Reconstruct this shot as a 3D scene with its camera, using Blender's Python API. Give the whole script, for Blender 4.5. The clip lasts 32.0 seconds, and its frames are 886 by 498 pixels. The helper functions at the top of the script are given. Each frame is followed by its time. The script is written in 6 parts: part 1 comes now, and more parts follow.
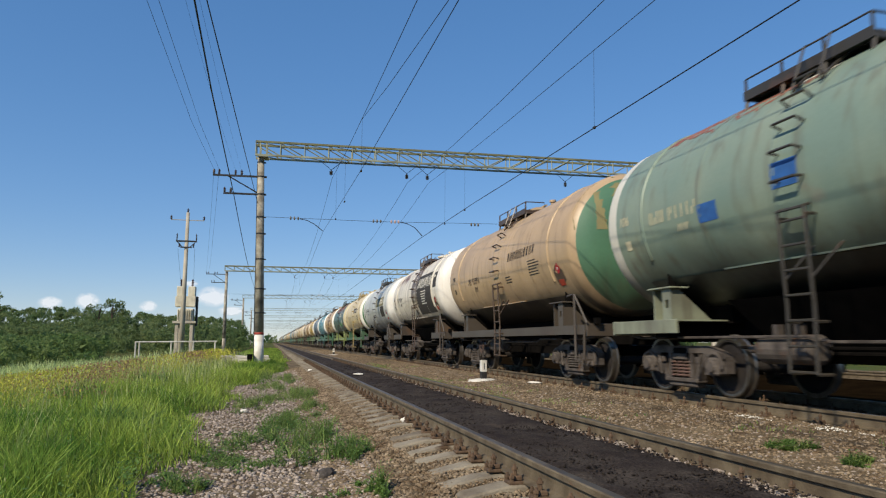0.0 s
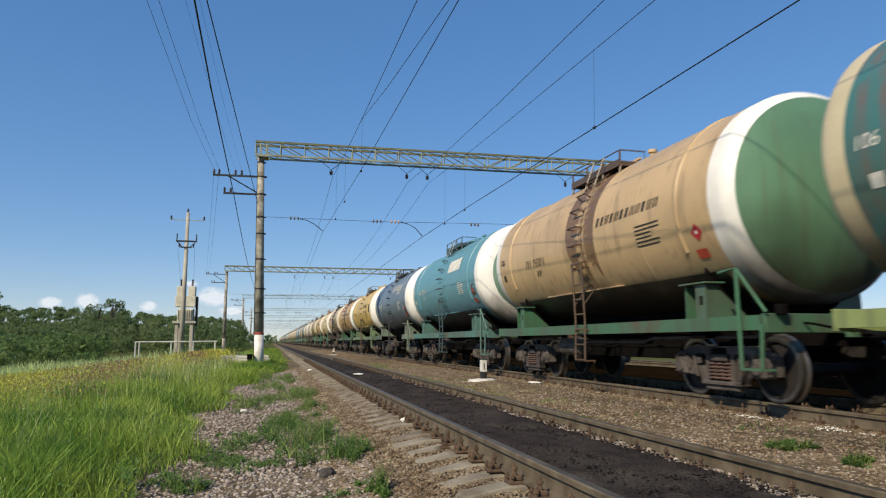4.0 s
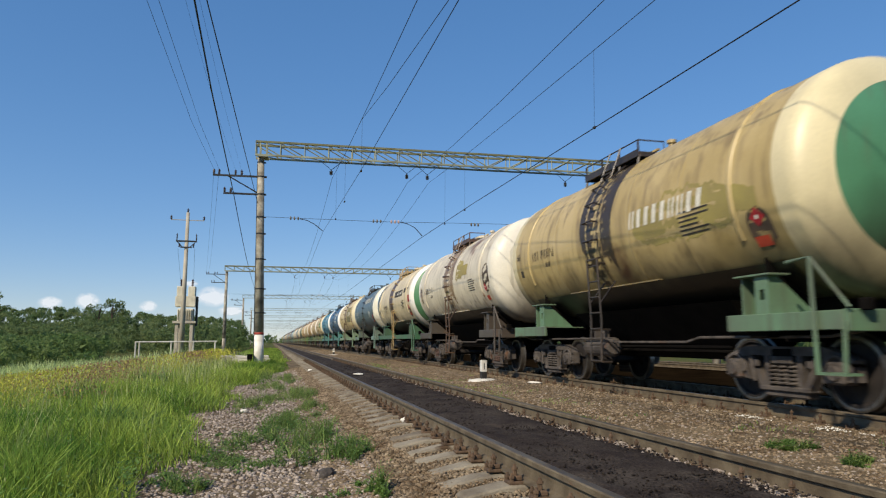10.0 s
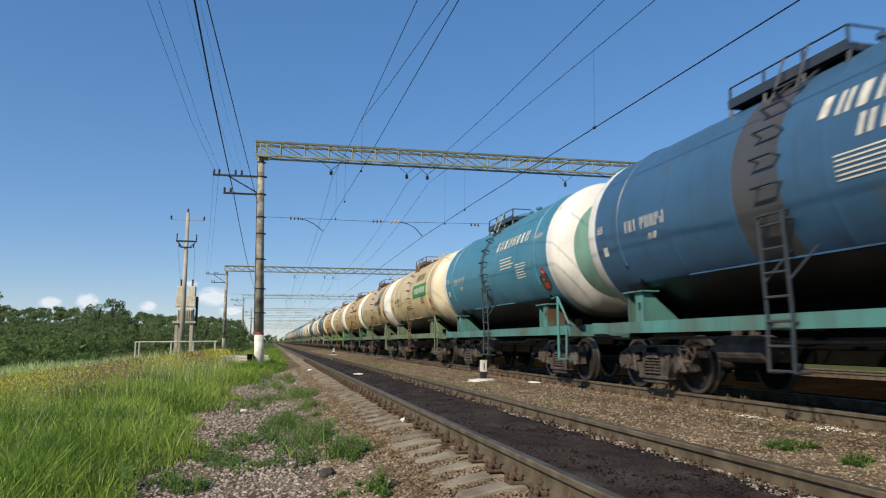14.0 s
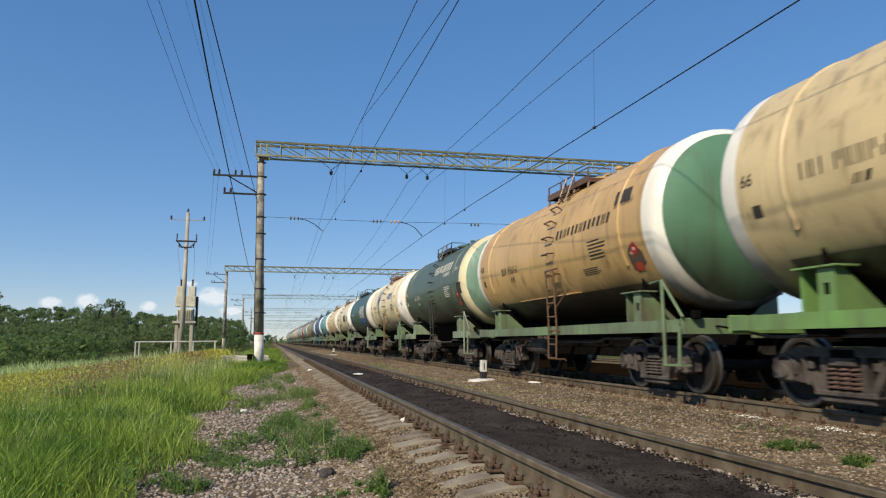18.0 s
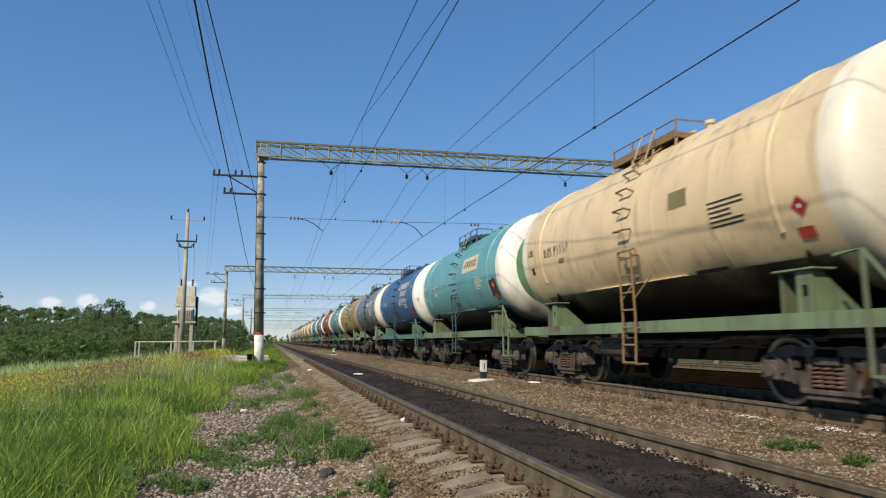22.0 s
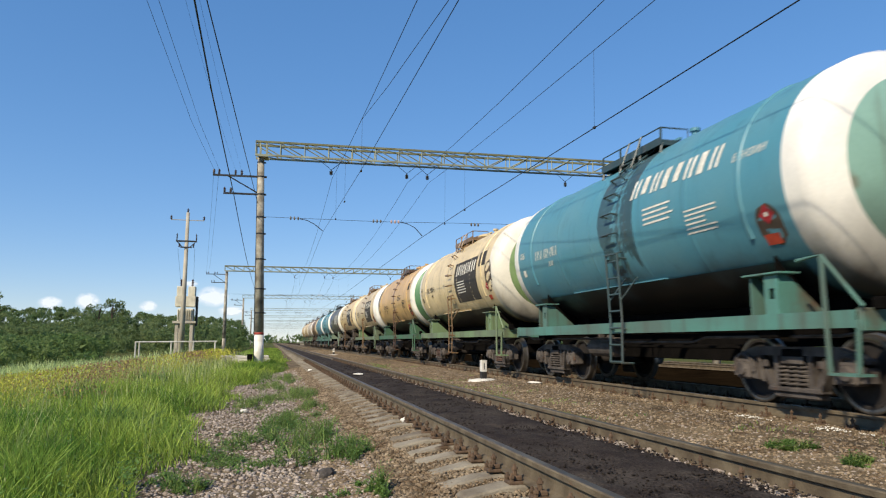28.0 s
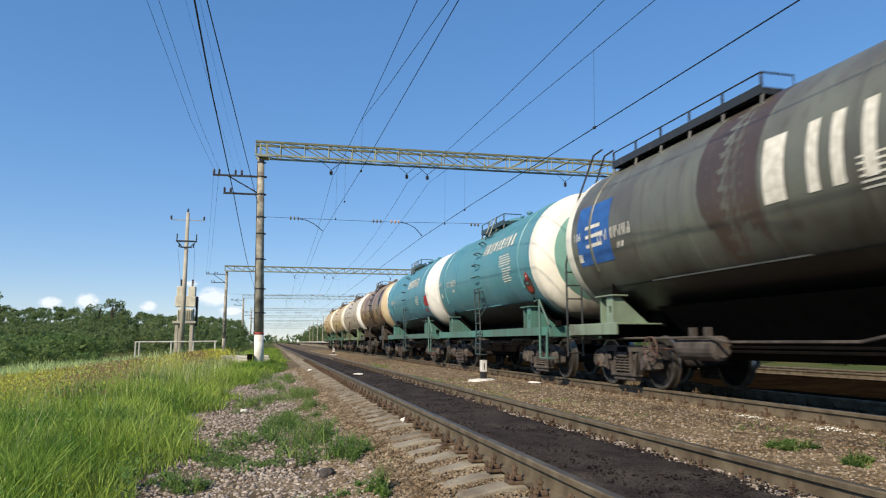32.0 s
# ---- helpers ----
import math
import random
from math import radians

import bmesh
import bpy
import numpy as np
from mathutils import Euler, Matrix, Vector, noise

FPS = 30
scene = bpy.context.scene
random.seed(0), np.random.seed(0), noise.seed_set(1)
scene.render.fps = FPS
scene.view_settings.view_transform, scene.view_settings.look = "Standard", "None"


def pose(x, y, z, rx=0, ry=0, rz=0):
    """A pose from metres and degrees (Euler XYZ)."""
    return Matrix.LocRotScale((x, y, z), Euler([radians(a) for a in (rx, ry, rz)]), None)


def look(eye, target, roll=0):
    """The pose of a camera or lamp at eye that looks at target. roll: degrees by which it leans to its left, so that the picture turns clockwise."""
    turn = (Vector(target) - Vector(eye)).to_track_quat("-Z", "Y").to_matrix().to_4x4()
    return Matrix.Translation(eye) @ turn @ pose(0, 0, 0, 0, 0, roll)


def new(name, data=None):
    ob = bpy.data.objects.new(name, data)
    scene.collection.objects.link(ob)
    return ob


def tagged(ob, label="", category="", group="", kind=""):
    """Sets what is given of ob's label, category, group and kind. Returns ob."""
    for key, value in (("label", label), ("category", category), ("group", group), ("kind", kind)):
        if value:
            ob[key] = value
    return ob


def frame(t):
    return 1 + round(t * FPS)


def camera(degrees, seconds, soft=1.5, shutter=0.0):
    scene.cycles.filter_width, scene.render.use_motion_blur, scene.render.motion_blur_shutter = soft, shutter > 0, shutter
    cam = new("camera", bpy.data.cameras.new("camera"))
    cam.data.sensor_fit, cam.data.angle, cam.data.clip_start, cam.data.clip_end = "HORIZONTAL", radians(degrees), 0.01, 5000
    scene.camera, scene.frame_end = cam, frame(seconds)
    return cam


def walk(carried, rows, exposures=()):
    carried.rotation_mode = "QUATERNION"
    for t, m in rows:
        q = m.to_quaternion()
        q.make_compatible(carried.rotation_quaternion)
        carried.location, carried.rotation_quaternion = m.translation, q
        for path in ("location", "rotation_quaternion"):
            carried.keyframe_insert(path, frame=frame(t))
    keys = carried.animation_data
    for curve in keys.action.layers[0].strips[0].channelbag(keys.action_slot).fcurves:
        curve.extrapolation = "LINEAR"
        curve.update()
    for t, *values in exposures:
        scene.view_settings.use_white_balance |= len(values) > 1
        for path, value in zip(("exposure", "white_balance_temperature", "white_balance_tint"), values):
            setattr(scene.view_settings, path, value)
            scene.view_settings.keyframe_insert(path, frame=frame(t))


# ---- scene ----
# ---------- camera ----------
EYE = (0.0, 0.0, 0.861)
cam = camera(66.3, 32.0, soft=1.15, shutter=0.15)
VIEW = pose(*EYE, 90 + 7.81, 0.0, -14.04)
walk(cam, [(0.0, VIEW), (32.0, VIEW)], exposures=[(0.0, 0.03), (23.0, 0.03), (24.5, 0.08), (26.5, 0.25), (32.0, 0.26)])

# ---------- sky and sun ----------
SUN_EL, SUN_AZ = radians(38), radians(231)      # azimuth from +Y towards +X
world = bpy.data.worlds.new("sky")
scene.world = world
world.use_nodes = True
wn = world.node_tree.nodes
sky = wn.new("ShaderNodeTexSky")
sky.sky_type, sky.sun_disc = "NISHITA", False
sky.sun_elevation, sky.sun_rotation = SUN_EL, SUN_AZ
sky.air_density, sky.dust_density, sky.ozone_density = 1.0, 0.0, 4.0
soften = wn.new("ShaderNodeGamma")                  # a clear, even summer sky, less pale at the horizon
soften.inputs["Gamma"].default_value = 0.56
tint = wn.new("ShaderNodeMix")
tint.data_type, tint.blend_type = "RGBA", "MULTIPLY"
tint.inputs["Factor"].default_value = 1.0
tint.inputs["B"].default_value = (0.93, 0.98, 1.12, 1.0)
deep = wn.new("ShaderNodeHueSaturation")
deep.inputs["Saturation"].default_value = 1.40
world.node_tree.links.new(sky.outputs[0], soften.inputs["Color"])
world.node_tree.links.new(soften.outputs[0], tint.inputs["A"])
world.node_tree.links.new(tint.outputs["Result"], deep.inputs["Color"])
world.node_tree.links.new(deep.outputs[0], wn["Background"].inputs[0])
wn["Background"].inputs[1].default_value = 0.222
sun = new("sun", bpy.data.lights.new("sun", "SUN"))
sun.data.energy, sun.data.angle, sun.data.color = 5.0, radians(0.55), (1.0, 0.87, 0.675)
SUN_DIR = Vector((math.sin(SUN_AZ) * math.cos(SUN_EL), math.cos(SUN_AZ) * math.cos(SUN_EL), math.sin(SUN_EL)))
sun.matrix_world = look(SUN_DIR * 50, (0, 0, 0))


# ---------- materials ----------
def hexlin(h):
    out = []
    for i in (0, 2, 4):
        v = int(h[i:i + 2], 16) / 255
        out.append(v / 12.92 if v <= 0.04045 else ((v + 0.055) / 1.055) ** 2.4)
    return (*out, 1.0)


def material(name, c1, c2=None, rough=0.7, metal=0.0, scale=3.0, bump=0.15, fine=60.0, rust=None, rust_amt=0.0,
             streak=None, streak_amt=0.0, island=0.0, grain=0.12, stretch=(1, 1, 1), coat=0.0, spec=0.5, soot=None):
    """Two-tone noise, fine grain, thresholded patches and vertical streaks, all in object space, shifted for each object."""
    m = bpy.data.materials.new(name)
    m.use_nodes = True
    nt, n = m.node_tree, m.node_tree.nodes
    bsdf = n["Principled BSDF"]
    link = nt.links.new
    c1 = hexlin(c1)
    c2 = hexlin(c2) if c2 else tuple(v * 0.8 for v in c1[:3]) + (1.0,)
    tc, oi = n.new("ShaderNodeTexCoord"), n.new("ShaderNodeObjectInfo")
    add = n.new("ShaderNodeVectorMath")
    add.operation = "MULTIPLY_ADD"
    link(oi.outputs["Random"], add.inputs[0])
    add.inputs[1].default_value = (37.0, 53.0, 29.0)
    link(tc.outputs["Object"], add.inputs[2])
    mp = n.new("ShaderNodeMapping")
    mp.inputs["Scale"].default_value = stretch
    link(add.outputs[0], mp.inputs[0])

    def tex(sc, det, vec):
        t = n.new("ShaderNodeTexNoise")
        t.inputs["Scale"].default_value, t.inputs["Detail"].default_value = sc, det
        link(vec, t.inputs["Vector"])
        return t.outputs["Fac"]

    def ramp(fac, lo, hi):
        r = n.new("ShaderNodeMapRange")
        r.inputs["From Min"].default_value, r.inputs["From Max"].default_value = lo, hi
        link(fac, r.inputs["Value"])
        return r.outputs[0]

    def mix(fac, a, b, blend="MIX"):
        x = n.new("ShaderNodeMix")
        x.data_type, x.blend_type = "RGBA", blend
        for sock, v in ((x.inputs["Factor"], fac), (x.inputs["A"], a), (x.inputs["B"], b)):
            if isinstance(v, (tuple, float)):
                sock.default_value = v
            else:
                link(v, sock)
        return x.outputs["Result"]

    col = mix(ramp(tex(scale, 5, mp.outputs[0]), 0.35, 0.65), c1, c2)
    fine_fac = tex(fine, 3, add.outputs[0])
    if grain:
        g = n.new("ShaderNodeMapRange")
        g.inputs["From Min"].default_value, g.inputs["From Max"].default_value = 0.25, 0.75
        g.inputs["To Min"].default_value, g.inputs["To Max"].default_value = 1 - grain, 1 + grain
        link(fine_fac, g.inputs["Value"])
        cc = n.new("ShaderNodeVectorMath")
        cc.operation = "SCALE"
        link(col, cc.inputs[0])
        link(g.outputs[0], cc.inputs["Scale"])
        col = cc.outputs[0]
    if streak:
        sm = n.new("ShaderNodeMapping")
        sm.inputs["Scale"].default_value = (2.4, 2.4, 0.16)
        link(add.outputs[0], sm.inputs[0])
        f = ramp(tex(2.2, 6, sm.outputs[0]), 0.62 - 0.25 * streak_amt, 0.80 - 0.1 * streak_amt)
        f2 = n.new("ShaderNodeMath")
        f2.operation = "MULTIPLY"
        link(f, f2.inputs[0])
        f2.inputs[1].default_value = min(1.0, 0.35 + 0.6 * streak_amt)
        col = mix(f2.outputs[0], col, hexlin(streak))
    if rust:
        f = ramp(tex(scale * 0.8, 9, add.outputs[0]), 0.70 - 0.35 * rust_amt, 0.78 - 0.3 * rust_amt)
        col = mix(f, col, hexlin(rust))
    if soot:                                        # oily road grime and shade painted into the lower flank, edge ragged and streaky
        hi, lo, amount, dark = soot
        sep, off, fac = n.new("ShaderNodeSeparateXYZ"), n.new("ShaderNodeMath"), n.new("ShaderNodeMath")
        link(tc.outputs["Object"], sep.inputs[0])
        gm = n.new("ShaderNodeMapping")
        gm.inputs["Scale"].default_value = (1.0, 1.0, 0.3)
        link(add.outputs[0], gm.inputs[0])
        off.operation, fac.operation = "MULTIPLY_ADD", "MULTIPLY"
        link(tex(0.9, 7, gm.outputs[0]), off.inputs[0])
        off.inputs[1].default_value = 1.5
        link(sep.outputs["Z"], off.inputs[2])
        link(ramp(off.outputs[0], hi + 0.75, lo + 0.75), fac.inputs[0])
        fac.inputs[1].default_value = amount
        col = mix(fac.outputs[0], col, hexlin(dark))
    if island:
        geo = n.new("ShaderNodeNewGeometry")
        g = n.new("ShaderNodeMapRange")
        g.inputs["To Min"].default_value, g.inputs["To Max"].default_value = 1 - island, 1 + island
        link(geo.outputs["Random Per Island"], g.inputs["Value"])
        cc = n.new("ShaderNodeVectorMath")
        cc.operation = "SCALE"
        link(col, cc.inputs[0])
        link(g.outputs[0], cc.inputs["Scale"])
        col = cc.outputs[0]
    link(col, bsdf.inputs["Base Color"])
    bsdf.inputs["Roughness"].default_value, bsdf.inputs["Metallic"].default_value = rough, metal
    bsdf.inputs["Coat Weight"].default_value = coat
    bsdf.inputs["Specular IOR Level"].default_value = spec
    if bump:
        b = n.new("ShaderNodeBump")
        b.inputs["Strength"].default_value, b.inputs["Distance"].default_value = bump, 0.02
        link(fine_fac, b.inputs["Height"])
        link(b.outputs[0], bsdf.inputs["Normal"])
    return m


def leaf_material(name, c1, c2, scale=0.5, island=0.35, trans=0.35):
    m = material(name, c1, c2, rough=0.65, scale=scale, bump=0, island=island, grain=0)
    nt = m.node_tree
    bsdf, out = nt.nodes["Principled BSDF"], nt.nodes["Material Output"]
    tr, mx = nt.nodes.new("ShaderNodeBsdfTranslucent"), nt.nodes.new("ShaderNodeMixShader")
    nt.links.new(bsdf.inputs["Base Color"].links[0].from_socket, tr.inputs[0])
    mx.inputs[0].default_value = trans
    nt.links.new(bsdf.outputs[0], mx.inputs[1])
    nt.links.new(tr.outputs[0], mx.inputs[2])
    nt.links.new(mx.outputs[0], out.inputs["Surface"])
    bsdf.inputs["Specular IOR Level"].default_value = 0.25
    return m


GRAVEL = material("ballast_gravel", spec=0.08, c1="736652", c2="544838", rough=0.95, scale=1.5, bump=0.9, fine=28, grain=0.45, rust="4d3b2d", rust_amt=0.15)
STONE = material("crushed_stone", spec=0.06, c1="a3998f", c2="776b61", rough=0.95, scale=9, bump=0.6, fine=90, island=0.42, rust="85786a", rust_amt=0.25)
STONE_BROWN = material("brown_ballast_stone", spec=0.06, c1="8a7c68", c2="61513f", rough=0.95, scale=6, bump=0.5, fine=90, island=0.48)
SOIL = material("meadow_soil", spec=0.08, c1="455125", c2="55512d", rough=1.0, scale=0.3, bump=0.6, fine=20, grain=0.4)
COAL = material("coal_dust", spec=0.08, c1="423c37", c2="2c2624", rough=0.9, scale=2.2, bump=1.0, fine=45, grain=0.6, rust="4e453e", rust_amt=0.22)
COAL_BIT = material("coal_lump", spec=0.08, c1="322d2a", c2="211d1b", rough=0.7, scale=6, bump=0.3, island=0.5)
RAIL_STEEL = material("rail_side_rust", "6e6350", "524737", rough=0.75, metal=0.2, scale=5, bump=0.25, rust="624932", rust_amt=0.15)
RAIL_TOP = material("worn_rail_head", "6d6456", "544c41", rough=0.5, metal=0.6, scale=3, bump=0.05)
SLEEPER = material("weathered_concrete", spec=0.08, c1="8f8777", c2="6d6457", rough=0.92, scale=3, bump=0.4, fine=45, rust="4f4032", rust_amt=0.2)
FASTENER = material("rusty_fastener", "665240", "48392b", rough=0.85, metal=0.2, scale=9, bump=0.3)
POLE_CONC = material("grey_pole_concrete", "ada797", "716a5e", rough=0.9, scale=2.2, bump=0.4, fine=30, grain=0.25, streak="4d463c", streak_amt=0.45)
POLE_LIGHT = material("pale_pole_concrete", "b3ac9c", "938b7c", rough=0.9, scale=0.9, bump=0.3, fine=30, streak="7a7264", streak_amt=0.3)
PAINT_WHITE = material("white_paint", "e2dfd6", "c6c2b6", rough=0.7, scale=3, bump=0.15, rust="8a8375", rust_amt=0.1)
SLAG = material("dark_slag", "4d4844", "38332f", rough=0.9, scale=8, bump=0.4, fine=50, grain=0.3)
PAINT_RED = material("red_paint", "a63a2c", "8a3428", rough=0.7, scale=4, bump=0.1)
PAINT_BLACK = material("black_paint", "1d1c1c", "2a2826", rough=0.6, scale=4, bump=0.1)
TRUSS = material("weathered_truss_steel", "9ba08c", "7b7c68", rough=0.65, metal=0.3, scale=1.2, bump=0.1, rust="6b6037", rust_amt=0.1)
TRUSS_MOSS = material("lichen_truss_steel", "7b7b5c", "605f44", rough=0.85, scale=1.5, bump=0.3)
DARK_STEEL = material("dark_steel", "3a3a3a", "2a2929", rough=0.6, metal=0.5, scale=4, bump=0.1)
WIRE = material("oxidised_wire", "26282b", "1d1e20", rough=0.6, metal=0.4, scale=4, bump=0)
INSUL = material("brown_porcelain", "3a2a26", "4a3a34", rough=0.25, scale=6, bump=0)
INSUL_DARK = material("black_porcelain", "23211f", "2f2b28", rough=0.3, scale=6, bump=0)
INSUL_GREY = material("grey_porcelain", "74726c", "55534e", rough=0.4, scale=6, bump=0)
INSUL_PALE = material("pale_red_insulator", "cfc6bc", "b08478", rough=0.4, scale=5, bump=0)
BOGIE = material("grimy_bogie_steel", "5c554f", "3b3531", rough=0.8, metal=0.2, scale=4, bump=0.3, rust="583e2c", rust_amt=0.2)
BOGIE_RED = material("red_oxide_spring", "674f48", "46382f", rough=0.8, metal=0.2, scale=6, bump=0.2)
BOGIE_BLACK = material("black_underframe", "141211", "0d0c0b", rough=0.9, metal=0.0, spec=0.04, scale=4, bump=0.3)
WHEEL = material("wheel_disc", "2c2724", "1d1917", rough=0.75, metal=0.2, scale=5, bump=0.15)
TREAD = material("polished_tyre", "8d8780", "6f6962", rough=0.35, metal=0.9, scale=6, bump=0)
LETTER_DARK = material("black_lettering", "2f2b27", "3b362f", rough=0.7, scale=8, bump=0)
LETTER_LIGHT = material("white_lettering", "d8d5ca", "bdb9ac", rough=0.7, scale=8, bump=0)
LETTER_CREAM = material("cream_lettering", "c9c0a2", "b3aa8c", rough=0.7, scale=8, bump=0)
GRIME = material("dark_oil_stain", "5a4a3c", "453a30", rough=0.6, scale=2, bump=0.1, streak="2a221c", streak_amt=0.5)
BLUE_SIGN = material("blue_sign_paint", "2c5ea0", "27508a", rough=0.6, scale=6, bump=0)
RED_SIGN = material("red_sign_paint", "b02a30", "8c2428", rough=0.6, scale=6, bump=0)
GREEN_SIGN = material("green_sign_paint", "3f8a4c", "37783f", rough=0.6, scale=6, bump=0)
OLIVE_SIGN = material("olive_overpaint", "7f784f", "6c6543", rough=0.7, scale=1.5, bump=0.05)
GRASS = leaf_material("tall_grass", "a9bb54", "557c2e", scale=0.7, island=0.48, trans=0.5)
GRASS_LIT = leaf_material("bright_grass", "b4c462", "7fa044", scale=1.2, island=0.35, trans=0.5)
GRASS_PALE = leaf_material("seeding_grass", "b9bd84", "98a468", scale=0.6)
WEED = leaf_material("leafy_weed", "869655", "617d40", scale=1.5, island=0.5, trans=0.45)
WEED_DARK = leaf_material("dark_leafy_weed", "6e8a48", "4e7137", scale=1.5, island=0.4, trans=0.4)
FLOWER_YELLOW = leaf_material("yellow_flower", "c6bf4e", "9fa546", scale=2)
FLOWER_BROWN = leaf_material("brown_sorrel", "a58068", "876b52", scale=2)
REED = leaf_material("pale_reed", "c2cc90", "9cb070", scale=1.0)
FOLIAGE = leaf_material("woodland_leaves", "7d8b5b", "607647", scale=0.09, island=0.2, trans=0.6)
FOLIAGE_LIGHT = leaf_material("bush_leaves", "788b53", "5b7440", scale=0.12, island=0.25, trans=0.55)
BARK = material("bark", "4d4237", "3a3129", rough=0.95, scale=3, bump=0.6)
PLATFORM_CONC = material("pale_platform_concrete", "c9c4b8", "aaa598", rough=0.9, scale=0.8, bump=0.2)
GALV = material("pale_pipe_paint", "c4c2ba", "a8a59c", rough=0.6, metal=0.2, scale=3, bump=0.1)
CREAM_BOX = material("cream_cabinet_paint", "d2ccb8", "b5ad98", rough=0.7, scale=2, bump=0.1, rust="7a6a4a", rust_amt=0.15)


# ---------- mesh helpers ----------
def mesh_of(name, bm, smooth=False):
    me = bpy.data.meshes.new(name)
    bm.to_mesh(me)
    bm.free()
    if smooth:
        for p in me.polygons:
            p.use_smooth = True
    return me


def part(name, mesh, mat, parent=None, label="", m=None):
    """One mesh object under a thing; mesh data may be shared, so the material sits on the object."""
    if isinstance(mesh, bmesh.types.BMesh):
        mesh = mesh_of(name, mesh)
    if not mesh.materials:
        mesh.materials.append(None)
    ob = new(name, mesh)
    if mat:
        ob.material_slots[0].link = "OBJECT"
        ob.material_slots[0].material = mat
    if parent:
        ob.parent = parent
    if m:
        ob.matrix_basis = m
    if label:
        ob["label"] = label
    return ob


def box(bm, x0, x1, y0, y1, z0, z1, bevel=0.0):
    r = bmesh.ops.create_cube(bm, size=1.0, matrix=Matrix.LocRotScale(((x0 + x1) / 2, (y0 + y1) / 2, (z0 + z1) / 2), None, (abs(x1 - x0), abs(y1 - y0), abs(z1 - z0))))
    if bevel:
        es = list({e for v in r["verts"] for e in v.link_edges})
        bmesh.ops.bevel(bm, geom=es, offset=bevel, segments=1, affect="EDGES")


def tube(bm, pts, r, n=6):
    """A round rod along a line of points."""
    rings = []
    pts = [Vector(p) for p in pts]
    for i, p in enumerate(pts):
        d = (pts[min(i + 1, len(pts) - 1)] - pts[max(i - 1, 0)]).normalized()
        a = d.orthogonal() if abs(d.x) > 0.9 else d.cross(Vector((1, 0, 0)))
        a.normalize()
        b = d.cross(a)
        rings.append([bm.verts.new(p + (a * math.cos(2 * math.pi * k / n) + b * math.sin(2 * math.pi * k / n)) * r) for k in range(n)])
    for r0, r1 in zip(rings, rings[1:]):
        for k in range(n):
            bm.faces.new((r0[k], r0[(k + 1) % n], r1[(k + 1) % n], r1[k]))
    bm.faces.new(rings[0][::-1])
    bm.faces.new(rings[-1])


def lathe(bm, prof, n=32, axis="X", origin=(0, 0, 0), closed=False):
    """Turn (along, radius) pairs about an axis through origin."""
    o = Vector(origin)
    rings = []
    for a, r in prof:
        ring = []
        for k in range(n):
            c, s = math.cos(2 * math.pi * k / n) * r, math.sin(2 * math.pi * k / n) * r
            v = {"X": (a, c, s), "Y": (c, a, s), "Z": (c, s, a)}[axis]
            ring.append(bm.verts.new(o + Vector(v)))
        rings.append(ring)
    for r0, r1 in zip(rings, rings[1:]):
        for k in range(n):
            bm.faces.new((r0[k], r0[(k + 1) % n], r1[(k + 1) % n], r1[k]))
    if not closed:
        bm.faces.new(rings[0][::-1])
        bm.faces.new(rings[-1])
    bmesh.ops.recalc_face_normals(bm, faces=bm.faces[:])


def prism(bm, poly, x0, x1):
    """A (y, z) outline extruded in x."""
    a = [bm.verts.new((x0, y, z)) for y, z in poly]
    b = [bm.verts.new((x1, y, z)) for y, z in poly]
    bm.faces.new(a)
    bm.faces.new(b[::-1])
    for i in range(len(poly)):
        j = (i + 1) % len(poly)
        bm.faces.new((a[i], b[i], b[j], a[j]))
    bmesh.ops.recalc_face_normals(bm, faces=bm.faces[:])


def thing(name, label, category, group="", m=None, kind=""):
    ob = new(name)
    ob.empty_display_size = 0.2
    if m:
        ob.matrix_basis = m
    return tagged(ob, label, category, group, kind)


def raw_mesh(name, verts, faces):
    """A joined mesh from arrays, all faces with the same number of corners."""
    me = bpy.data.meshes.new(name)
    verts, faces = np.asarray(verts, np.float32), np.asarray(faces, np.int32)
    k = faces.shape[1]
    me.vertices.add(len(verts))
    me.vertices.foreach_set("co", verts.ravel())
    me.loops.add(faces.size)
    me.loops.foreach_set("vertex_index", faces.ravel())
    me.polygons.add(len(faces))
    me.polygons.foreach_set("loop_start", np.arange(len(faces), dtype=np.int32) * k)
    me.update(calc_edges=True)
    return me


def stuff(name, me, mat, label, category):
    me.materials.append(mat)
    return tagged(new(name, me), label, category, kind="stuff")


# near-black ballast: oil, plus the train's shade put into the colour
def bed_material():
    return material("oily_shade_ballast", spec=0.0, c1="1f170d", c2="130d07", rough=0.95, scale=1.5, bump=0.9, fine=28, grain=0.45)


OILY_SHADE = bed_material()

# ---------- the lie of the land ----------
T1, T2 = 2.717, 7.798        # centre lines of the near and the train's track
PROFILE = [(-4000, -1.2), (-200, -1.2), (-60, -1.0), (-30, -0.8), (-14, -0.6), (-7, -0.5), (-3, -0.42), (-1.2, -0.42), (-0.3, -0.43), (0.4, -0.42),
           (0.85, -0.36), (1.12, -0.315), (1.35, -0.288), (1.75, -0.236), (3.6, -0.235), (4.15, -0.25), (4.7, -0.29), (5.4, -0.28), (6.0, -0.235), (6.45, -0.205), (6.65, -0.195),
           (7.0, -0.185), (8.7, -0.19), (9.3, -0.26), (9.9, -0.40), (11.0, -0.45), (15.6, -0.45), (16.8, -0.30), (19.6, -0.30), (20.8, -0.45), (24, -0.5), (30, -0.6), (200, -1.0), (4000, -1.2)]


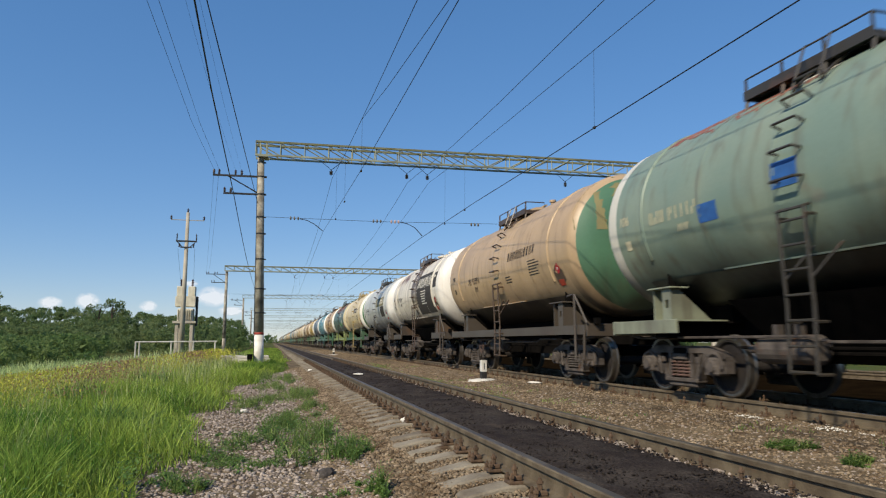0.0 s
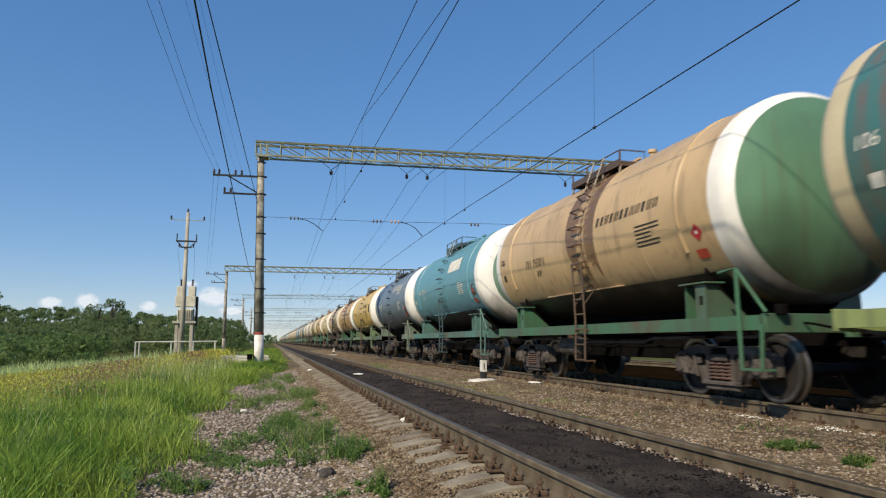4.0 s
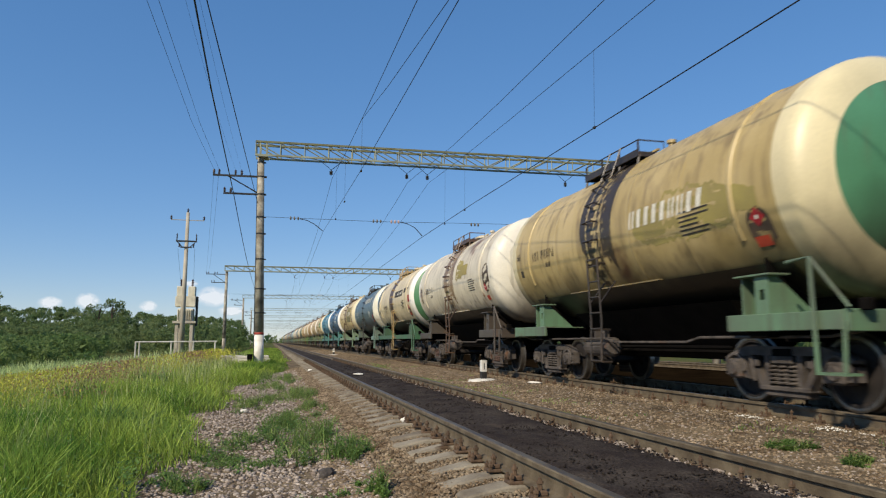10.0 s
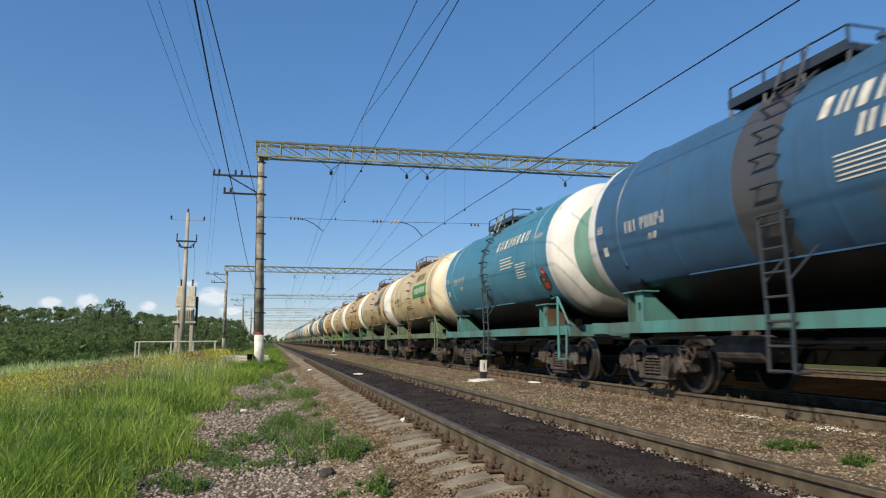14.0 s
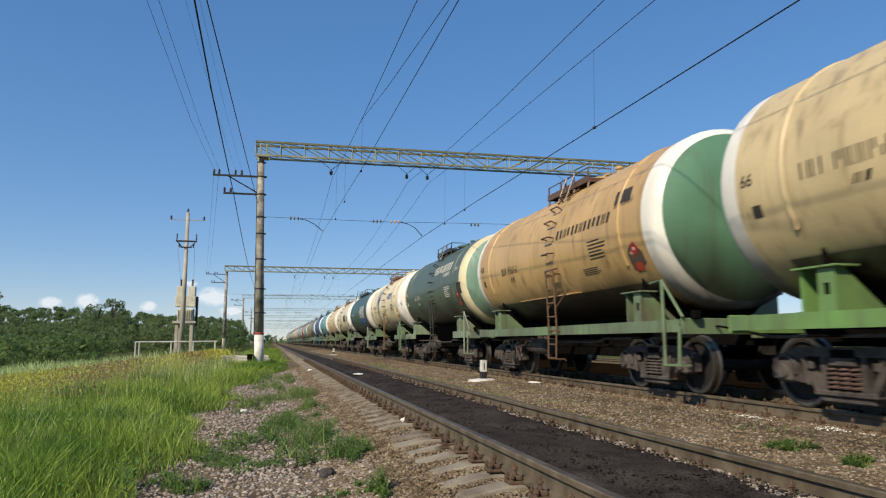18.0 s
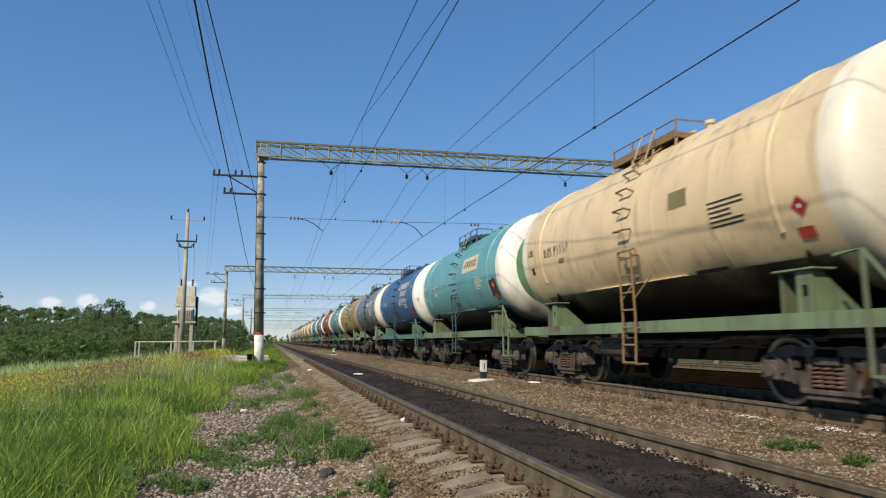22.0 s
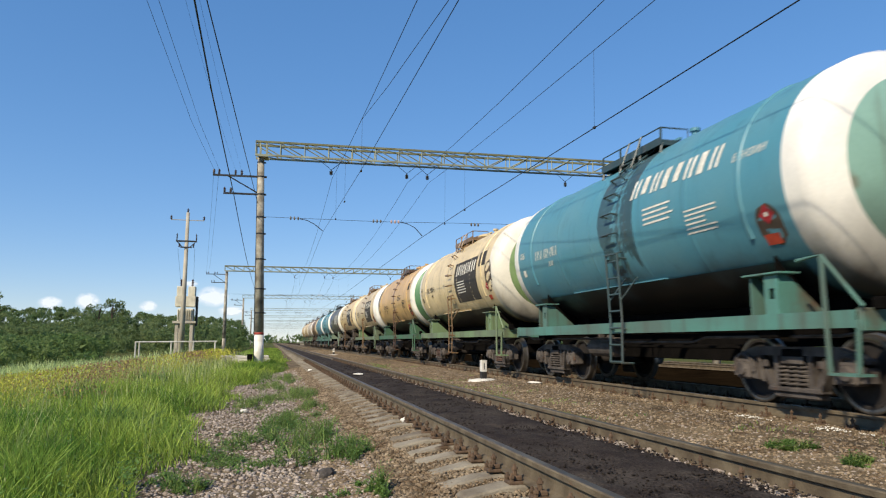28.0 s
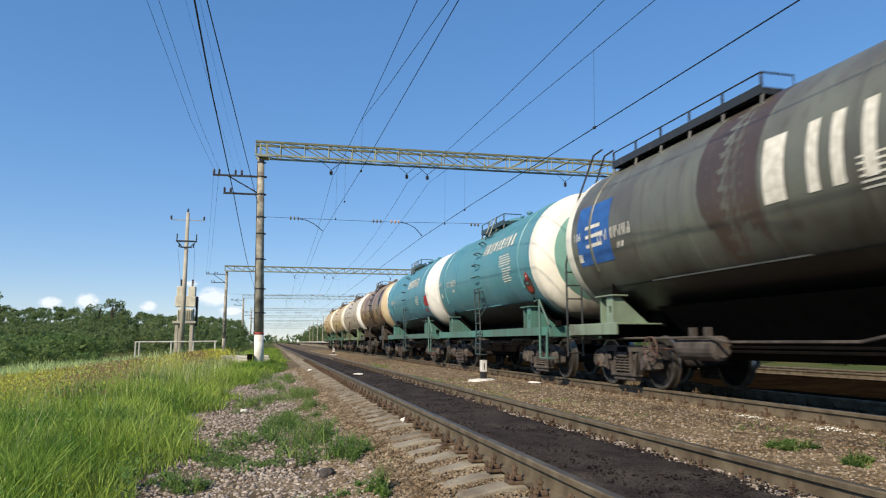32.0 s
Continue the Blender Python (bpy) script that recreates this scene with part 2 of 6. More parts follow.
def ground_z(x, y=60.0):
    """Height of the ground; the meadow falls away from the line on the near side of the railing."""
    dip = np.interp(x, [-40, -14, -8, -3.2], [1.1, 1.0, 0.62, 0.0]) * np.clip((56 - np.asarray(y)) / 12, 0, 1)
    return np.interp(x, [p[0] for p in PROFILE], [p[1] for p in PROFILE]) - dip


def build_ground():
    xs = [p[0] for p in PROFILE]
    ys = [-80, -20, -5] + [0.8 * i for i in range(75)] + [62, 70, 80, 95, 120, 160, 220, 320, 500, 900, 1600, 4500]
    fine = sorted(set(xs) | set(np.round(np.arange(-9, 12, 0.3), 2)))
    bm = bmesh.new()
    rows = []
    for y in ys:
        row = []
        for x in fine:
            z = float(ground_z(x, y))
            near = 1.0 if x < -1.5 or x > 9.5 else 0.2
            z += 0.05 * near * noise.noise(Vector((x * 0.9, y * 0.9, 0.0)))
            row.append(bm.verts.new((x, y, z)))
        rows.append(row)
    for j in range(len(ys) - 1):
        yc = (ys[j] + ys[j + 1]) / 2
        for i in range(len(fine) - 1):
            f = bm.faces.new((rows[j][i], rows[j][i + 1], rows[j + 1][i + 1], rows[j + 1][i]))
            xc = (fine[i] + fine[i + 1]) / 2
            # index 2: shade-darkened ballast under and beyond the train
            f.material_index = 2 if (7.0 < xc < 8.7 or 9.5 < xc < 24.0) else (0 if -1.1 < xc < 60.0 and not (yc > 30.0 and xc < 0.75) else 1)
    me = mesh_of("ground", bm, smooth=True)
    me.materials.append(GRAVEL)
    me.materials.append(SOIL)
    me.materials.append(OILY_SHADE)
    tagged(new("ground", me), "gravel trackbed beside grassy meadow ground", "ground", kind="structure")


build_ground()


def rail_mesh(y0, y1, shiny=True):
    """Rail profile swept along the track, head at z = 0."""
    prof = [(-0.075, -0.18), (0.075, -0.18), (0.075, -0.168), (0.015, -0.15), (0.009, -0.10), (0.009, -0.058), (0.036, -0.046), (0.037, -0.012), (0.030, -0.002),
            (0.02, 0.0), (-0.02, 0.0), (-0.030, -0.002), (-0.037, -0.012), (-0.036, -0.046), (-0.009, -0.058), (-0.009, -0.10), (-0.015, -0.15), (-0.075, -0.168)]
    bm = bmesh.new()
    a = [bm.verts.new((x, y0, z)) for x, z in prof]
    b = [bm.verts.new((x, y1, z)) for x, z in prof]
    for i in range(len(prof)):
        j = (i + 1) % len(prof)
        f = bm.faces.new((a[i], b[i], b[j], a[j]))
        f.material_index = 1 if shiny and prof[i][1] > -0.011 and prof[j][1] > -0.011 else 0
    bm.faces.new(a[::-1])
    bm.faces.new(b)
    bmesh.ops.recalc_face_normals(bm, faces=bm.faces[:])
    me = mesh_of("rail", bm)
    me.materials.append(RAIL_STEEL)
    me.materials.append(RAIL_TOP)
    return me


def sleeper_mesh():
    """Concrete sleeper: thick under the rails, thinner at the middle and towards its sloping ends."""
    bm = bmesh.new()
    rings = []
    for x, top, half in ((-1.36, -0.275, 0.075), (-1.33, -0.258, 0.09), (-1.02, -0.198, 0.092), (-0.56, -0.192, 0.088), (-0.3, -0.235, 0.08), (0.3, -0.235, 0.08), (0.56, -0.192, 0.088), (1.02, -0.198, 0.092), (1.33, -0.258, 0.09), (1.36, -0.275, 0.075)):
        rings.append([bm.verts.new((x, y, z)) for y, z in ((-half - 0.045, -0.42), (half + 0.045, -0.42), (half + 0.012, top - 0.014), (half, top), (-half, top), (-half - 0.012, top - 0.014))])
    for r0, r1 in zip(rings, rings[1:]):
        for k in range(6):
            bm.faces.new((r0[k], r0[(k + 1) % 6], r1[(k + 1) % 6], r1[k]))
    bm.faces.new(rings[0])
    bm.faces.new(rings[-1])
    bmesh.ops.recalc_face_normals(bm, faces=bm.faces[:])
    return mesh_of("sleeper", bm)


def fastener_mesh():
    """Clip plate with a tall clamp bolt and a lower bolt on each side."""
    bm = bmesh.new()
    box(bm, -0.07, 0.06, -0.075, 0.075, -0.202, -0.180, 0.006)
    box(bm, -0.01, 0.05, -0.05, 0.05, -0.182, -0.150, 0.008)
    for y, h, r in ((0.0, -0.082, 0.019), (-0.058, -0.128, 0.017), (0.058, -0.134, 0.017)):
        x = 0.0 if y == 0.0 else -0.045
        lathe(bm, [(-0.182, r), (h - 0.035, r), (h - 0.033, r * 1.5), (h - 0.018, r * 1.4), (h - 0.016, r * 0.8), (h, r * 0.6)], 6, "Z", (x, y, 0))
    return mesh_of("fastener", bm)


def build_tracks():
    sl, fa = sleeper_mesh(), fastener_mesh()
    for centre, label, n_sl in ((T1, "unused near railway track, rusty rails on concrete sleepers with coal-dusted bed", 130), (T2, "railway track on concrete sleepers and gravel under the train", 100)):
        track = thing("railway_track", label, "railway track", "railway tracks", pose(centre, 0, 0), kind="structure")
        for s in (-1, 1):
            part("rail", rail_mesh(-60, 1500, centre == T1 or s < 0), None, track, m=pose(s * 0.7975, 0, 0))
        y = -14.0
        for i in range(n_sl + 32):
            part("sleeper", sl, SLEEPER, track, m=pose(random.uniform(-0.04, 0.05), y + random.uniform(-0.015, 0.015), random.uniform(-0.012, 0.005), random.uniform(-1.5, 1.5), random.uniform(-0.5, 0.5), random.uniform(-1.2, 1.2)))
            if 24 < i < 107:
                for rail_x in (-0.7975, 0.7975):
                    for s in (-1, 1):
                        part("fastener", fa, FASTENER, track, m=pose(rail_x + s * 0.115, y, 0.046 + random.uniform(-0.004, 0.004), random.uniform(-3, 3), 0, random.uniform(-6, 6) + (0 if s < 0 else 180)) @ Matrix.Diagonal((0.92, 0.9, 1.2, 1)))
            y += 0.50
        # the rest of the sleepers, far along the line
        bm = bmesh.new()
        while y < 420:
            box(bm, -1.35, 1.35, y - 0.12, y + 0.12, -0.4, -0.2)
            y += 0.50
        far = part("far_sleepers", bm, SLEEPER, track)
        far["kind"] = "stuff"
    # third track beyond the train
    track = thing("railway_track", "far siding track with rusty rails in gravel", "railway track", "railway tracks", pose(18.2, 0, 0), kind="structure")
    for s in (-1, 1):
        part("rail", rail_mesh(-60, 700, False), None, track, m=pose(s * 0.7975, 0, -0.08))


build_tracks()


def build_coal_bed():
    """Coal dust that fills the near track between its rails."""
    bm = bmesh.new()
    ys = [-16.0 + 0.6 * i for i in range(30)] + [2.0 + 0.09 * i for i in range(200)] + [20.0 + 0.4 * i for i in range(86)] + [55, 60, 70, 90, 120, 200, 420]
    xs = [-0.72, -0.66] + [-0.6 + 0.08 * i for i in range(16)] + [0.66, 0.72]
    rows = []
    for y in ys:
        row = []
        for x in xs:
            e = min(1.0, (0.72 - abs(x)) / (0.2 if x < 0 else 0.34))
            z = -0.165 + 0.065 * e + 0.035 * noise.noise(Vector((x * 2.2, y * 1.3, 3.0))) + 0.026 * noise.noise(Vector((x * 7.0, y * 5.0, 1.0))) + 0.018 * noise.noise(Vector((x * 16.0, y * 13.0, 5.0)))
            row.append(bm.verts.new((T1 + x, y, z)))
        rows.append(row)
    for r0, r1 in zip(rows, rows[1:]):
        for i in range(len(xs) - 1):
            bm.faces.new((r0[i], r0[i + 1], r1[i + 1], r1[i]))
    me = mesh_of("coal_bed", bm, smooth=True)
    me.materials.append(COAL)
    tagged(new("coal_bed", me), "black coal dust spilled between the near rails", "coal bed", kind="stuff")


build_coal_bed()

# ---------- loose stones ----------
rng = np.random.default_rng(7)


def ico():
    bm = bmesh.new()
    bmesh.ops.create_icosphere(bm, subdivisions=1, radius=1.0)
    v = np.array([q.co[:] for q in bm.verts])
    f = np.array([[q.index for q in p.verts] for p in bm.faces])
    bm.free()
    return v, f


ICO_V, ICO_F = ico()


def scatter_stones(name, n, x0, x1, y0, y1, smin, smax, mat, label, category, keep=None, zoff=0.0, power=2.0, zfun=None):
    x = rng.uniform(x0, x1, n)
    y = y0 + (y1 - y0) * rng.uniform(0, 1, n) ** power
    if keep is not None:
        k = keep(x, y)
        x, y = x[k], y[k]
    n = len(x)
    s = rng.uniform(smin, smax, n) * (1 + 0.02 * (y - y0))
    sc = s[:, None] * rng.uniform(0.6, 1.15, (n, 3)) * np.array([1, 1, 0.7])
    v = ICO_V[None] * sc[:, None, :] * rng.uniform(0.6, 1.35, (n, len(ICO_V), 1))
    a = rng.uniform(0, 6.28, n)
    c, q = np.cos(a)[:, None], np.sin(a)[:, None]
    vx, vy = v[:, :, 0] * c - v[:, :, 1] * q, v[:, :, 0] * q + v[:, :, 1] * c
    z = (ground_z(x) if zfun is None else zfun(x)) + zoff
    v = np.stack([vx + x[:, None], vy + y[:, None], v[:, :, 2] + z[:, None]], 2).reshape(-1, 3)
    f = (ICO_F[None] + (np.arange(n) * len(ICO_V))[:, None, None]).reshape(-1, 3)
    return stuff(name, raw_mesh(name, v, f), mat, label, category)


scatter_stones("shoulder_gravel", 30000, -1.5, 1.0, 3.2, 30, 0.005, 0.030, STONE, "grey crushed stone on the track shoulder", "gravel")
scatter_stones("ballast_gravel", 17000, 0.55, 1.36, 3.0, 32, 0.010, 0.027, STONE_BROWN, "brown ballast stones along the sleeper ends", "gravel")
scatter_stones("pale_ballast", 5200, 3.6, 6.95, 4.0, 30, 0.008, 0.024, STONE, "paler stones among the brown ballast", "gravel")
scatter_stones("middle_ballast", 30000, 3.55, 7.0, 4.0, 36, 0.008, 0.027, STONE_BROWN, "brown ballast stones between the two tracks", "gravel")
scatter_stones("far_ballast", 14000, 3.5, 6.9, 32, 95, 0.012, 0.03, STONE_BROWN, "brown ballast between the tracks farther along the line", "gravel", power=1.5)
scatter_stones("coal_lumps", 6000, T1 - 0.66, T1 + 0.66, 3.0, 30, 0.004, 0.015, COAL_BIT, "small lumps of coal in the near track", "coal", zfun=lambda x: 0 * x - 0.10)
scatter_stones("sleeper_end_gravel", 16000, 1.2, 1.88, 3.0, 26, 0.006, 0.021, STONE_BROWN, "brown stones lying between and over the sleeper ends", "gravel", zoff=0.012)
scatter_stones("rail_foot_gravel", 900, T1 + 0.55, T1 + 0.76, 3.6, 22, 0.010, 0.026, STONE, "pale stones along the inner rail foot", "gravel", zfun=lambda x: 0 * x - 0.145)
for nm, n, x0, x1, mt, lb in (("shoulder_gravel", 6000, -1.3, 1.0, STONE, "grey crushed stone on the track shoulder"), ("ballast_gravel", 5000, 0.55, 1.86, STONE_BROWN, "brown ballast stones along the sleeper ends"), ("middle_ballast", 7000, 3.55, 7.0, STONE_BROWN, "brown ballast stones between the two tracks")):
    scatter_stones(nm, n, x0, x1, -9.0, 4.0, 0.010, 0.03, mt, lb, "gravel", power=1.0)

# ---------- tank wagons ----------
R, ZC = 1.62, 3.03           # tank radius and axis height
YB, YR = 4.53, 4.98           # length of the plain barrel before and behind the middle


def tank_meshes():
    me = {}
    bm = bmesh.new()
    prof = []
    seams = (-2.45, -0.85, 0.85, 2.45)
    ys = sorted([-YB, -YB + 0.05, YR - 0.05, YR] + [s + d for s in seams for d in (-0.09, -0.03, -0.012, 0.012, 0.03, 0.09)])
    for y in ys:
        bump = 0.005 if any(abs(y - s) < 0.015 for s in seams) else 0.0
        prof.append((y, R + bump))
    lathe(bm, prof, 72, "Y", (0, 0, ZC), closed=True)
    me["barrel"] = mesh_of("barrel", bm, True)

    def dish(sign, r0, r1, n=7):
        """Part of a domed end between two radii, knuckle to crown."""
        out = []
        for i in range(n + 1):
            r = r0 + (r1 - r0) * i / n
            out.append((sign * (YB + 0.25 + 0.50 * math.sqrt(max(0.0, 1 - (r / R) ** 2))), max(r, 0.01)))
        return out
    th = [R * math.cos(math.radians(a)) for a in (0, 8, 16, 24, 32, 38, 43)]
    thin = th[:4]
    for key, rs in (("", th), ("_thin", thin)):
        bm = bmesh.new()
        lathe(bm, [(-YB, R)] + [(-(YB + 0.25 + 0.50 * math.sqrt(max(0.0, 1 - (r / R) ** 2))), r) for r in rs], 72, "Y", (0, 0, ZC), closed=True)
        me["ring" + key] = mesh_of("ring", bm, True)
        bm = bmesh.new()
        lathe(bm, dish(-1, rs[-1], 0.02, 9), 72, "Y", (0, 0, ZC), closed=True)
        me["cap" + key] = mesh_of("cap", bm, True)
    bm = bmesh.new()
    lathe(bm, [(YR, R)] + [(YR + 0.25 + 0.50 * math.sqrt(max(0.0, 1 - (r / R) ** 2)), r) for r in th] + [(q[0] + YR - YB, q[1]) for q in dish(1, th[-1], 0.02)[1:]], 72, "Y", (0, 0, ZC), closed=True)
    me["rear"] = mesh_of("rear", bm, True)
    # strap over the tank at each saddle, a flat band down both flanks
    bm = bmesh.new()
    ring = []
    for i in range(41):
        a = math.radians(-28 + 236 * i / 40)
        c, s = math.cos(a), math.sin(a)
        ring.append([bm.verts.new((c * (R + h), y, ZC + s * (R + h))) for h, y in ((0.0, -0.045), (0.022, -0.034), (0.03, 0.0), (0.022, 0.034), (0.0, 0.045))])
    for r0, r1 in zip(ring, ring[1:]):
        for k in range(4):
            bm.faces.new((r0[k], r0[k + 1], r1[k + 1], r1[k]))
    bmesh.ops.recalc_face_normals(bm, faces=bm.faces[:])
    me["strap"] = mesh_of("strap", bm, True)
    # saddle: a box of two transverse plates cut to the tank, an outer post and a cap plate, for the -x side
    bm = bmesh.new()
    for y in (-0.28, 0.25):
        xs = [-1.42, -1.3, -1.12, -0.95, -0.8, -0.68]
        top = [min(1.74, 1.74 - 0.85 * (x + 1.30)) for x in xs]
        low = [bm.verts.new((x, y + d, 1.2)) for d in (0, 0.03) for x in xs]
        upp = [bm.verts.new((x, y + d, t)) for d in (0, 0.03) for x, t in zip(xs, top)]
        n = len(xs)
        for o in (0, n):
            for i in range(n - 1):
                bm.faces.new((low[o + i], low[o + i + 1], upp[o + i + 1], upp[o + i]))
        for i in range(n - 1):
            bm.faces.new((upp[i], upp[i + 1], upp[n + i + 1], upp[n + i]))
        bm.faces.new((low[0], upp[0], upp[n], low[n]))
    bmesh.ops.recalc_face_normals(bm, faces=bm.faces[:])
    box(bm, -1.44, -1.415, -0.28, -0.02, 1.2, 1.42)
    box(bm, -1.44, -1.415, -0.28, -0.02, 1.56, 1.74)
    box(bm, -1.44, -1.415, -0.28, -0.20, 1.42, 1.56)
    box(bm, -1.44, -1.415, -0.10, -0.02, 1.42, 1.56)
    me["saddle"] = mesh_of("saddle", bm)
    bm = bmesh.new()
    box(bm, -1.50, -1.15, -0.36, 0.34, 1.74, 1.77, 0.006)
    me["saddle_cap"] = mesh_of("saddle_cap", bm)
    # added black sheet at the bolster, cut to the tank from side to side, standing in for shade
    bm = bmesh.new()
    xs = [1.26 * (i / 8 - 1) for i in range(17)]
    rims = []
    for y in (-0.02, 0.02):
        rims.append(([bm.verts.new((x, y, 1.2)) for x in xs], [bm.verts.new((x, y, ZC - math.sqrt(R * R - x * x) + 0.02)) for x in xs]))
    for i in range(16):
        for lo, up in rims:
            bm.faces.new((lo[i], lo[i + 1], up[i + 1], up[i]))
    for e in (0, 16):
        bm.faces.new((rims[0][0][e], rims[1][0][e], rims[1][1][e], rims[0][1][e]))
    bmesh.ops.recalc_face_normals(bm, faces=bm.faces[:])
    me["saddle_web"] = mesh_of("saddle_web", bm)
    # long side sill (channel section)
    bm = bmesh.new()
    sec = [(-1.52, 1.02), (-1.42, 1.02), (-1.42, 1.035), (-1.505, 1.035), (-1.505, 1.205), (-1.42, 1.205), (-1.42, 1.22), (-1.52, 1.22)]
    va = [bm.verts.new((x, -5.38, z)) for x, z in sec]
    vb = [bm.verts.new((x, 5.38, z)) for x, z in sec]
    for i in range(8):
        bm.faces.new((va[i], va[(i + 1) % 8], vb[(i + 1) % 8], vb[i]))
    bm.faces.new(va)
    bm.faces.new(vb[::-1])
    bmesh.ops.recalc_face_normals(bm, faces=bm.faces[:])
    me["sill"] = mesh_of("sill", bm)
    # short end sill of the frameless wagons
    bm = bmesh.new()
    box(bm, -1.52, -1.46, -5.38, -3.35, 1.0, 1.23, 0.01)
    box(bm, -1.50, -0.3, -5.36, -3.4, 1.20, 1.225)
    me["short_sill"] = mesh_of("short_sill", bm)
    bm = bmesh.new()
    box(bm, -1.50, 1.50, -5.46, -5.38, 0.98, 1.24, 0.01)
    box(bm, -0.25, 0.25, -5.56, -5.45, 0.92, 1.3, 0.01)
    me["end_beam"] = mesh_of("end_beam", bm)
    bm = bmesh.new()
    box(bm, -0.26, 0.26, -5.38, 5.38, 0.80, 1.16, 0.01)
    me["center_sill"] = mesh_of("center_sill", bm)
    bm = bmesh.new()
    tube(bm, [(-1.2, -5.4, 1.0), (-1.25, -4.9, 0.93), (-1.25, -2.3, 0.93), (-1.15, -1.8, 0.86), (-1.15, 0.6, 0.86), (-1.22, 0.9, 0.93), (-1.25, 4.9, 0.93), (-1.2, 5.4, 1.0)], 0.022, 6)
    me["brake_pipe"] = mesh_of("brake_pipe", bm)
    for key, dims in (("stub_sill", (-0.26, 0.26, -5.38, -3.0, 0.86, 1.2)), ("body_bolster", (-1.45, 1.45, -4.08, -3.72, 0.92, 1.198)), ("tank_cradle", (-0.5, 0.5, -4.3, -3.3, 1.16, ZC - R + 0.12)), ("support_beam", (-0.34, 0.34, -3.28, 3.28, 1.163, ZC - R + 0.06)), ("equipment_box", (-0.40, 0.40, -2.7, 2.7, 0.55, 0.82)), ("cross_bearer", (-1.42, 1.42, -0.05, 0.05, 1.0, 1.157))):
        bm = bmesh.new()
        box(bm, *dims, 0.01)
        me[key] = mesh_of(key, bm)
    bm = bmesh.new()
    lo = [bm.verts.new((x, y, 0.56)) for y in (-2.4, 2.4) for x in (-0.16, 0.16)]
    hi = [bm.verts.new((x, y, 1.5)) for y in (-2.75, 2.75) for x in (-0.98, 0.98)]
    for q in ((lo[0], lo[1], lo[3], lo[2]), (hi[0], hi[2], hi[3], hi[1]), (lo[0], lo[2], hi[2], hi[0]), (lo[3], lo[1], hi[1], hi[3]), (lo[1], lo[0], hi[0], hi[1]), (lo[2], lo[3], hi[3], hi[2])):
        bm.faces.new(q)
    bmesh.ops.recalc_face_normals(bm, faces=bm.faces[:])
    me["belly_pan"] = mesh_of("belly_pan", bm)
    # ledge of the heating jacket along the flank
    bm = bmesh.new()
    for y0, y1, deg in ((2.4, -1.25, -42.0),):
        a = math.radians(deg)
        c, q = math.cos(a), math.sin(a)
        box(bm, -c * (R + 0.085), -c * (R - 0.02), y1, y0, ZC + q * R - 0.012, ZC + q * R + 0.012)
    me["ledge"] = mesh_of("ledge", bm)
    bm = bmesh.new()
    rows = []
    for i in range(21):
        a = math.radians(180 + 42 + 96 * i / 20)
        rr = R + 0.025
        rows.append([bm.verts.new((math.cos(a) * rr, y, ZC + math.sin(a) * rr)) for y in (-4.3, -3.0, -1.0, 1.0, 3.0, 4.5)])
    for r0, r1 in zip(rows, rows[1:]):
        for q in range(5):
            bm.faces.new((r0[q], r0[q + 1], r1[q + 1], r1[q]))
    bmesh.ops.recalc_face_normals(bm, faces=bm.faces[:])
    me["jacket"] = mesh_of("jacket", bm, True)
    bm = bmesh.new()
    n = 24
    for rr, w in ((0.21, 0.016),):
        tube(bm, [(-1.28, 2.55 + rr * math.cos(2 * math.pi * i / n), 0.74 + rr * math.sin(2 * math.pi * i / n)) for i in range(n + 1)], w, 6)
    for i in range(5):
        a = 2 * math.pi * i / 5
        tube(bm, [(-1.26, 2.55, 0.74), (-1.28, 2.55 + 0.2 * math.cos(a), 0.74 + 0.2 * math.sin(a))], 0.011, 5)
    tube(bm, [(-1.28, 2.55, 0.74), (-0.6, 2.55, 0.74)], 0.02, 6)
    me["brake_wheel"] = mesh_of("brake_wheel", bm)
    # side ladder
    bm = bmesh.new()
    for y in (-0.22, 0.22):
        tube(bm, [(-1.62, y, 0.48), (-1.60, y, 1.3), (-1.66, y, 2.5)], 0.022, 6)
        tube(bm, [(-1.62, y, 0.48), (-1.40, y, 0.48)], 0.02, 6)
        tube(bm, [(-1.60, y, 1.1), (-1.42, y, 1.1)], 0.02, 6)
        tube(bm, [(-1.655, y, 2.4), (-1.40, y, 2.4)], 0.02, 6)
    for i in range(7):
        z = 0.50 + 0.31 * i
        tube(bm, [(-1.62, -0.22, z), (-1.62, 0.22, z)], 0.018, 6)
    for y in (-0.22, 0.22):
        tube(bm, [(-1.61, y, 1.62), (-1.44, y - 0.32, 2.02)], 0.016, 5)
    me["ladder"] = mesh_of("ladder", bm)
    # bent steps up the flank of the tank
    bm = bmesh.new()
    tube(bm, [(-R - 0.01, -0.2, 0), (-R - 0.15, -0.2, 0), (-R - 0.15, 0.2, 0), (-R - 0.01, 0.2, 0)], 0.02, 5)
    me["step"] = mesh_of("step", bm)
    bm = bmesh.new()
    for y in (-0.24, 0.24):
        tube(bm, [(-math.cos(math.radians(a)) * (R + 0.05), y, ZC + math.sin(math.radians(a)) * (R + 0.05)) for a in range(40, 84, 6)], 0.018, 5)
    me["steps"] = mesh_of("steps", bm)
    # walkway on top with its rails: a plank deck beside the hatch, forward of the ladder
    for key, ya, yb, n in (("deck", -0.8, 1.5, 4), ("long_deck", -0.3, 4.2, 6)):
        zt = ZC + R - 0.10
        posts = [ya + 0.03 + (yb - ya - 0.06) * i / (n - 1) for i in range(n)]
        bm = bmesh.new()
        for k in range(3):
            xa = -1.0 + 0.19 * k
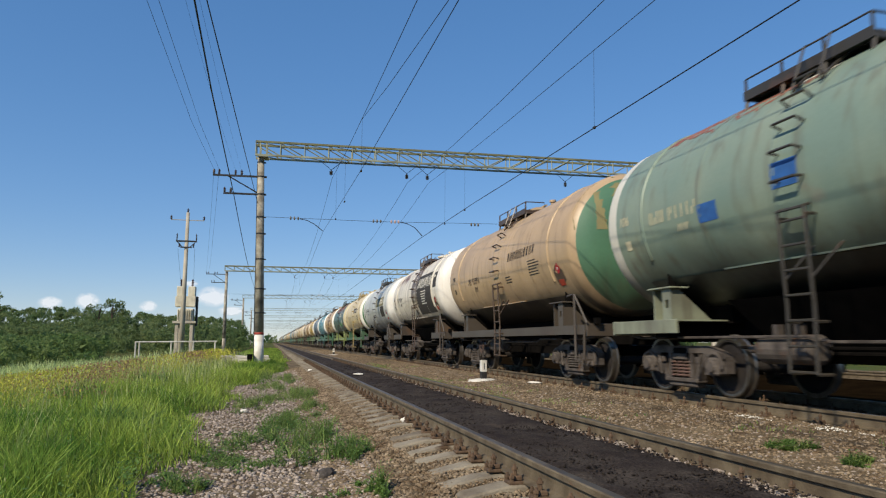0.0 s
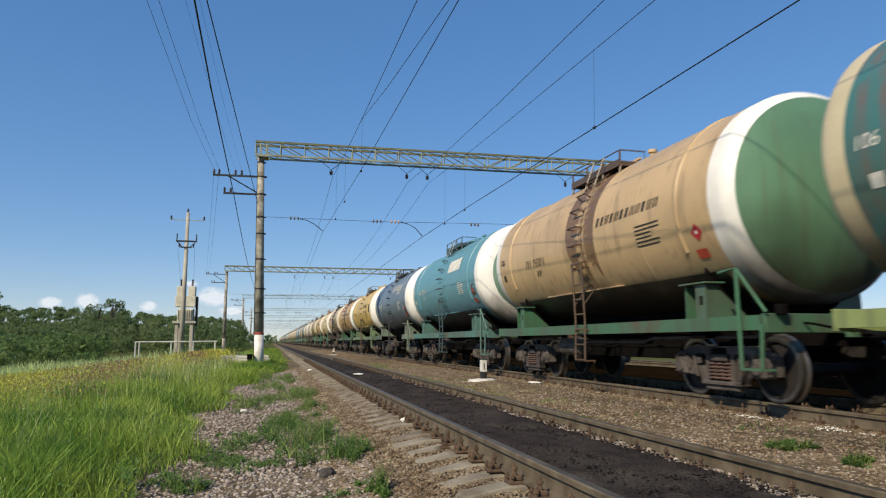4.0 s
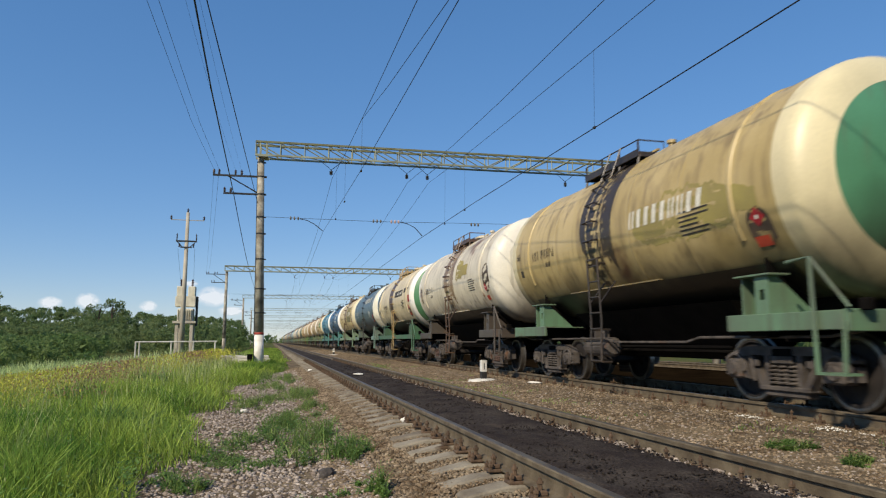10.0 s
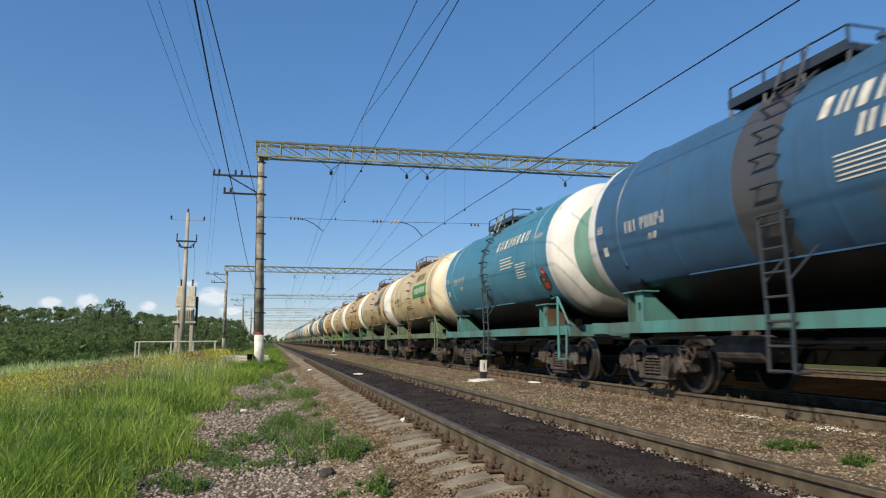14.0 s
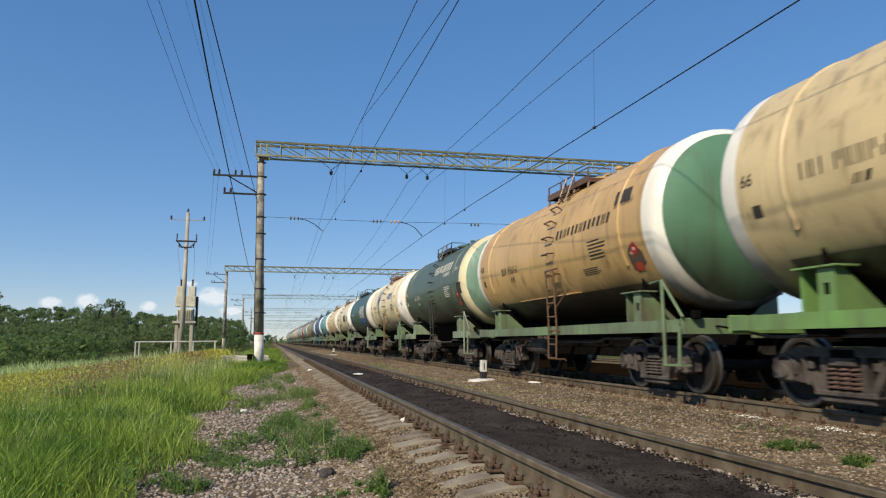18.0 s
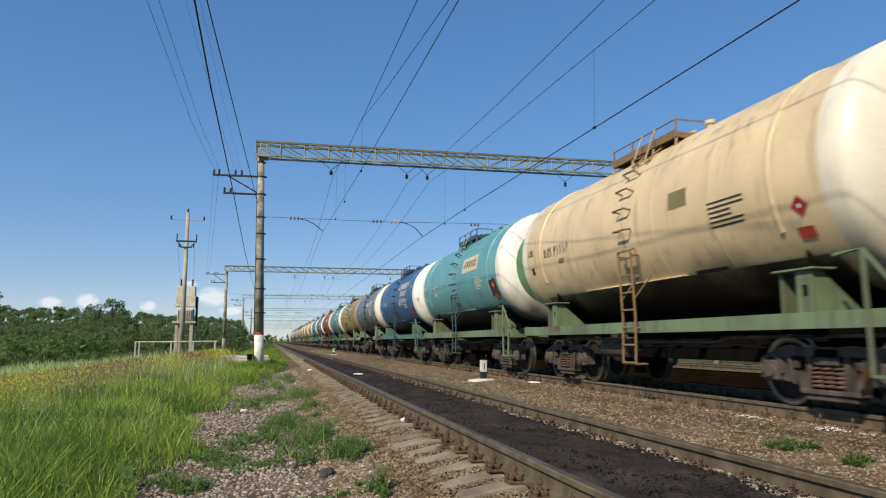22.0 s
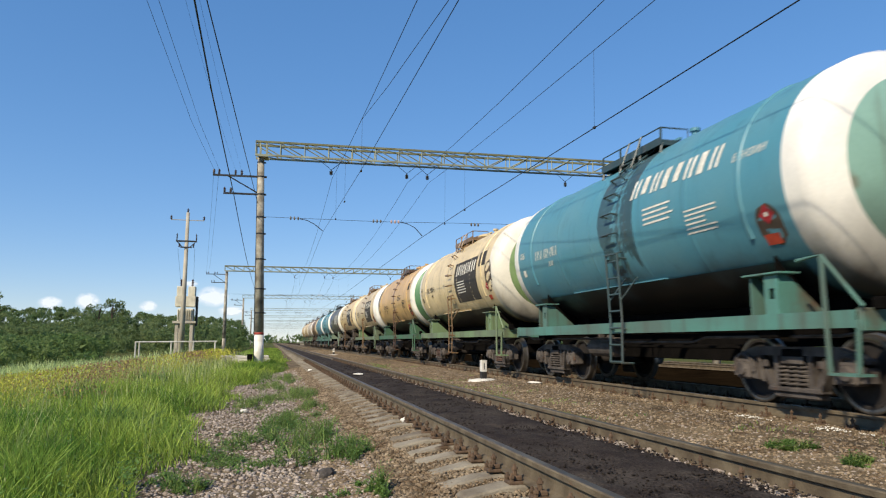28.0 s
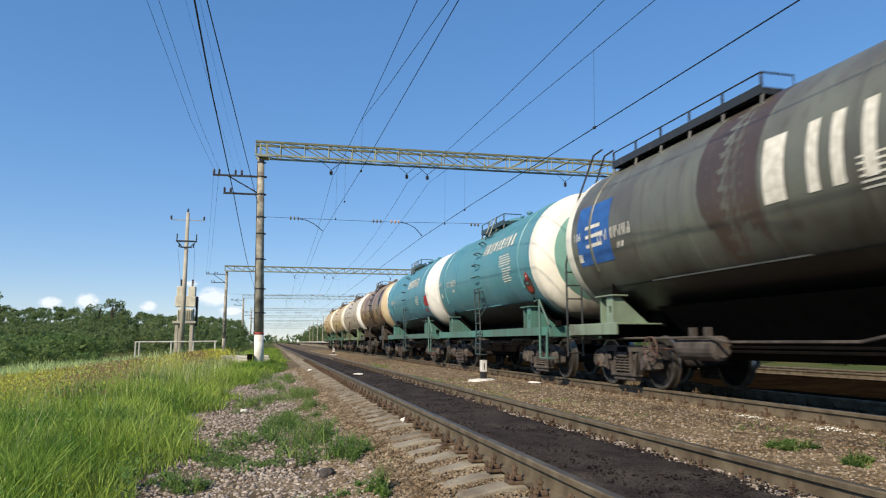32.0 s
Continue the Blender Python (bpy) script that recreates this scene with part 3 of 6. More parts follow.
            box(bm, xa + 0.008, xa + 0.182, ya, yb, zt - 0.045, zt, 0.006)
        box(bm, -1.015, -0.985, ya, yb, zt - 0.10, zt + 0.04)
        for y in posts:
            box(bm, -1.0, -0.42, y - 0.025, y + 0.025, zt - 0.10, zt - 0.045)
            tube(bm, [(-0.97, y, zt - 0.06), (-1.0, y, ZC + math.sqrt(R * R - 1.0) - 0.01)], 0.028, 5)
            tube(bm, [(-0.60, y, zt - 0.06), (-0.60, y, ZC + math.sqrt(R * R - 0.36) - 0.01)], 0.025, 5)
        me[key] = mesh_of(key, bm)
        bm = bmesh.new()
        for y in posts:
            tube(bm, [(-0.985, y, zt - 0.05), (-0.985, y, zt + 0.23)], 0.022, 5)
        tube(bm, [(-0.985, ya + 0.03, zt + 0.23), (-0.985, yb - 0.03, zt + 0.23)], 0.014, 5)
        tube(bm, [(-0.985, ya + 0.03, zt + 0.23), (-0.42, ya + 0.03, zt + 0.23), (-0.42, ya + 0.03, zt - 0.03)], 0.016, 5)
        if key == "deck":
            for y in (-0.22, 0.22):
                tube(bm, [(-0.985, y, zt + 0.23), (-1.06, y, zt + 0.20), (-1.30, y, ZC + 1.1)], 0.017, 5)
        me[key + "_rail"] = mesh_of("railing", bm)
    # upright ladder at the rear end of the wagons with a long walkway
    bm = bmesh.new()
    for x in (-1.42, -1.06):
        tube(bm, [(x, 5.72, 0.55), (x, 5.72, 2.6), (x * 0.86, 5.55, 3.9), (x * 0.72, 5.0, ZC + R + 0.30), (x * 0.72, 4.6, ZC + R + 0.32)], 0.022, 6)
        tube(bm, [(x, 5.72, 1.15), (x, 5.5, 1.15)], 0.02, 5)
    for i in range(11):
        z = 0.62 + 0.3 * i
        f = 0.0 if z < 2.6 else (z - 2.6) / 1.3
        tube(bm, [(-1.42 * (1 - 0.14 * min(f, 1)), 5.72 - 0.17 * min(f, 1), z), (-1.06 * (1 - 0.14 * min(f, 1)), 5.72 - 0.17 * min(f, 1), z)], 0.016, 5)
    me["end_ladder"] = mesh_of("end_ladder", bm)
    bm = bmesh.new()
    lathe(bm, [(ZC + R - 0.05, 0.32), (ZC + R + 0.18, 0.32), (ZC + R + 0.19, 0.38), (ZC + R + 0.24, 0.38), (ZC + R + 0.30, 0.22), (ZC + R + 0.31, 0.05)], 20, "Z")
    lathe(bm, [(ZC + R - 0.03, 0.06), (ZC + R + 0.28, 0.06), (ZC + R + 0.3, 0.1), (ZC + R + 0.36, 0.1)], 10, "Z", (0.0, -0.9, 0))
    box(bm, -0.03, 0.03, -0.42, 0.42, ZC + R + 0.29, ZC + R + 0.33)
    me["hatch"] = mesh_of("hatch", bm)
    # shunter's grab rail and step at the front corner
    bm = bmesh.new()
    tube(bm, [(-1.50, -4.55, 1.86), (-1.56, -5.0, 1.88), (-1.56, -5.02, 0.5), (-1.56, -5.42, 0.5), (-1.56, -5.46, 1.1)], 0.028, 6)
    tube(bm, [(-1.56, -5.01, 1.86), (-1.52, -5.5, 1.25)], 0.022, 6)
    box(bm, -1.60, -1.36, -5.44, -5.02, 0.48, 0.51)
    me["grab_rail"] = mesh_of("grab_rail", bm)
    # coupler
    bm = bmesh.new()
    box(bm, -0.12, 0.12, -5.85, -5.55, 0.94, 1.18, 0.02)
    box(bm, -0.2, 0.16, -6.02, -5.82, 0.88, 1.22, 0.04)
    tube(bm, [(0.25, -5.6, 0.95), (0.27, -5.8, 0.62), (0.24, -6.0, 0.66)], 0.03, 6)
    tube(bm, [(-0.9, -5.42, 1.12), (-0.9, -5.62, 1.10), (-0.35, -5.7, 1.0), (-0.2, -5.75, 1.05)], 0.018, 5)
    box(bm, -1.36, -1.24, -5.58, -5.46, 1.22, 1.36, 0.01)
    me["coupler"] = mesh_of("coupler", bm)
    bm = bmesh.new()
    lathe(bm, [(-0.62, 0.02), (-0.62, 0.14), (-0.56, 0.20), (0.40, 0.20), (0.46, 0.15), (0.46, 0.06), (0.72, 0.06), (0.72, 0.02)], 18, "Y", (-1.02, 1.5, 0.76))
    box(bm, -1.07, -0.97, 1.2, 1.3, 0.9, 1.1)
    box(bm, -1.07, -0.97, 1.6, 1.7, 0.9, 1.1)
    me["brake_cylinder"] = mesh_of("brake_cylinder", bm)
    bm = bmesh.new()
    lathe(bm, [(0.62, 0.16), (0.66, 0.2), (0.8, 0.2), (0.84, 0.14), (1.6, 0.14)], 14, "Z")
    tube(bm, [(-0.9, -2.6, 0.78), (-0.9, 2.6, 0.78)], 0.025, 6)
    tube(bm, [(-0.35, -3.0, 0.7), (-0.35, 3.0, 0.7)], 0.03, 6)
    me["discharge_gear"] = mesh_of("discharge_gear", bm)
    # bogie
    bm = bmesh.new()
    box(bm, -1.12, 1.12, -0.2, 0.2, 0.52, 0.78, 0.03)
    box(bm, -0.2, 0.2, -0.22, 0.22, 0.76, 0.92, 0.02)
    for sy in (-1, 1):
        box(bm, -0.9, 0.9, sy * 0.42 - 0.05, sy * 0.42 + 0.05, 0.36, 0.46)
        for sx in (-0.79, 0.79):
            box(bm, sx - 0.06, sx + 0.06, sy * 0.44 - 0.06, sy * 0.44 + 0.03, 0.28, 0.62, 0.01)
    me["bolster"] = mesh_of("bolster", bm)
    bm = bmesh.new()
    x0, x1 = -1.10, -0.94
    prism(bm, [(-0.72, 0.80), (0.72, 0.80), (1.06, 0.70), (1.18, 0.64), (1.18, 0.56), (0.98, 0.60), (0.62, 0.68), (-0.62, 0.68), (-0.98, 0.60), (-1.18, 0.56), (-1.18, 0.64), (-1.06, 0.70)], x0, x1)
    for s in (-1, 1):
        prism(bm, [(s * 0.72, 0.70), (s * 0.62, 0.70), (s * 0.34, 0.26), (s * 0.46, 0.24)], x0 + 0.01, x1 - 0.01)
        prism(bm, [(s * 0.34, 0.68), (s * 0.26, 0.68), (s * 0.26, 0.26), (s * 0.34, 0.26)], x0, x1)
        prism(bm, [(s * 0.72, 0.66), (s * 0.80, 0.62), (s * 0.80, 0.36), (s * 0.66, 0.34)], x0, x1)
        prism(bm, [(s * 1.06, 0.62), (s * 1.18, 0.60), (s * 1.18, 0.38), (s * 1.06, 0.38)], x0, x1)
        box(bm, x0 - 0.06, x1 + 0.03, s * 0.93 - 0.13, s * 0.93 + 0.13, 0.34, 0.62, 0.03)
        lathe(bm, [(x0 - 0.10, 0.02), (x0 - 0.10, 0.085), (x0 - 0.05, 0.11)], 12, "X", (0, s * 0.93, 0.48))
    box(bm, x0 - 0.02, x1 + 0.02, -0.46, 0.46, 0.20, 0.27, 0.015)
    box(bm, x0 + 0.02, x1 + 0.04, -0.40, 0.40, 0.12, 0.21, 0.02)
    for s in (-1, 1):
        tube(bm, [(x0 - 0.02, s * 0.93 + 0.19 * math.cos(math.radians(a)), 0.50 + 0.19 * math.sin(math.radians(a))) for a in range(-15, 196, 21)], 0.03, 6)
        tube(bm, [(x0 - 0.03, s * 0.60, 0.66), (x0 - 0.03, s * 0.52, 0.32)], 0.022, 5)
        box(bm, x0 - 0.03, x0 + 0.02, s * 0.50 - 0.05, s * 0.50 + 0.05, 0.52, 0.62, 0.01)
    box(bm, x0 - 0.03, x0 + 0.03, -0.20, 0.20, 0.56, 0.68, 0.02)
    me["side_frame"] = mesh_of("side_frame", bm)
    bm = bmesh.new()
    tube(bm, [(-1.06 + 0.075 * math.cos(2 * math.pi * i / 12), 0.075 * math.sin(2 * math.pi * i / 12), 0.285 + 0.0045 * i) for i in range(61)], 0.018, 5)
    me["spring"] = mesh_of("spring", bm, True)
    wr = 0.475
    bm = bmesh.new()
    for s in (-1, 1):
        lathe(bm, [(s * 0.86, 0.10), (s * 0.86, 0.13), (s * 0.81, 0.15), (s * 0.80, 0.36), (s * 0.845, 0.39), (s * 0.845, wr - 0.012), (s * 0.745, wr + 0.002), (s * 0.742, 0.40), (s * 0.775, 0.36), (s * 0.77, 0.15), (s * 0.70, 0.12), (s * 0.70, 0.09)], 36, "X", closed=True)
        for k in range(3):
            a = 2 * math.pi * k / 3 + 0.4
            box(bm, s * 0.80 - 0.012, s * 0.80 + 0.012, 0.26 * math.cos(a) - 0.025, 0.26 * math.cos(a) + 0.025, 0.26 * math.sin(a) - 0.025, 0.26 * math.sin(a) + 0.025)
    lathe(bm, [(-1.05, 0.06), (-0.9, 0.08), (-0.7, 0.09), (0.7, 0.09), (0.9, 0.08), (1.05, 0.06)], 14, "X")
    count = len(bm.faces)
    for s in (-1, 1):
        lathe(bm, [(s * 0.848, wr - 0.055), (s * 0.850, wr - 0.03), (s * 0.847, wr - 0.005), (s * 0.747, wr + 0.006), (s * 0.735, wr + 0.03), (s * 0.715, wr + 0.032), (s * 0.712, wr - 0.04)], 36, "X", closed=True)
    bm.faces.ensure_lookup_table()
    for f in bm.faces[count:]:
        f.material_index = 1
    me["wheelset"] = mesh_of("wheelset", bm)
    me["wheelset"].materials.append(WHEEL)
    me["wheelset"].materials.append(TREAD)
    return me


TM = tank_meshes()


def patch(bm, y0, y1, a0, a1, lift=0.004, shear=0.0):
    """A painted field on the flank, y along the wagon, a in degrees above the tank's axis."""
    n = max(1, int(abs(a1 - a0) / 5) + 1)
    prev = None
    for i in range(n + 1):
        a = math.radians(a0 + (a1 - a0) * i / n)
        dy = -shear * (i / n)
        row = [bm.verts.new((-math.cos(a) * (R + lift), y + dy, ZC + math.sin(a) * (R + lift))) for y in (y0, y1)]
        if prev:
            bm.faces.new((prev[0], prev[1], row[1], row[0]))
        prev = row


def bars(bm, y0, y1, a0, a1, n, seed, shear=0.06, lift=0.007):
    """Lettering as plain upright bars; reading runs towards -y."""
    rnd = random.Random(seed)
    w = (y0 - y1) / n
    for i in range(n):
        y = y0 - w * i
        if rnd.random() < 0.5:
            patch(bm, y - 0.12 * w, y - 0.34 * w, a0, a1, lift, shear)
            patch(bm, y - 0.58 * w, y - 0.80 * w, a0, a1, lift, shear)
        else:
            patch(bm, y - 0.18 * w, y - 0.66 * w, a0 + (a1 - a0) * rnd.choice((0, 0, 0.1)), a1, lift, shear)


def digits(bm, y0, y1, a0, a1, seed, lift=0.007):
    """A running number as eight plain upright bars, with a gap after the third."""
    rnd = random.Random(seed)
    w = (y0 - y1) / 8.6
    for i in range(8):
        y = y0 - w * (i + (0.6 if i > 2 else 0))
        if rnd.random() < 0.25:
            patch(bm, y - 0.38 * w, y - 0.58 * w, a0, a1, lift)
            continue
        patch(bm, y - 0.14 * w, y - 0.33 * w, a0, a1 - rnd.choice((0, 0, 0.45)) * (a1 - a0), lift)
        patch(bm, y - 0.58 * w, y - 0.77 * w, a0 + rnd.choice((0, 0, 0.45)) * (a1 - a0), a1, lift)


def rows_of_bars(bm, y0, y1, a0, a1, rows, seed, lift=0.006):
    rnd = random.Random(seed)
    for i in range(rows):
        a = a1 - (a1 - a0) * i / rows
        patch(bm, y0, y0 + (y1 - y0) * rnd.uniform(0.6, 1.0), a, a - 0.38 * (a1 - a0) / rows, lift)


def blot(bm, y0, y1, a0, a1, seed, lift=0.0035):
    """An irregular stain: one sheet of narrow columns whose ends wander."""
    n = max(6, int(abs(y1 - y0) / 0.035))
    step = abs(y1 - y0) / n
    h, rows, prev = a1 - a0, max(2, int((a1 - a0) / 8)), None
    for i in range(n + 1):
        u, y = i * step, y0 + (y1 - y0) * i / n
        e = noise.noise(Vector((seed * 3.1, u * 2.6, 0))) + 0.5 * noise.noise(Vector((seed, u * 9, 2)))
        f = noise.noise(Vector((seed * 5.7, u * 2.3, 4))) + 0.5 * noise.noise(Vector((seed, u * 8, 6)))
        edge = math.sin(math.pi * (i + 0.4) / (n + 0.8)) ** 0.5
        lo, hi = a0 + h * (0.25 * e + 0.35 * (1 - edge)), a1 + h * (0.22 * f - 0.35 * (1 - edge))
        hi = min(max(hi, lo + 1.0), 100)
        col = []
        for r in range(rows + 1):
            a = math.radians(lo + (hi - lo) * r / rows)
            col.append(bm.verts.new((-math.cos(a) * (R + lift), y, ZC + math.sin(a) * (R + lift))))
        if prev:
            for r in range(rows):
                bm.faces.new((prev[r], col[r], col[r + 1], prev[r + 1]))
        prev = col


def capbox(bm, x0, x1, z0, z1, n=6):
    """A painted field on the domed front end; x across, z up, from the tank's axis."""
    g = []
    for i in range(n + 1):
        row = []
        for j in range(n + 1):
            x, z = x0 + (x1 - x0) * i / n, z0 + (z1 - z0) * j / n
            r = math.hypot(x, z)
            if r > R * 0.995:
                x, z, r = x * R * 0.995 / r, z * R * 0.995 / r, R * 0.995
            row.append(bm.verts.new((x, -(YB + 0.258 + 0.50 * math.sqrt(1 - (r / R) ** 2)), ZC + z)))
        g.append(row)
    for i in range(n):
        for j in range(n):
            bm.faces.new((g[i][j], g[i + 1][j], g[i + 1][j + 1], g[i][j + 1]))


def diamond(bm):
    c, r = (-4.13, -18.0), 0.14
    v = [bm.verts.new((-math.cos(math.radians(c[1] + da)) * (R + 0.012), c[0] + dy, ZC + math.sin(math.radians(c[1] + da)) * (R + 0.012))) for dy, da in ((-r, 0), (0, 5.0), (r, 0), (0, -5.0))]
    bm.faces.new(v)


WORD_CACHE = {}


def product_word(wagon, mat, y0, a0, size, word="\u0411\u0415\u041d\u0417\u0418\u041d", name="product_word"):
    """The word for petrol, bent round the flank, reading towards -y."""
    key = (y0, a0, size, word)
    if key not in WORD_CACHE:
        fc = bpy.data.curves.new("word", "FONT")
        fc.body, fc.size, fc.shear = word, size, 0.15
        ob = new("word", fc)
        me = bpy.data.meshes.new_from_object(ob)
        bpy.data.objects.remove(ob)
        for v in me.vertices:
            a = math.radians(a0) + v.co.y / R
            v.co = (-math.cos(a) * (R + 0.007), y0 - v.co.x, ZC + math.sin(a) * (R + 0.007))
        WORD_CACHE[key] = me
    part(name, WORD_CACHE[key], mat, wagon, "painted product name" if name == "product_word" else "painted tare number")


DECAL_CACHE = {}


def decal(key, wagon, name, mat, fn, label=""):
    if key not in DECAL_CACHE:
        bm = bmesh.new()
        fn(bm)
        DECAL_CACHE[key] = mesh_of(name, bm, True)
    return part(name, DECAL_CACHE[key], mat, wagon, label)


PAINTS = {}


def mixed(a, b, f):
    """A colour between two, as six hex digits."""
    return "".join("%02x" % int(int(a[i:i + 2], 16) * (1 - f) + int(b[i:i + 2], 16) * f) for i in (0, 2, 4))


def wagon_paint(c, wear=0.3, streak="5b4a38", rust="6b4a33", c2=None, soot=None):
    key = (c, wear, streak, rust, c2, soot)
    if key not in PAINTS:
        PAINTS[key] = material("wagon_paint", c, c2, rough=0.42, scale=0.9, bump=0.04, fine=25, grain=0.05, streak=streak, streak_amt=wear, rust=rust, rust_amt=max(0.0, wear - 0.25), soot=soot)
    return PAINTS[key]


# where each wagon's ladder stands along its flank, from the middle
LADDER_AT = {0: 0.56, 1: 0.02, 2: -0.23, 3: -0.24, 4: -0.8, 9: -0.36, 10: 0.47, 11: -0.5, 12: -0.19, 13: -0.2, 14: 0.52, 15: 0.22, 16: -0.2, 18: 0.3, 19: 0.05, 20: 0.2, 23: -0.49, 24: 0.2,
             25: -0.52, 26: -0.42, 27: -0.55, 29: 0.6, 30: 0.0, 31: 0.08, 32: 0.05, 33: -0.32, 38: -0.1, 39: 0.0, 40: -0.53, 41: 0.2, 42: 0.45}
# where a broad stain lies beside the ladder
STAIN_AT = {10: (-0.15, -1.15), 16: (1.3, 0.2), 17: (0.8, 0.25), 33: (0.85, 0.3), 40: (0.6, 0.35), 19: (0.75, -0.15), 20: (0.5, 0.2), 32: (0.45, 0.1)}
# slack in the couplings, wagon by wagon
SLACK = {8: -0.25, 10: -0.22, 12: 0.22, 28: -0.12, 42: -0.15}
WHEELSETS = []      # (wheelset, its offset along the wagon, wagon number)
WAGONS = []


def tank_wagon(k, body, ring, cap, under, frame_kind, label, wear=0.3, ladder="3a332c", stripe=None, art=(), c2=None, streak="5b4a38", number=LETTER_DARK, long_deck=False, hazard=True, ledge=True, thin=False, rust="6b4a33"):
    w = thing("tank_wagon", label, "tank wagon", "tank wagons of the train")
    at = LADDER_AT.get(k, -0.1)
    rgb = [int(body[i:i + 2], 16) for i in (0, 2, 4)]
    if rgb[2] > rgb[0] + 18:                       # faded blues and teals
        body, c2 = mixed(body, "66767e", 0.22), mixed(c2 or body, "66767e", 0.22)
    # lower flank: grime plus shade put into the paint (top, bottom, amount, colour)
    low = (2.12, 1.5, 0.78, "211b16") if frame_kind == "frame" else (2.55, 1.7, 0.82, "1d1916")
    if frame_kind != "frame" and sum(rgb) > 480:
        low = (2.2, 1.55, 0.78, "211b16")
    body_m = wagon_paint(body, wear, streak, rust, c2, low)
    # rim and cap darken downwards: dome shade painted in along with brown soot
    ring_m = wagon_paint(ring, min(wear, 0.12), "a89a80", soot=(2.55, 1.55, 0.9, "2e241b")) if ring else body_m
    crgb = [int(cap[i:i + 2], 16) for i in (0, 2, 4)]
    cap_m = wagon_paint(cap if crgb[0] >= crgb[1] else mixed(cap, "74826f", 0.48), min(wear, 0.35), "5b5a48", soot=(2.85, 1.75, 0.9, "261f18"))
    under_m = wagon_paint(under, 0.5, "4a4036", "5a4636", mixed(under, "55524a", 0.55))
    lad_m = wagon_paint(mixed(ladder, "5a5046", 0.25), 0.3)
    part("barrel", TM["barrel"], body_m, w)
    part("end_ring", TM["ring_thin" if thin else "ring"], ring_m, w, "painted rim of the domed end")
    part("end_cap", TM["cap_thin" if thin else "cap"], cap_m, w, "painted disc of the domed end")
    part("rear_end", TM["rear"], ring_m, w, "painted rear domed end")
    for y in (-3.9, 3.9):
        part("strap", TM["strap"], body_m, w, m=pose(0, y + 0.2, 0))
    turn = pose(0, 0, 0, 0, 0, 180)
    mirror_y = Matrix.Diagonal((1, -1, 1, 1))
    for m in (pose(0, -3.85, 0), pose(0, 3.85, 0), turn @ pose(0, -3.85, 0), turn @ pose(0, 3.85, 0)):
        sad = part("saddle", TM["saddle"], under_m, w, m=m)
        part("saddle_cap", TM["saddle_cap"], under_m, sad)
    for y in (-3.9, 3.9):
        part("saddle_web", TM["saddle_web"], BOGIE_BLACK, w, m=pose(0, y, 0))
    if frame_kind == "frame":
        part("side_sill", TM["sill"], under_m, w)
        part("side_sill", TM["sill"], under_m, w, m=turn)
        part("center_sill", TM["center_sill"], BOGIE_BLACK, w)
        # added dark block that hides the sunlit ground behind the wagon
        part("equipment_box", TM["equipment_box"], BOGIE_BLACK, w)
        # added beam, only there to close the bright gap between tank and sill
        part("support_beam", TM["support_beam"], BOGIE_BLACK, w)
        for m in (None, turn):
            for key in ("body_bolster", "tank_cradle"):
                part(key, TM[key], BOGIE_BLACK, w, m=m)
        for y in (-2.2, -0.7, 0.7, 2.2):
            part("cross_bearer", TM["cross_bearer"], BOGIE_BLACK, w, m=pose(0, y, 0))
    else:
        for m in (None, mirror_y, turn, turn @ mirror_y):
            part("short_sill", TM["short_sill"], under_m, w, m=m)
        for m in (None, turn):
            for key in ("stub_sill", "body_bolster", "tank_cradle"):
                part(key, TM[key], BOGIE_BLACK, w, m=m)
        # casing reaches lower than its own shape, added depth blocks bright ground behind
        part("belly_pan", TM["belly_pan"], BOGIE_BLACK, w, "black steam casing, extended low to keep the underside dark")
    for m in (None, turn):
        part("end_beam", TM["end_beam"], under_m, w, m=m)
        part("coupler", TM["coupler"], BOGIE_BLACK, w, m=m)
        part("grab_rail", TM["grab_rail"], under_m, w, m=m)
        if not long_deck:
            part("ladder", TM["ladder"], lad_m, w, m=pose(0, at, 0) @ (m or Matrix()))
            part("stair_string", TM["steps"], lad_m, w, m=pose(0, at, 0) @ (m or Matrix()))
    if long_deck:
        part("ladder", TM["end_ladder"], lad_m, w, "upright ladder at the wagon's end")
    else:
        for i in range(8):
            part("tank_step", TM["step"], lad_m, w, m=Matrix.Translation((0, at, ZC)) @ pose(0, 0, 0, 0, -18 + 12.4 * i, 0))
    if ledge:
        # jacket paint is mixed dark for the belly's shade as well as soot
        part("heating_jacket", TM["jacket"], wagon_paint(mixed(body, "2f2924", 0.42), 0.6, "1f1a16", mixed(body, "2a231d", 0.6), soot=(2.35, 1.8, 0.94, "14110f")), w, "heating jacket with soot and belly shade painted in")
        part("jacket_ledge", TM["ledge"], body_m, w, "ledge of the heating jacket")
    if k % 3 == 1:
        part("brake_wheel", TM["brake_wheel"], BOGIE_RED if k % 2 else BOGIE, w, "spoked hand-brake wheel")
    deck = "long_deck" if long_deck else "deck"
    for side in (1, -1):
        m = pose(0, 0 if long_deck else at, 0) @ Matrix.Diagonal((side, 1, 1, 1))
        part("walkway", TM[deck], lad_m, w, m=m)
        part("railing", TM[deck + "_rail"], lad_m, w, m=m)
    part("hatch", TM["hatch"], body_m, w, m=pose(0, at + 0.5, -0.06) if not long_deck else pose(0, 1.6, -0.06))
    part("brake_pipe", TM["brake_pipe"], BOGIE, w)
    part("brake_cylinder", TM["brake_cylinder"], BOGIE, w)
    part("discharge_gear", TM["discharge_gear"], BOGIE_BLACK, w)
    for y in (-3.9, 3.9):
        bog = part("bogie", TM["bolster"], BOGIE_BLACK, w, m=pose(0, y, 0))
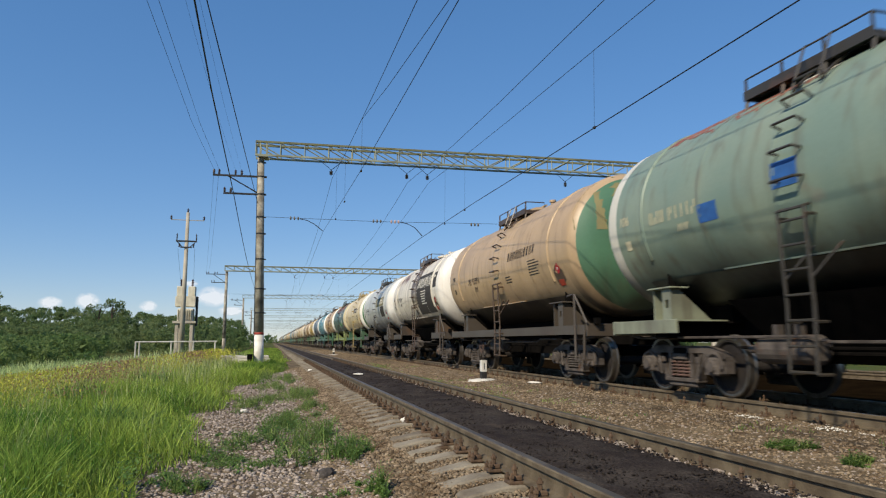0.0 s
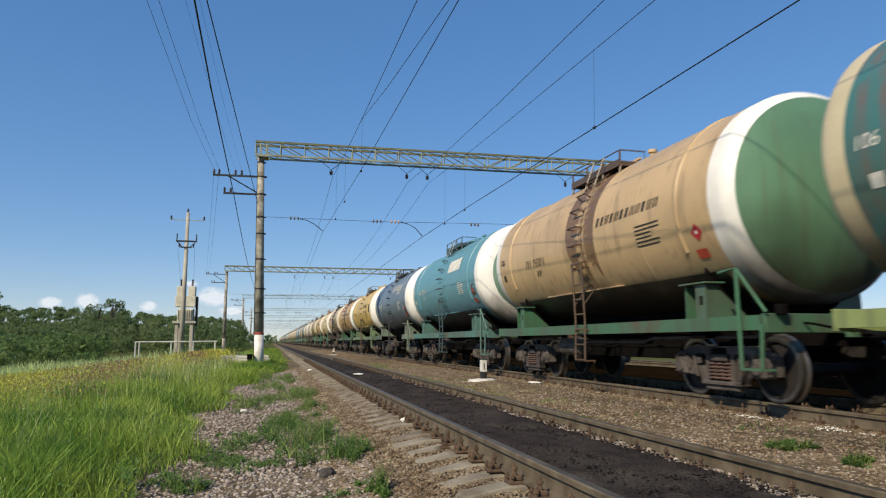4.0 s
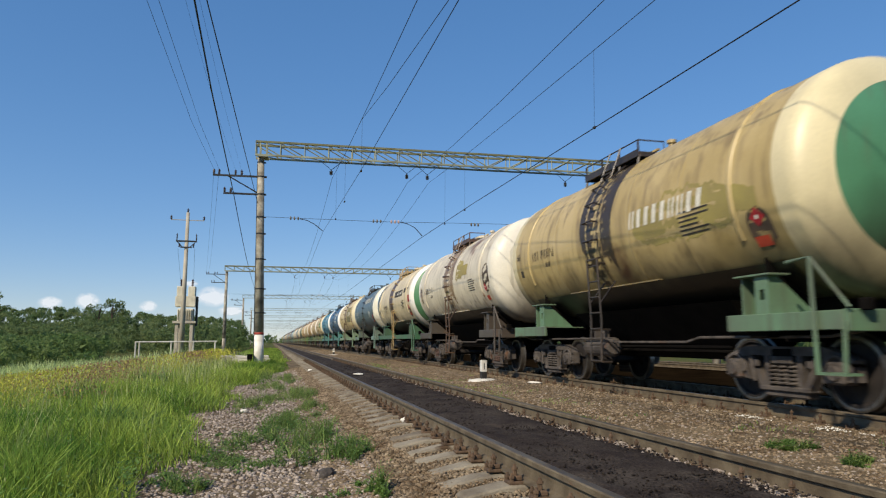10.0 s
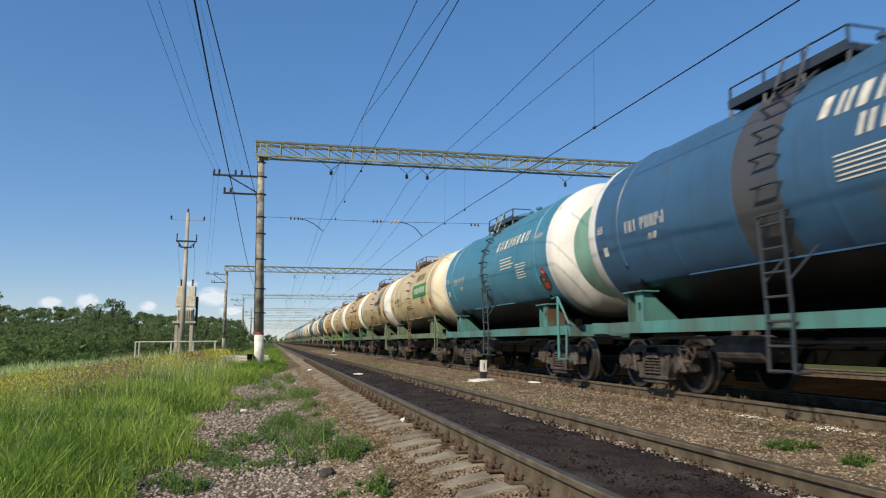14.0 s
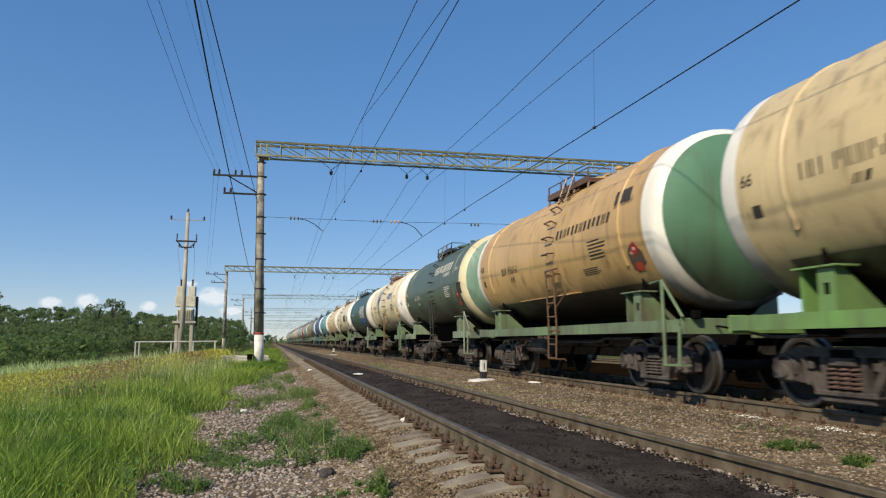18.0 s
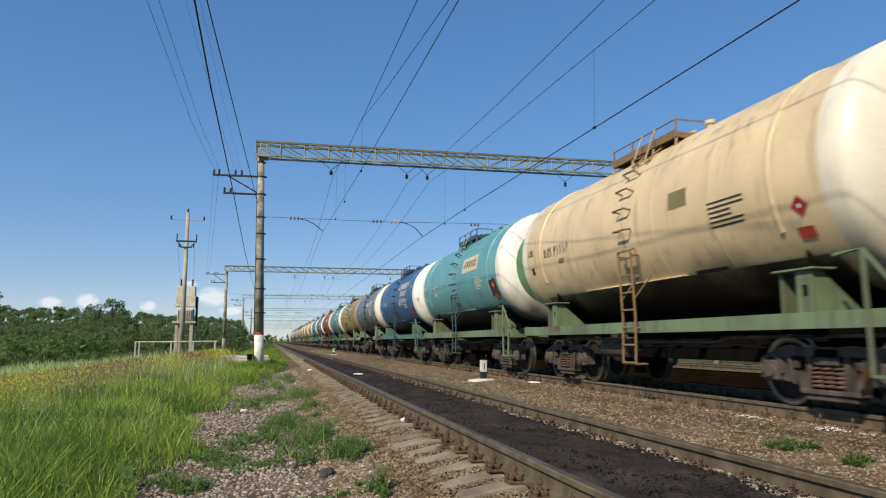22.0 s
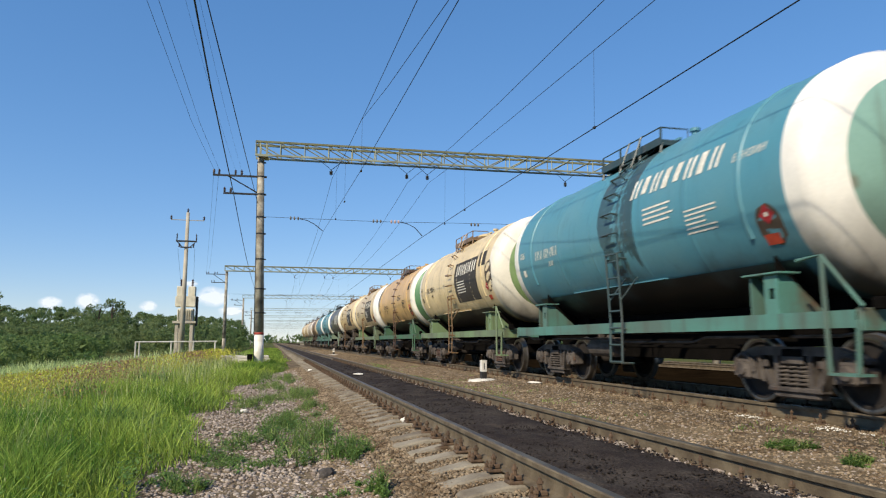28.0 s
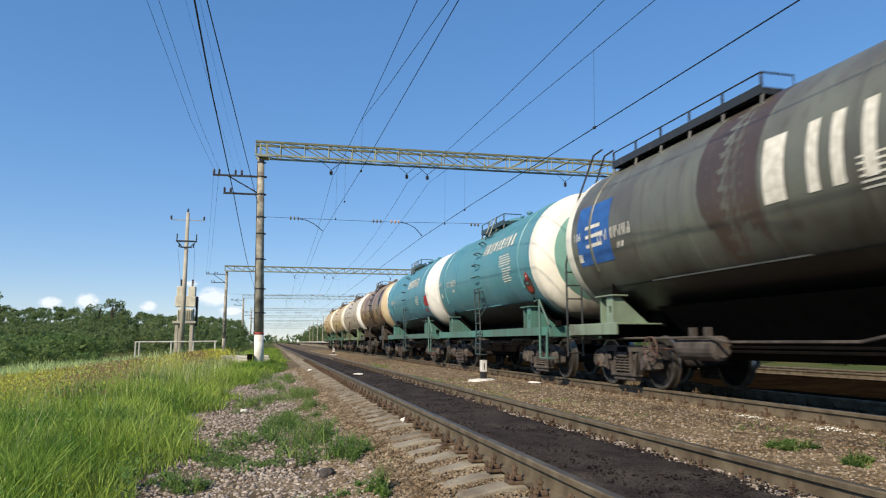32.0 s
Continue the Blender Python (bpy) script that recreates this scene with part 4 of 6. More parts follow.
        for m in (None, turn):
            part("side_frame", TM["side_frame"], BOGIE, bog, m=m)
            for dy in (-0.175, 0.0, 0.175):
                part("coil_spring", TM["spring"], BOGIE_RED if (k * 7 + int(y)) % 3 == 0 else BOGIE, bog, m=(m if m is not None else Matrix()) @ pose(0, dy, 0))
        for wy in (-0.925, 0.925):
            ws = part("wheelset", TM["wheelset"], None, bog, m=pose(0, wy, 0.475))
            WHEELSETS.append((ws, y + wy, k))
    # markings
    if stripe:
        decal(("stripe", at, STAIN_AT.get(k)), w, "spill_stain", wagon_paint(stripe, 0.3), lambda bm: (patch(bm, at + STAIN_AT[k][0], at + STAIN_AT[k][1], -48, 86, 0.003) if k in STAIN_AT else blot(bm, at + 0.62, at - 0.75, -38, 84, 11, 0.003)), "stain running down from the hatch")
    decal("number%d%s" % (k % 5, thin), w, "number_marking", number, lambda bm: digits(bm, *((3.0, 1.75, -12.5, -5.5) if thin else (3.85, 2.5, -7.5, 0.0)), k), "running number as painted bars")["kind"] = "stuff"
    decal("sub%d%s" % (k % 5, thin), w, "check_marking", number, lambda bm: bars(bm, *((2.4, 2.1, -21, -16) if thin else (3.1, 2.8, -15, -11)), 2, k + 9))
    decal("plate%d" % (k % 5), w, "data_plate", number, lambda bm: patch(bm, 4.72, 4.55, -19, -13, 0.006))
    product_word(w, number, 4.88, -3, 0.24, "66" if k % 5 in (2, 4) else "106", "weight_code")
    if hazard:
        decal("info%d" % (k % 4), w, "data_text", number, lambda bm: rows_of_bars(bm, -2.4, -3.2, -20, -5, 6, k), "rows of small painted data")["kind"] = "stuff"
        if k % 3:
            decal(("hz0", k % 4), w, "grime_patch", GRIME, lambda bm: blot(bm, -3.8 - 0.05 * (k % 4), -4.35, -34, -20 + 3 * (k % 4), 5 + k % 4, 0.0035), "dark grime behind the hazard signs")
        decal("hz", w, "hazard_diamond", RED_SIGN, diamond, "red diamond hazard sign")
        decal("hz1", w, "hazard_plate", ORANGE_SIGN, lambda bm: patch(bm, -3.95, -4.22, -33, -27.5, 0.012), "orange-red hazard plate")
        decal("hz2", w, "hazard_center", LETTER_LIGHT, lambda bm: patch(bm, -4.10, -4.16, -19, -17, 0.016))
    for a in art:
        kind, mat_, y0, y1, a0, a1, *rest = a
        n = rest[0] if rest else 8
        if kind == "box":
            decal(a[:1] + a[2:], w, "painted_panel", mat_, lambda bm: patch(bm, y0, y1, a0, a1, 0.0045 if not rest else 0.0045 + 0.001 * n))
        elif kind == "text":
            decal(a[:1] + a[2:], w, "lettering", mat_, lambda bm: bars(bm, y0, y1, a0, a1, n, n + int(a0)), "company lettering as plain bars")
        elif kind == "blot":
            decal(a[:1] + a[2:], w, "stain", mat_, lambda bm: blot(bm, y0, y1, a0, a1, n, 0.003))
        elif kind == "cap":
            decal(a[:1] + a[2:], w, "end_panel", mat_, lambda bm: capbox(bm, y0, y1, a0, a1), "panel painted on the domed end")
        elif kind == "word":
            product_word(w, mat_, y0, a0, a1)
        elif kind == "rows":
            decal(a[:1] + a[2:], w, "data_block", mat_, lambda bm: rows_of_bars(bm, y0, y1, a0, a1, n, n))["kind"] = "stuff"
    WAGONS.append((w, k))
    return w


OIL_BLACK = material("black_oil_stain", "352b23", "231c17", rough=0.5, scale=1.2, bump=0.1, streak="171210", streak_amt=0.5)
RUST_TOP = material("rust_red_weathering", "7c4638", "8c5a48", rough=0.7, scale=1.5, bump=0.1, rust="4a5f50", rust_amt=0.3)
FADED = material("faded_red_paint", "b9836c", "a3604c", rough=0.7, scale=2.0, bump=0.05, rust="d0b09a", rust_amt=0.3)
YELLOW_OVER = material("mustard_overpaint", "968a4e", "867a4c", rough=0.7, scale=1.5, bump=0.05)
DGREEN = material("dark_green_panel", "2c5f42", "27533a", rough=0.55, scale=2, bump=0.03)
ORANGE_SIGN = material("orange_red_sign", "b8452c", "9a3a28", rough=0.6, scale=6, bump=0)
L, D, C = LETTER_LIGHT, LETTER_DARK, LETTER_CREAM
OIL = ("text", L, -0.5, -3.3, 16, 28, 9)            # large white lettering on the front half
OIL_S = ("rows", L, -2.0, -3.2, 8, 13, 2)
BLK = ("box", D, -0.55, -3.2, -30, 20)
BLK_T = (BLK, ("text", L, -0.75, -3.1, 3, 16, 9), ("rows", L, -0.9, -1.9, -20, -4, 5))
WORD = ("word", L, -3.55, 0, 12, 0.17)
WORD_D = ("word", D, -3.5, 0, 12, 0.17)


def build_train():
    T = tank_wagon
    grn, dgr, gry, brn, tea = "6f8560", "3f6a4c", "8a917c", "463d35", "4f7f74"
    T(-1, "b59a72", "d8d4c6", "3f7a54", dgr, "frame", "tan tank wagon with a green end on the train")
    T(0, "7f8c7c", "d0cdc0", "6a8a74", gry, "free", "grey-green tank wagon with reddish stains and blue plates", 0.4, "33302c", c2="6f8378", rust="8a6a5e", number=C,
      art=(("blot", RUST_TOP, 4.2, 0.4, 46, 84, 3), ("box", BLUE_SIGN, 2.5, 2.05, -14, -4), ("box", BLUE_SIGN, 0.9, 0.45, -8, 4), ("box", L, 1.0, 0.3, 52, 58)))
    T(1, "b39a79", "b39a79", "2f6f4d", brn, "frame", "tan tank wagon with a dark green end and brown lettering", 0.3, "4a3a2c", thin=True, art=(("cap", OLIVE_SIGN, -1.5, 1.5, 0.25, 1.5), ("text", D, -0.9, -2.9, 0, 8, 10), ("rows", D, -0.6, -1.2, -22, -14, 3)))
    T(2, "d9d2c2", "e6e2d8", "e4dfd4", brn, "free", "dirty white tank wagon with a black lettered panel", 0.5, "4a3a30", stripe="6a5a4a", art=(("box", D, -0.75, -3.7, -36, 26), ("text", L, -0.95, -3.6, 5, 20, 9), ("rows", L, -1.7, -2.7, -22, 0, 6), ("box", D, -3.95, -4.5, 0, 22), ("rows", L, -4.0, -4.4, 10, 18, 1), ("cap", DGREEN, -0.5, 1.3, -1.15, 0.2)))
    T(3, "b9bcb8", "e6e4dc", "86a04f", brn, "free", "light grey tank wagon with an olive-green end", 0.35, "3a3a38", ledge=False, art=(("box", OLIVE_SIGN, -0.5, -3.35, -2, 16), ("text", L, -0.8, -3.2, 2, 12, 9), ("box", D, -2.1, -3.4, -25, -3)))
    T(4, "cdbd98", "e8e5da", "2f7f49", dgr, "frame", "cream tank wagon with a bright green end and frame", 0.25, "c0a868", thin=True, art=(WORD_D, ("box", D, -0.6, -2.6, 2, 14), ("text", L, -1.2, -2.5, 5, 10, 9), ("rows", D, -2.9, -3.6, 6, 14, 2)))
    T(5, "2f6f6c", "c9bb98", "8a6a4e", "8a9a5a", "frame", "teal tank wagon with a rust-red top and worn paint", 0.62, "3a4a44", c2="3c5f55", rust="7c4638", streak="7a4a3c", number=L,
      stripe="4a4a40", art=(("cap", DGREEN, 0.35, 1.5, -1.3, -0.15), ("blot", RUST_TOP, 4.7, -4.7, 24, 96, 3), ("text", L, -0.9, -2.6, 6, 20, 5), ("blot", GREEN_SIGN, -0.9, -2.6, -26, -14, 4), WORD, ("rows", L, -0.5, -1.3, -34, -18, 6)))
    T(6, "bfa37a", "ece9e0", "4f8a62", dgr, "frame", "tan tank wagon with a green end and thin white rim", 0.3, "5a4632", stripe="7a5f44", thin=True, art=(("text", D, -0.9, -3.2, 3, 9, 12),))
    T(7, "5f97a2", "ebe8df", "7fb09a", tea, "frame", "light teal tank wagon with a wide white rim", 0.3, "3f5a5e", number=L, art=(("box", L, -1.0, -2.6, 12, 28),))
    T(8, "6d7b86", "ebe8e0", "8fb5a2", "7f917c", "free", "slate-grey tank wagon, belly painted soot-and-shade dark, pale green end", 0.25, "2b2e30", c2="5f6c78", number=L, streak="3a3f44", rust="5d6266", ledge=False, art=(WORD, OIL, OIL_S))
    T(9, "c9ab62", "e6e2d6", "5c955c", grn, "frame", "yellow tank wagon with a green end and worn lettering", 0.35, "5a4a30", art=(("text", OLIVE_SIGN, -0.7, -3.1, 6, 14, 12), ("rows", D, -1.2, -2.9, -6, -1, 2), ("box", D, -3.5, -4.3, -6, 12), ("box", D, 0.1, -0.45, -34, -20)))
    T(10, "b89766", "e6e3d8", "4f8a5e", dgr, "frame", "tan tank wagon with a broad brown stain and green end", 0.35, "4a3828", stripe="5d4330", thin=True, art=(WORD_D, ("text", D, -0.9, -3.4, 3, 9, 12),))
    T(11, "c4b08c", "d5c9ae", "c2b194", brn, "free", "cream tank wagon with black oil stains and pale lettering", 0.45, "2c2623", c2="b09a78", streak="6a543e", stripe="3d332b", art=(("blot", OIL_BLACK, -0.3, -4.7, -40, 20, 5), ("blot", GRIME, 0.9, -0.9, -40, 60, 7), ("blot", RUST_TOP, 3.9, 2.1, 4, 17, 9), ("text", C, -0.8, -3.4, 4, 16, 9)))
    T(12, "dac79c", "ebe7da", "2f8058", "3f7a5c", "free", "cream-yellow tank wagon with a green end", 0.4, "a07a44", art=(("box", OLIVE_SIGN, -1.0, -3.0, 6, 16),))
    T(13, "c6aa7a", "ebe7da", "5f9468", "3f7a5c", "frame", "tan tank wagon with a sage-green end and brown lettering", 0.3, "5a4630", thin=True, art=(WORD_D, ("text", D, -0.8, -3.4, 4, 11, 13), ("rows", D, -2.6, -3.6, 0, 8, 3)))
    T(14, "b8a474", "d5c9a2", "2f8a5c", "5f7f62", "free", "olive-cream tank wagon with heavy oil stains", 0.5, "2c2623", c2="a5915f", streak="5a4830", stripe="3d342a", art=(("text", L, -0.85, -3.1, -6, 5, 9), ("blot", YELLOW_OVER, -1.0, -4.2, -20, 8, 8)))
    T(15, "d3c9b2", "e2dccb", "e0d9c6", brn, "free", "off-white tank wagon with olive paint patches", 0.5, "5a4030", stripe="8a7458", art=(("blot", YELLOW_OVER, -0.9, -1.7, -4, 22, 6), ("box", YELLOW_OVER, -1.4, -2.3, 2, 15), ("blot", GRIME, -4.0, -4.6, -20, 4, 5)))
    T(16, "cfc09e", "ebe8de", "2f8a4c", dgr, "frame", "cream tank wagon with a bright green end and brown stripe", 0.2, "c0a268", stripe="4f3a2c", thin=True, art=(WORD_D, ("box", D, -0.6, -2.7, 4, 15), ("text", L, -1.3, -2.6, 7, 12, 11), ("box", D, -3.0, -3.5, 8, 16), ("box", RED_SIGN, -4.15, -4.5, -10, 2)))
    T(17, "56686f", "dcd8c4", "a3c2a4", "6f8a7c", "free", "slate-blue tank wagon with a pale green end", 0.4, "2f2e2b", c2="4b5b62", streak="3a4246", rust="8a8478", number=L, stripe="41433f", ledge=False, art=(WORD, OIL,))
    T(18, "cdb98a", "ddd0ac", "6fae72", "7f9a7a", "frame", "cream tank wagon with an olive panel and stained front", 0.5, "5a4630", stripe="6a5240", art=(("box", OLIVE_SIGN, -0.75, -4.1, -18, 26), ("text", L, -1.1, -3.3, 0, 11, 9), ("blot", GRIME, -4.2, -4.7, -20, 8, 5)))
    T(19, "2f587f", "e9e6de", "6fb3ac", "4f8a84", "frame", "blue tank wagon with a white rim and teal end", 0.3, "2c3a48", c2="2b4f70", streak="3a4650", rust="4a5660", number=L, stripe="4a4a4c", art=(WORD, ("text", L, -0.7, -3.2, 15, 26, 9), ("text", L, -1.3, -2.8, 3, 12, 5), ("rows", L, -1.0, -2.8, -14, -2, 6)))
    T(20, "44829a", "ebe8df", "7fc0b8", "4f8a84", "frame", "bright blue tank wagon with a white rim and pale teal end", 0.25, "2f4450", c2="357a96", streak="3a5660", rust="4a6a74", number=L, stripe="3a4c52", art=(WORD, ("text", L, -0.7, -3.3, 14, 24, 8), ("rows", L, -1.2, -2.6, -8, 4, 4)))
    T(21, "cdb88c", "ddd0b0", "6a9a5c", grn, "frame", "cream tank wagon with a green lettered panel", 0.4, "6a5236", art=(("box", GREEN_SIGN, -0.8, -3.6, -8, 12), ("text", L, -1.1, -3.3, -2, 7, 9), ("box", OLIVE_SIGN, -1.2, -2.8, 18, 30)))
    T(22, "c9b083", "ebe6d8", "4f8a5e", grn, "frame", "tan tank wagon with black lettering", 0.35, "5a4632", art=(("text", D, -0.8, -3.0, 2, 10, 8),))
    T(23, "c3a26c", "ebe7da", "5c9668", dgr, "frame", "tan tank wagon with a green end and long lettering", 0.3, "6a4a2c", thin=True, art=(WORD_D, ("text", D, -0.8, -3.4, 4, 11, 13), ("rows", D, -1.9, -2.9, -30, -24, 3)))
    T(24, "ceb98c", "ece8dc", "3f8a5c", "6f9a50", "frame", "cream tank wagon with yellow patches and a dark green end", 0.4, "8a6236", art=(("blot", YELLOW_OVER, -1.2, -4.2, -8, 22, 6), ("box", GREEN_SIGN, -1.3, -1.8, 10, 20)))
    T(25, "c4a26c", "ebe7da", "4a8a62", grn, "frame", "tan tank wagon with a thin white rim and green end", 0.35, "6a4a2c", thin=True, art=(WORD_D, ("text", D, -0.8, -3.4, 4, 11, 13), ("box", D, -3.5, -4.1, 14, 24), ("rows", D, -1.9, -2.9, -30, -24, 4)))
    T(26, "4c5a4e", "dccfa8", "7fb096", "8a9a7c", "free", "dark green-grey tank wagon with a cream rim", 0.35, "2b2b29", c2="55604f", streak="3a4038", rust="606858", number=L, ledge=False, thin=True, art=(WORD, OIL, ("text", L, -2.2, -3.2, 9, 14, 6), ("box", D, -4.15, -4.7, -18, -4)))
    T(27, "e6d6ae", "ebe7dc", "2f8a62", grn, "free", "cream tank wagon with a green end and grey lettering", 0.35, "8a5f38", ledge=False, art=(("text", BLUE_SIGN, -1.2, -2.8, 6, 18, 4), ("rows", D, -3.3, -4.0, 4, 10, 3)))
    T(28, "2f4a44", "e2dccb", "7a9a5c", "7f8f78", "free", "dark green tank wagon with huge white lettering and a long walkway", 0.35, "2a3634", c2="3a5148", streak="2a3a36", rust="5a6a5c", number=L, long_deck=True, art=(("text", L, -0.85, -3.2, -15, 13, 4), ("box", BLUE_SIGN, -1.6, -3.4, -31, -18)))
    T(29, "dccfb0", "eeeae0", "3f9a5c", grn, "free", "cream-white tank wagon with a dark square panel", 0.4, "8a7048", art=(("box", D, -1.2, -2.6, -14, 6), ("box", D, -3.6, -4.1, -14, 2)))
    T(30, "dcc69c", "e6dfcb", "7fa050", grn, "frame", "cream tank wagon with an olive-green end", 0.3, "9a7a4c", art=(("box", D, -1.5, -2.3, -54, -40), ("box", OLIVE_SIGN, -1.4, -1.9, -2, 8)))
    T(31, "6cabac", "ebe8df", "5c9a5c", grn, "frame", "sky-blue tank wagon with a cream sign panel", 0.25, "2f5560", c2="5a9ca4", streak="3a6670", rust="4a7a84", number=L, art=(("box", C, -0.95, -2.7, 4, 22), ("text", D, -1.1, -2.5, 9, 17, 5), ("box", D, -3.7, -4.4, -30, -12)))
    T(32, "2b5482", "ebe8e0", "4fa8a4", tea, "frame", "deep blue tank wagon with a white rim and teal end", 0.25, "28384c", c2="26507f", streak="2f4258", rust="3c5468", number=L, stripe="3a4654", art=(WORD, ("text", L, -0.7, -3.2, 15, 26, 9), ("text", L, -1.3, -2.8, 3, 12, 5), ("rows", L, -1.0, -2.8, -14, -2, 6)))
    T(33, "5c6870", "dcd8cc", "8fb59c", "7f917c", "free", "blue-grey tank wagon with a dark band and pale green end", 0.4, "3a3a3a", c2="6a7478", streak="44494c", rust="6f7678", number=C, stripe="33383c", ledge=False, art=(WORD, ("text", L, -0.8, -3.35, 6, 19, 9), ("rows", L, -2.0, -3.2, -16, 0, 6)))
    T(34, "b09a66", "8a7a5c", "5f7a4c", grn, "frame", "olive and tan tank wagon with dark stains", 0.6, "4a3c2c", c2="8a8250", streak="4a3c2c", art=(("blot", OLIVE_SIGN, -0.75, -4.6, -16, 40, 8), ("text", L, -1.0, -3.0, 14, 24, 8)))
    T(35, "5a9498", "e6dfca", "6fa88c", dgr, "frame", "pale teal tank wagon with a cream rim", 0.35, "2f4a4c", c2="4f878c", number=L, art=(("box", L, -1.0, -2.4, 18, 28), ("rows", L, -1.2, -2.6, -2, 10, 4)))
    T(36, "8c3a2f", "ded2b4", "4f8a68", brn, "frame", "brick-red tank wagon with faded patches and a green end", 0.5, "5f2c26", c2="7c3029", streak="5a2c26", rust="a8695a", number=L, thin=True, art=(("blot", FADED, 4.6, -4.6, 28, 98, 7), ("blot", GRIME, -0.6, -3.6, -16, 22, 5), ("text", L, -0.7, -3.2, 6, 18, 9), ("rows", L, -1.8, -3.0, -6, 8, 5), WORD))
    T(37, "58706c", "eeece4", "8fa864", "7f917c", "free", "grey-green tank wagon with white lettering and a wide white rim", 0.3, "2c3432", c2="627a74", streak="42524e", rust="6a7a74", number=L, art=(WORD, ("text", L, -0.8, -3.2, 2, 12, 9),))
    T(38, "528896", "ebe8df", "8fc8c0", tea, "frame", "teal-blue tank wagon with a wide white rim", 0.25, "2f4a50", c2="418598", streak="3a5f68", rust="4a727a", number=L, stripe="3a545a", art=(WORD, ("text", L, -0.7, -3.3, 13, 26, 8), ("rows", L, -1.2, -2.4, -8, 4, 4)))
    T(39, "d6c298", "e6e0cf", "7fa352", grn, "frame", "cream tank wagon with a black lettered panel and stained end", 0.36, "8a6a44", art=BLK_T + (("cap", DGREEN, 0.5, 1.5, -1.2, 0.1), ("box", D, -3.4, -4.1, 6, 22), ("blot", GRIME, -4.1, -4.7, -20, 6, 5)))
    T(40, "c4a26e", "ebe7da", "3f8a4c", dgr, "frame", "tan tank wagon with a brown streak and green end", 0.25, "5a3e2a", stripe="6a452e", thin=True, art=(WORD_D, ("box", D, -3.7, -4.1, 10, 22), ("rows", D, -1.2, -2.6, -4, 6, 4)))
    T(41, "cbb893", "ebe8de", "3f9a5c", grn, "frame", "cream tank wagon with a black lettered panel and white rim", 0.4, "8a6a44", art=BLK_T)
    T(42, "cdb689", "d8c7a0", "ccb88e", brn, "free", "cream-yellow tank wagon with a black lettered panel", 0.45, "7a5a38", art=BLK_T + (("cap", DGREEN, 0.35, 1.5, -1.0, 0.0), ("cap", GREEN_SIGN, -0.2, 1.4, 0.15, 0.5), ("blot", GRIME, -3.8, -4.7, -25, 10, 5), ("box", OLIVE_SIGN, 3.6, 2.6, 4, 16)))
    T(43, "666a60", "e6e2d2", "6a9a5c", "7f917c", "free", "dark grey-olive tank wagon with huge white lettering and a long walkway", 0.45, "24282a", c2="54534c", streak="463a32", rust="4f4a44", stripe="4a3f38", number=L, long_deck=True, art=(("text", L, -0.75, -4.0, -14, 17, 4), ("box", BLUE_SIGN, 4.7, 3.3, -22, 22), ("rows", L, 4.3, 3.4, -14, 6, 3)))
    T(44, "578c94", "ebe6d6", "7fc4bc", tea, "frame", "teal-blue tank wagon with white lettering and cream rim", 0.3, "2f4a50", c2="458a96", streak="3a5f68", rust="4a727a", number=L, art=(OIL, ("rows", L, -2.2, -3.2, -4, 8, 5)))
    T(45, "538a98", "ebe8df", "7fc4b8", tea, "frame", "light blue tank wagon with a white rim", 0.3, "2f4a50", c2="418798", streak="3a5f68", rust="4a727a", number=L, art=(("text", L, -0.6, -3.0, 10, 24, 8), ("box", RED_SIGN, -4.2, -4.7, -24, -8)))
    T(46, "b09a78", "c9b591", "a08a68", brn, "free", "grimy brown and cream tank wagon", 0.8, "3a2e26", c2="8a6f55", streak="4a3a2e", stripe="3d332b")
    T(47, "b8ab96", "ebe8df", "8fb59c", grn, "frame", "dull grey-cream tank wagon with a white rim", 0.4, "5a4632")
    T(48, "c4ac80", "ddd5c0", "6fa078", dgr, "frame", "tan tank wagon with a pale rim", 0.4, "5a4632")
    T(49, "c9ae7c", "e6dfcb", "5f9a6c", dgr, "frame", "last tan tank wagon of the train", 0.35, "5a4632")


build_train()

# ---------- catenary portals ----------
P1 = 35.2


def lean(bm, slope):
    """Lets a standing post lean along the portal."""
    for v in bm.verts:
        v.co.x -= slope * (v.co.z - 5.0)


def brace_mesh(dx, dz, w=0.03):
    bm = bmesh.new()
    tube(bm, [(0, 0, 0), (dx, 0, dz)], w, 4)
    return mesh_of("brace", bm)


def insulator_mesh():
    bm = bmesh.new()
    prof = [(0.0, 0.02)]
    for i in range(4):
        z = 0.03 + 0.055 * i
        prof += [(z, 0.03), (z + 0.01, 0.075), (z + 0.03, 0.06), (z + 0.04, 0.03)]
    prof.append((0.27, 0.025))
    lathe(bm, prof, 12, "Z")
    return mesh_of("insulator", bm, True)


INSULATOR = insulator_mesh()


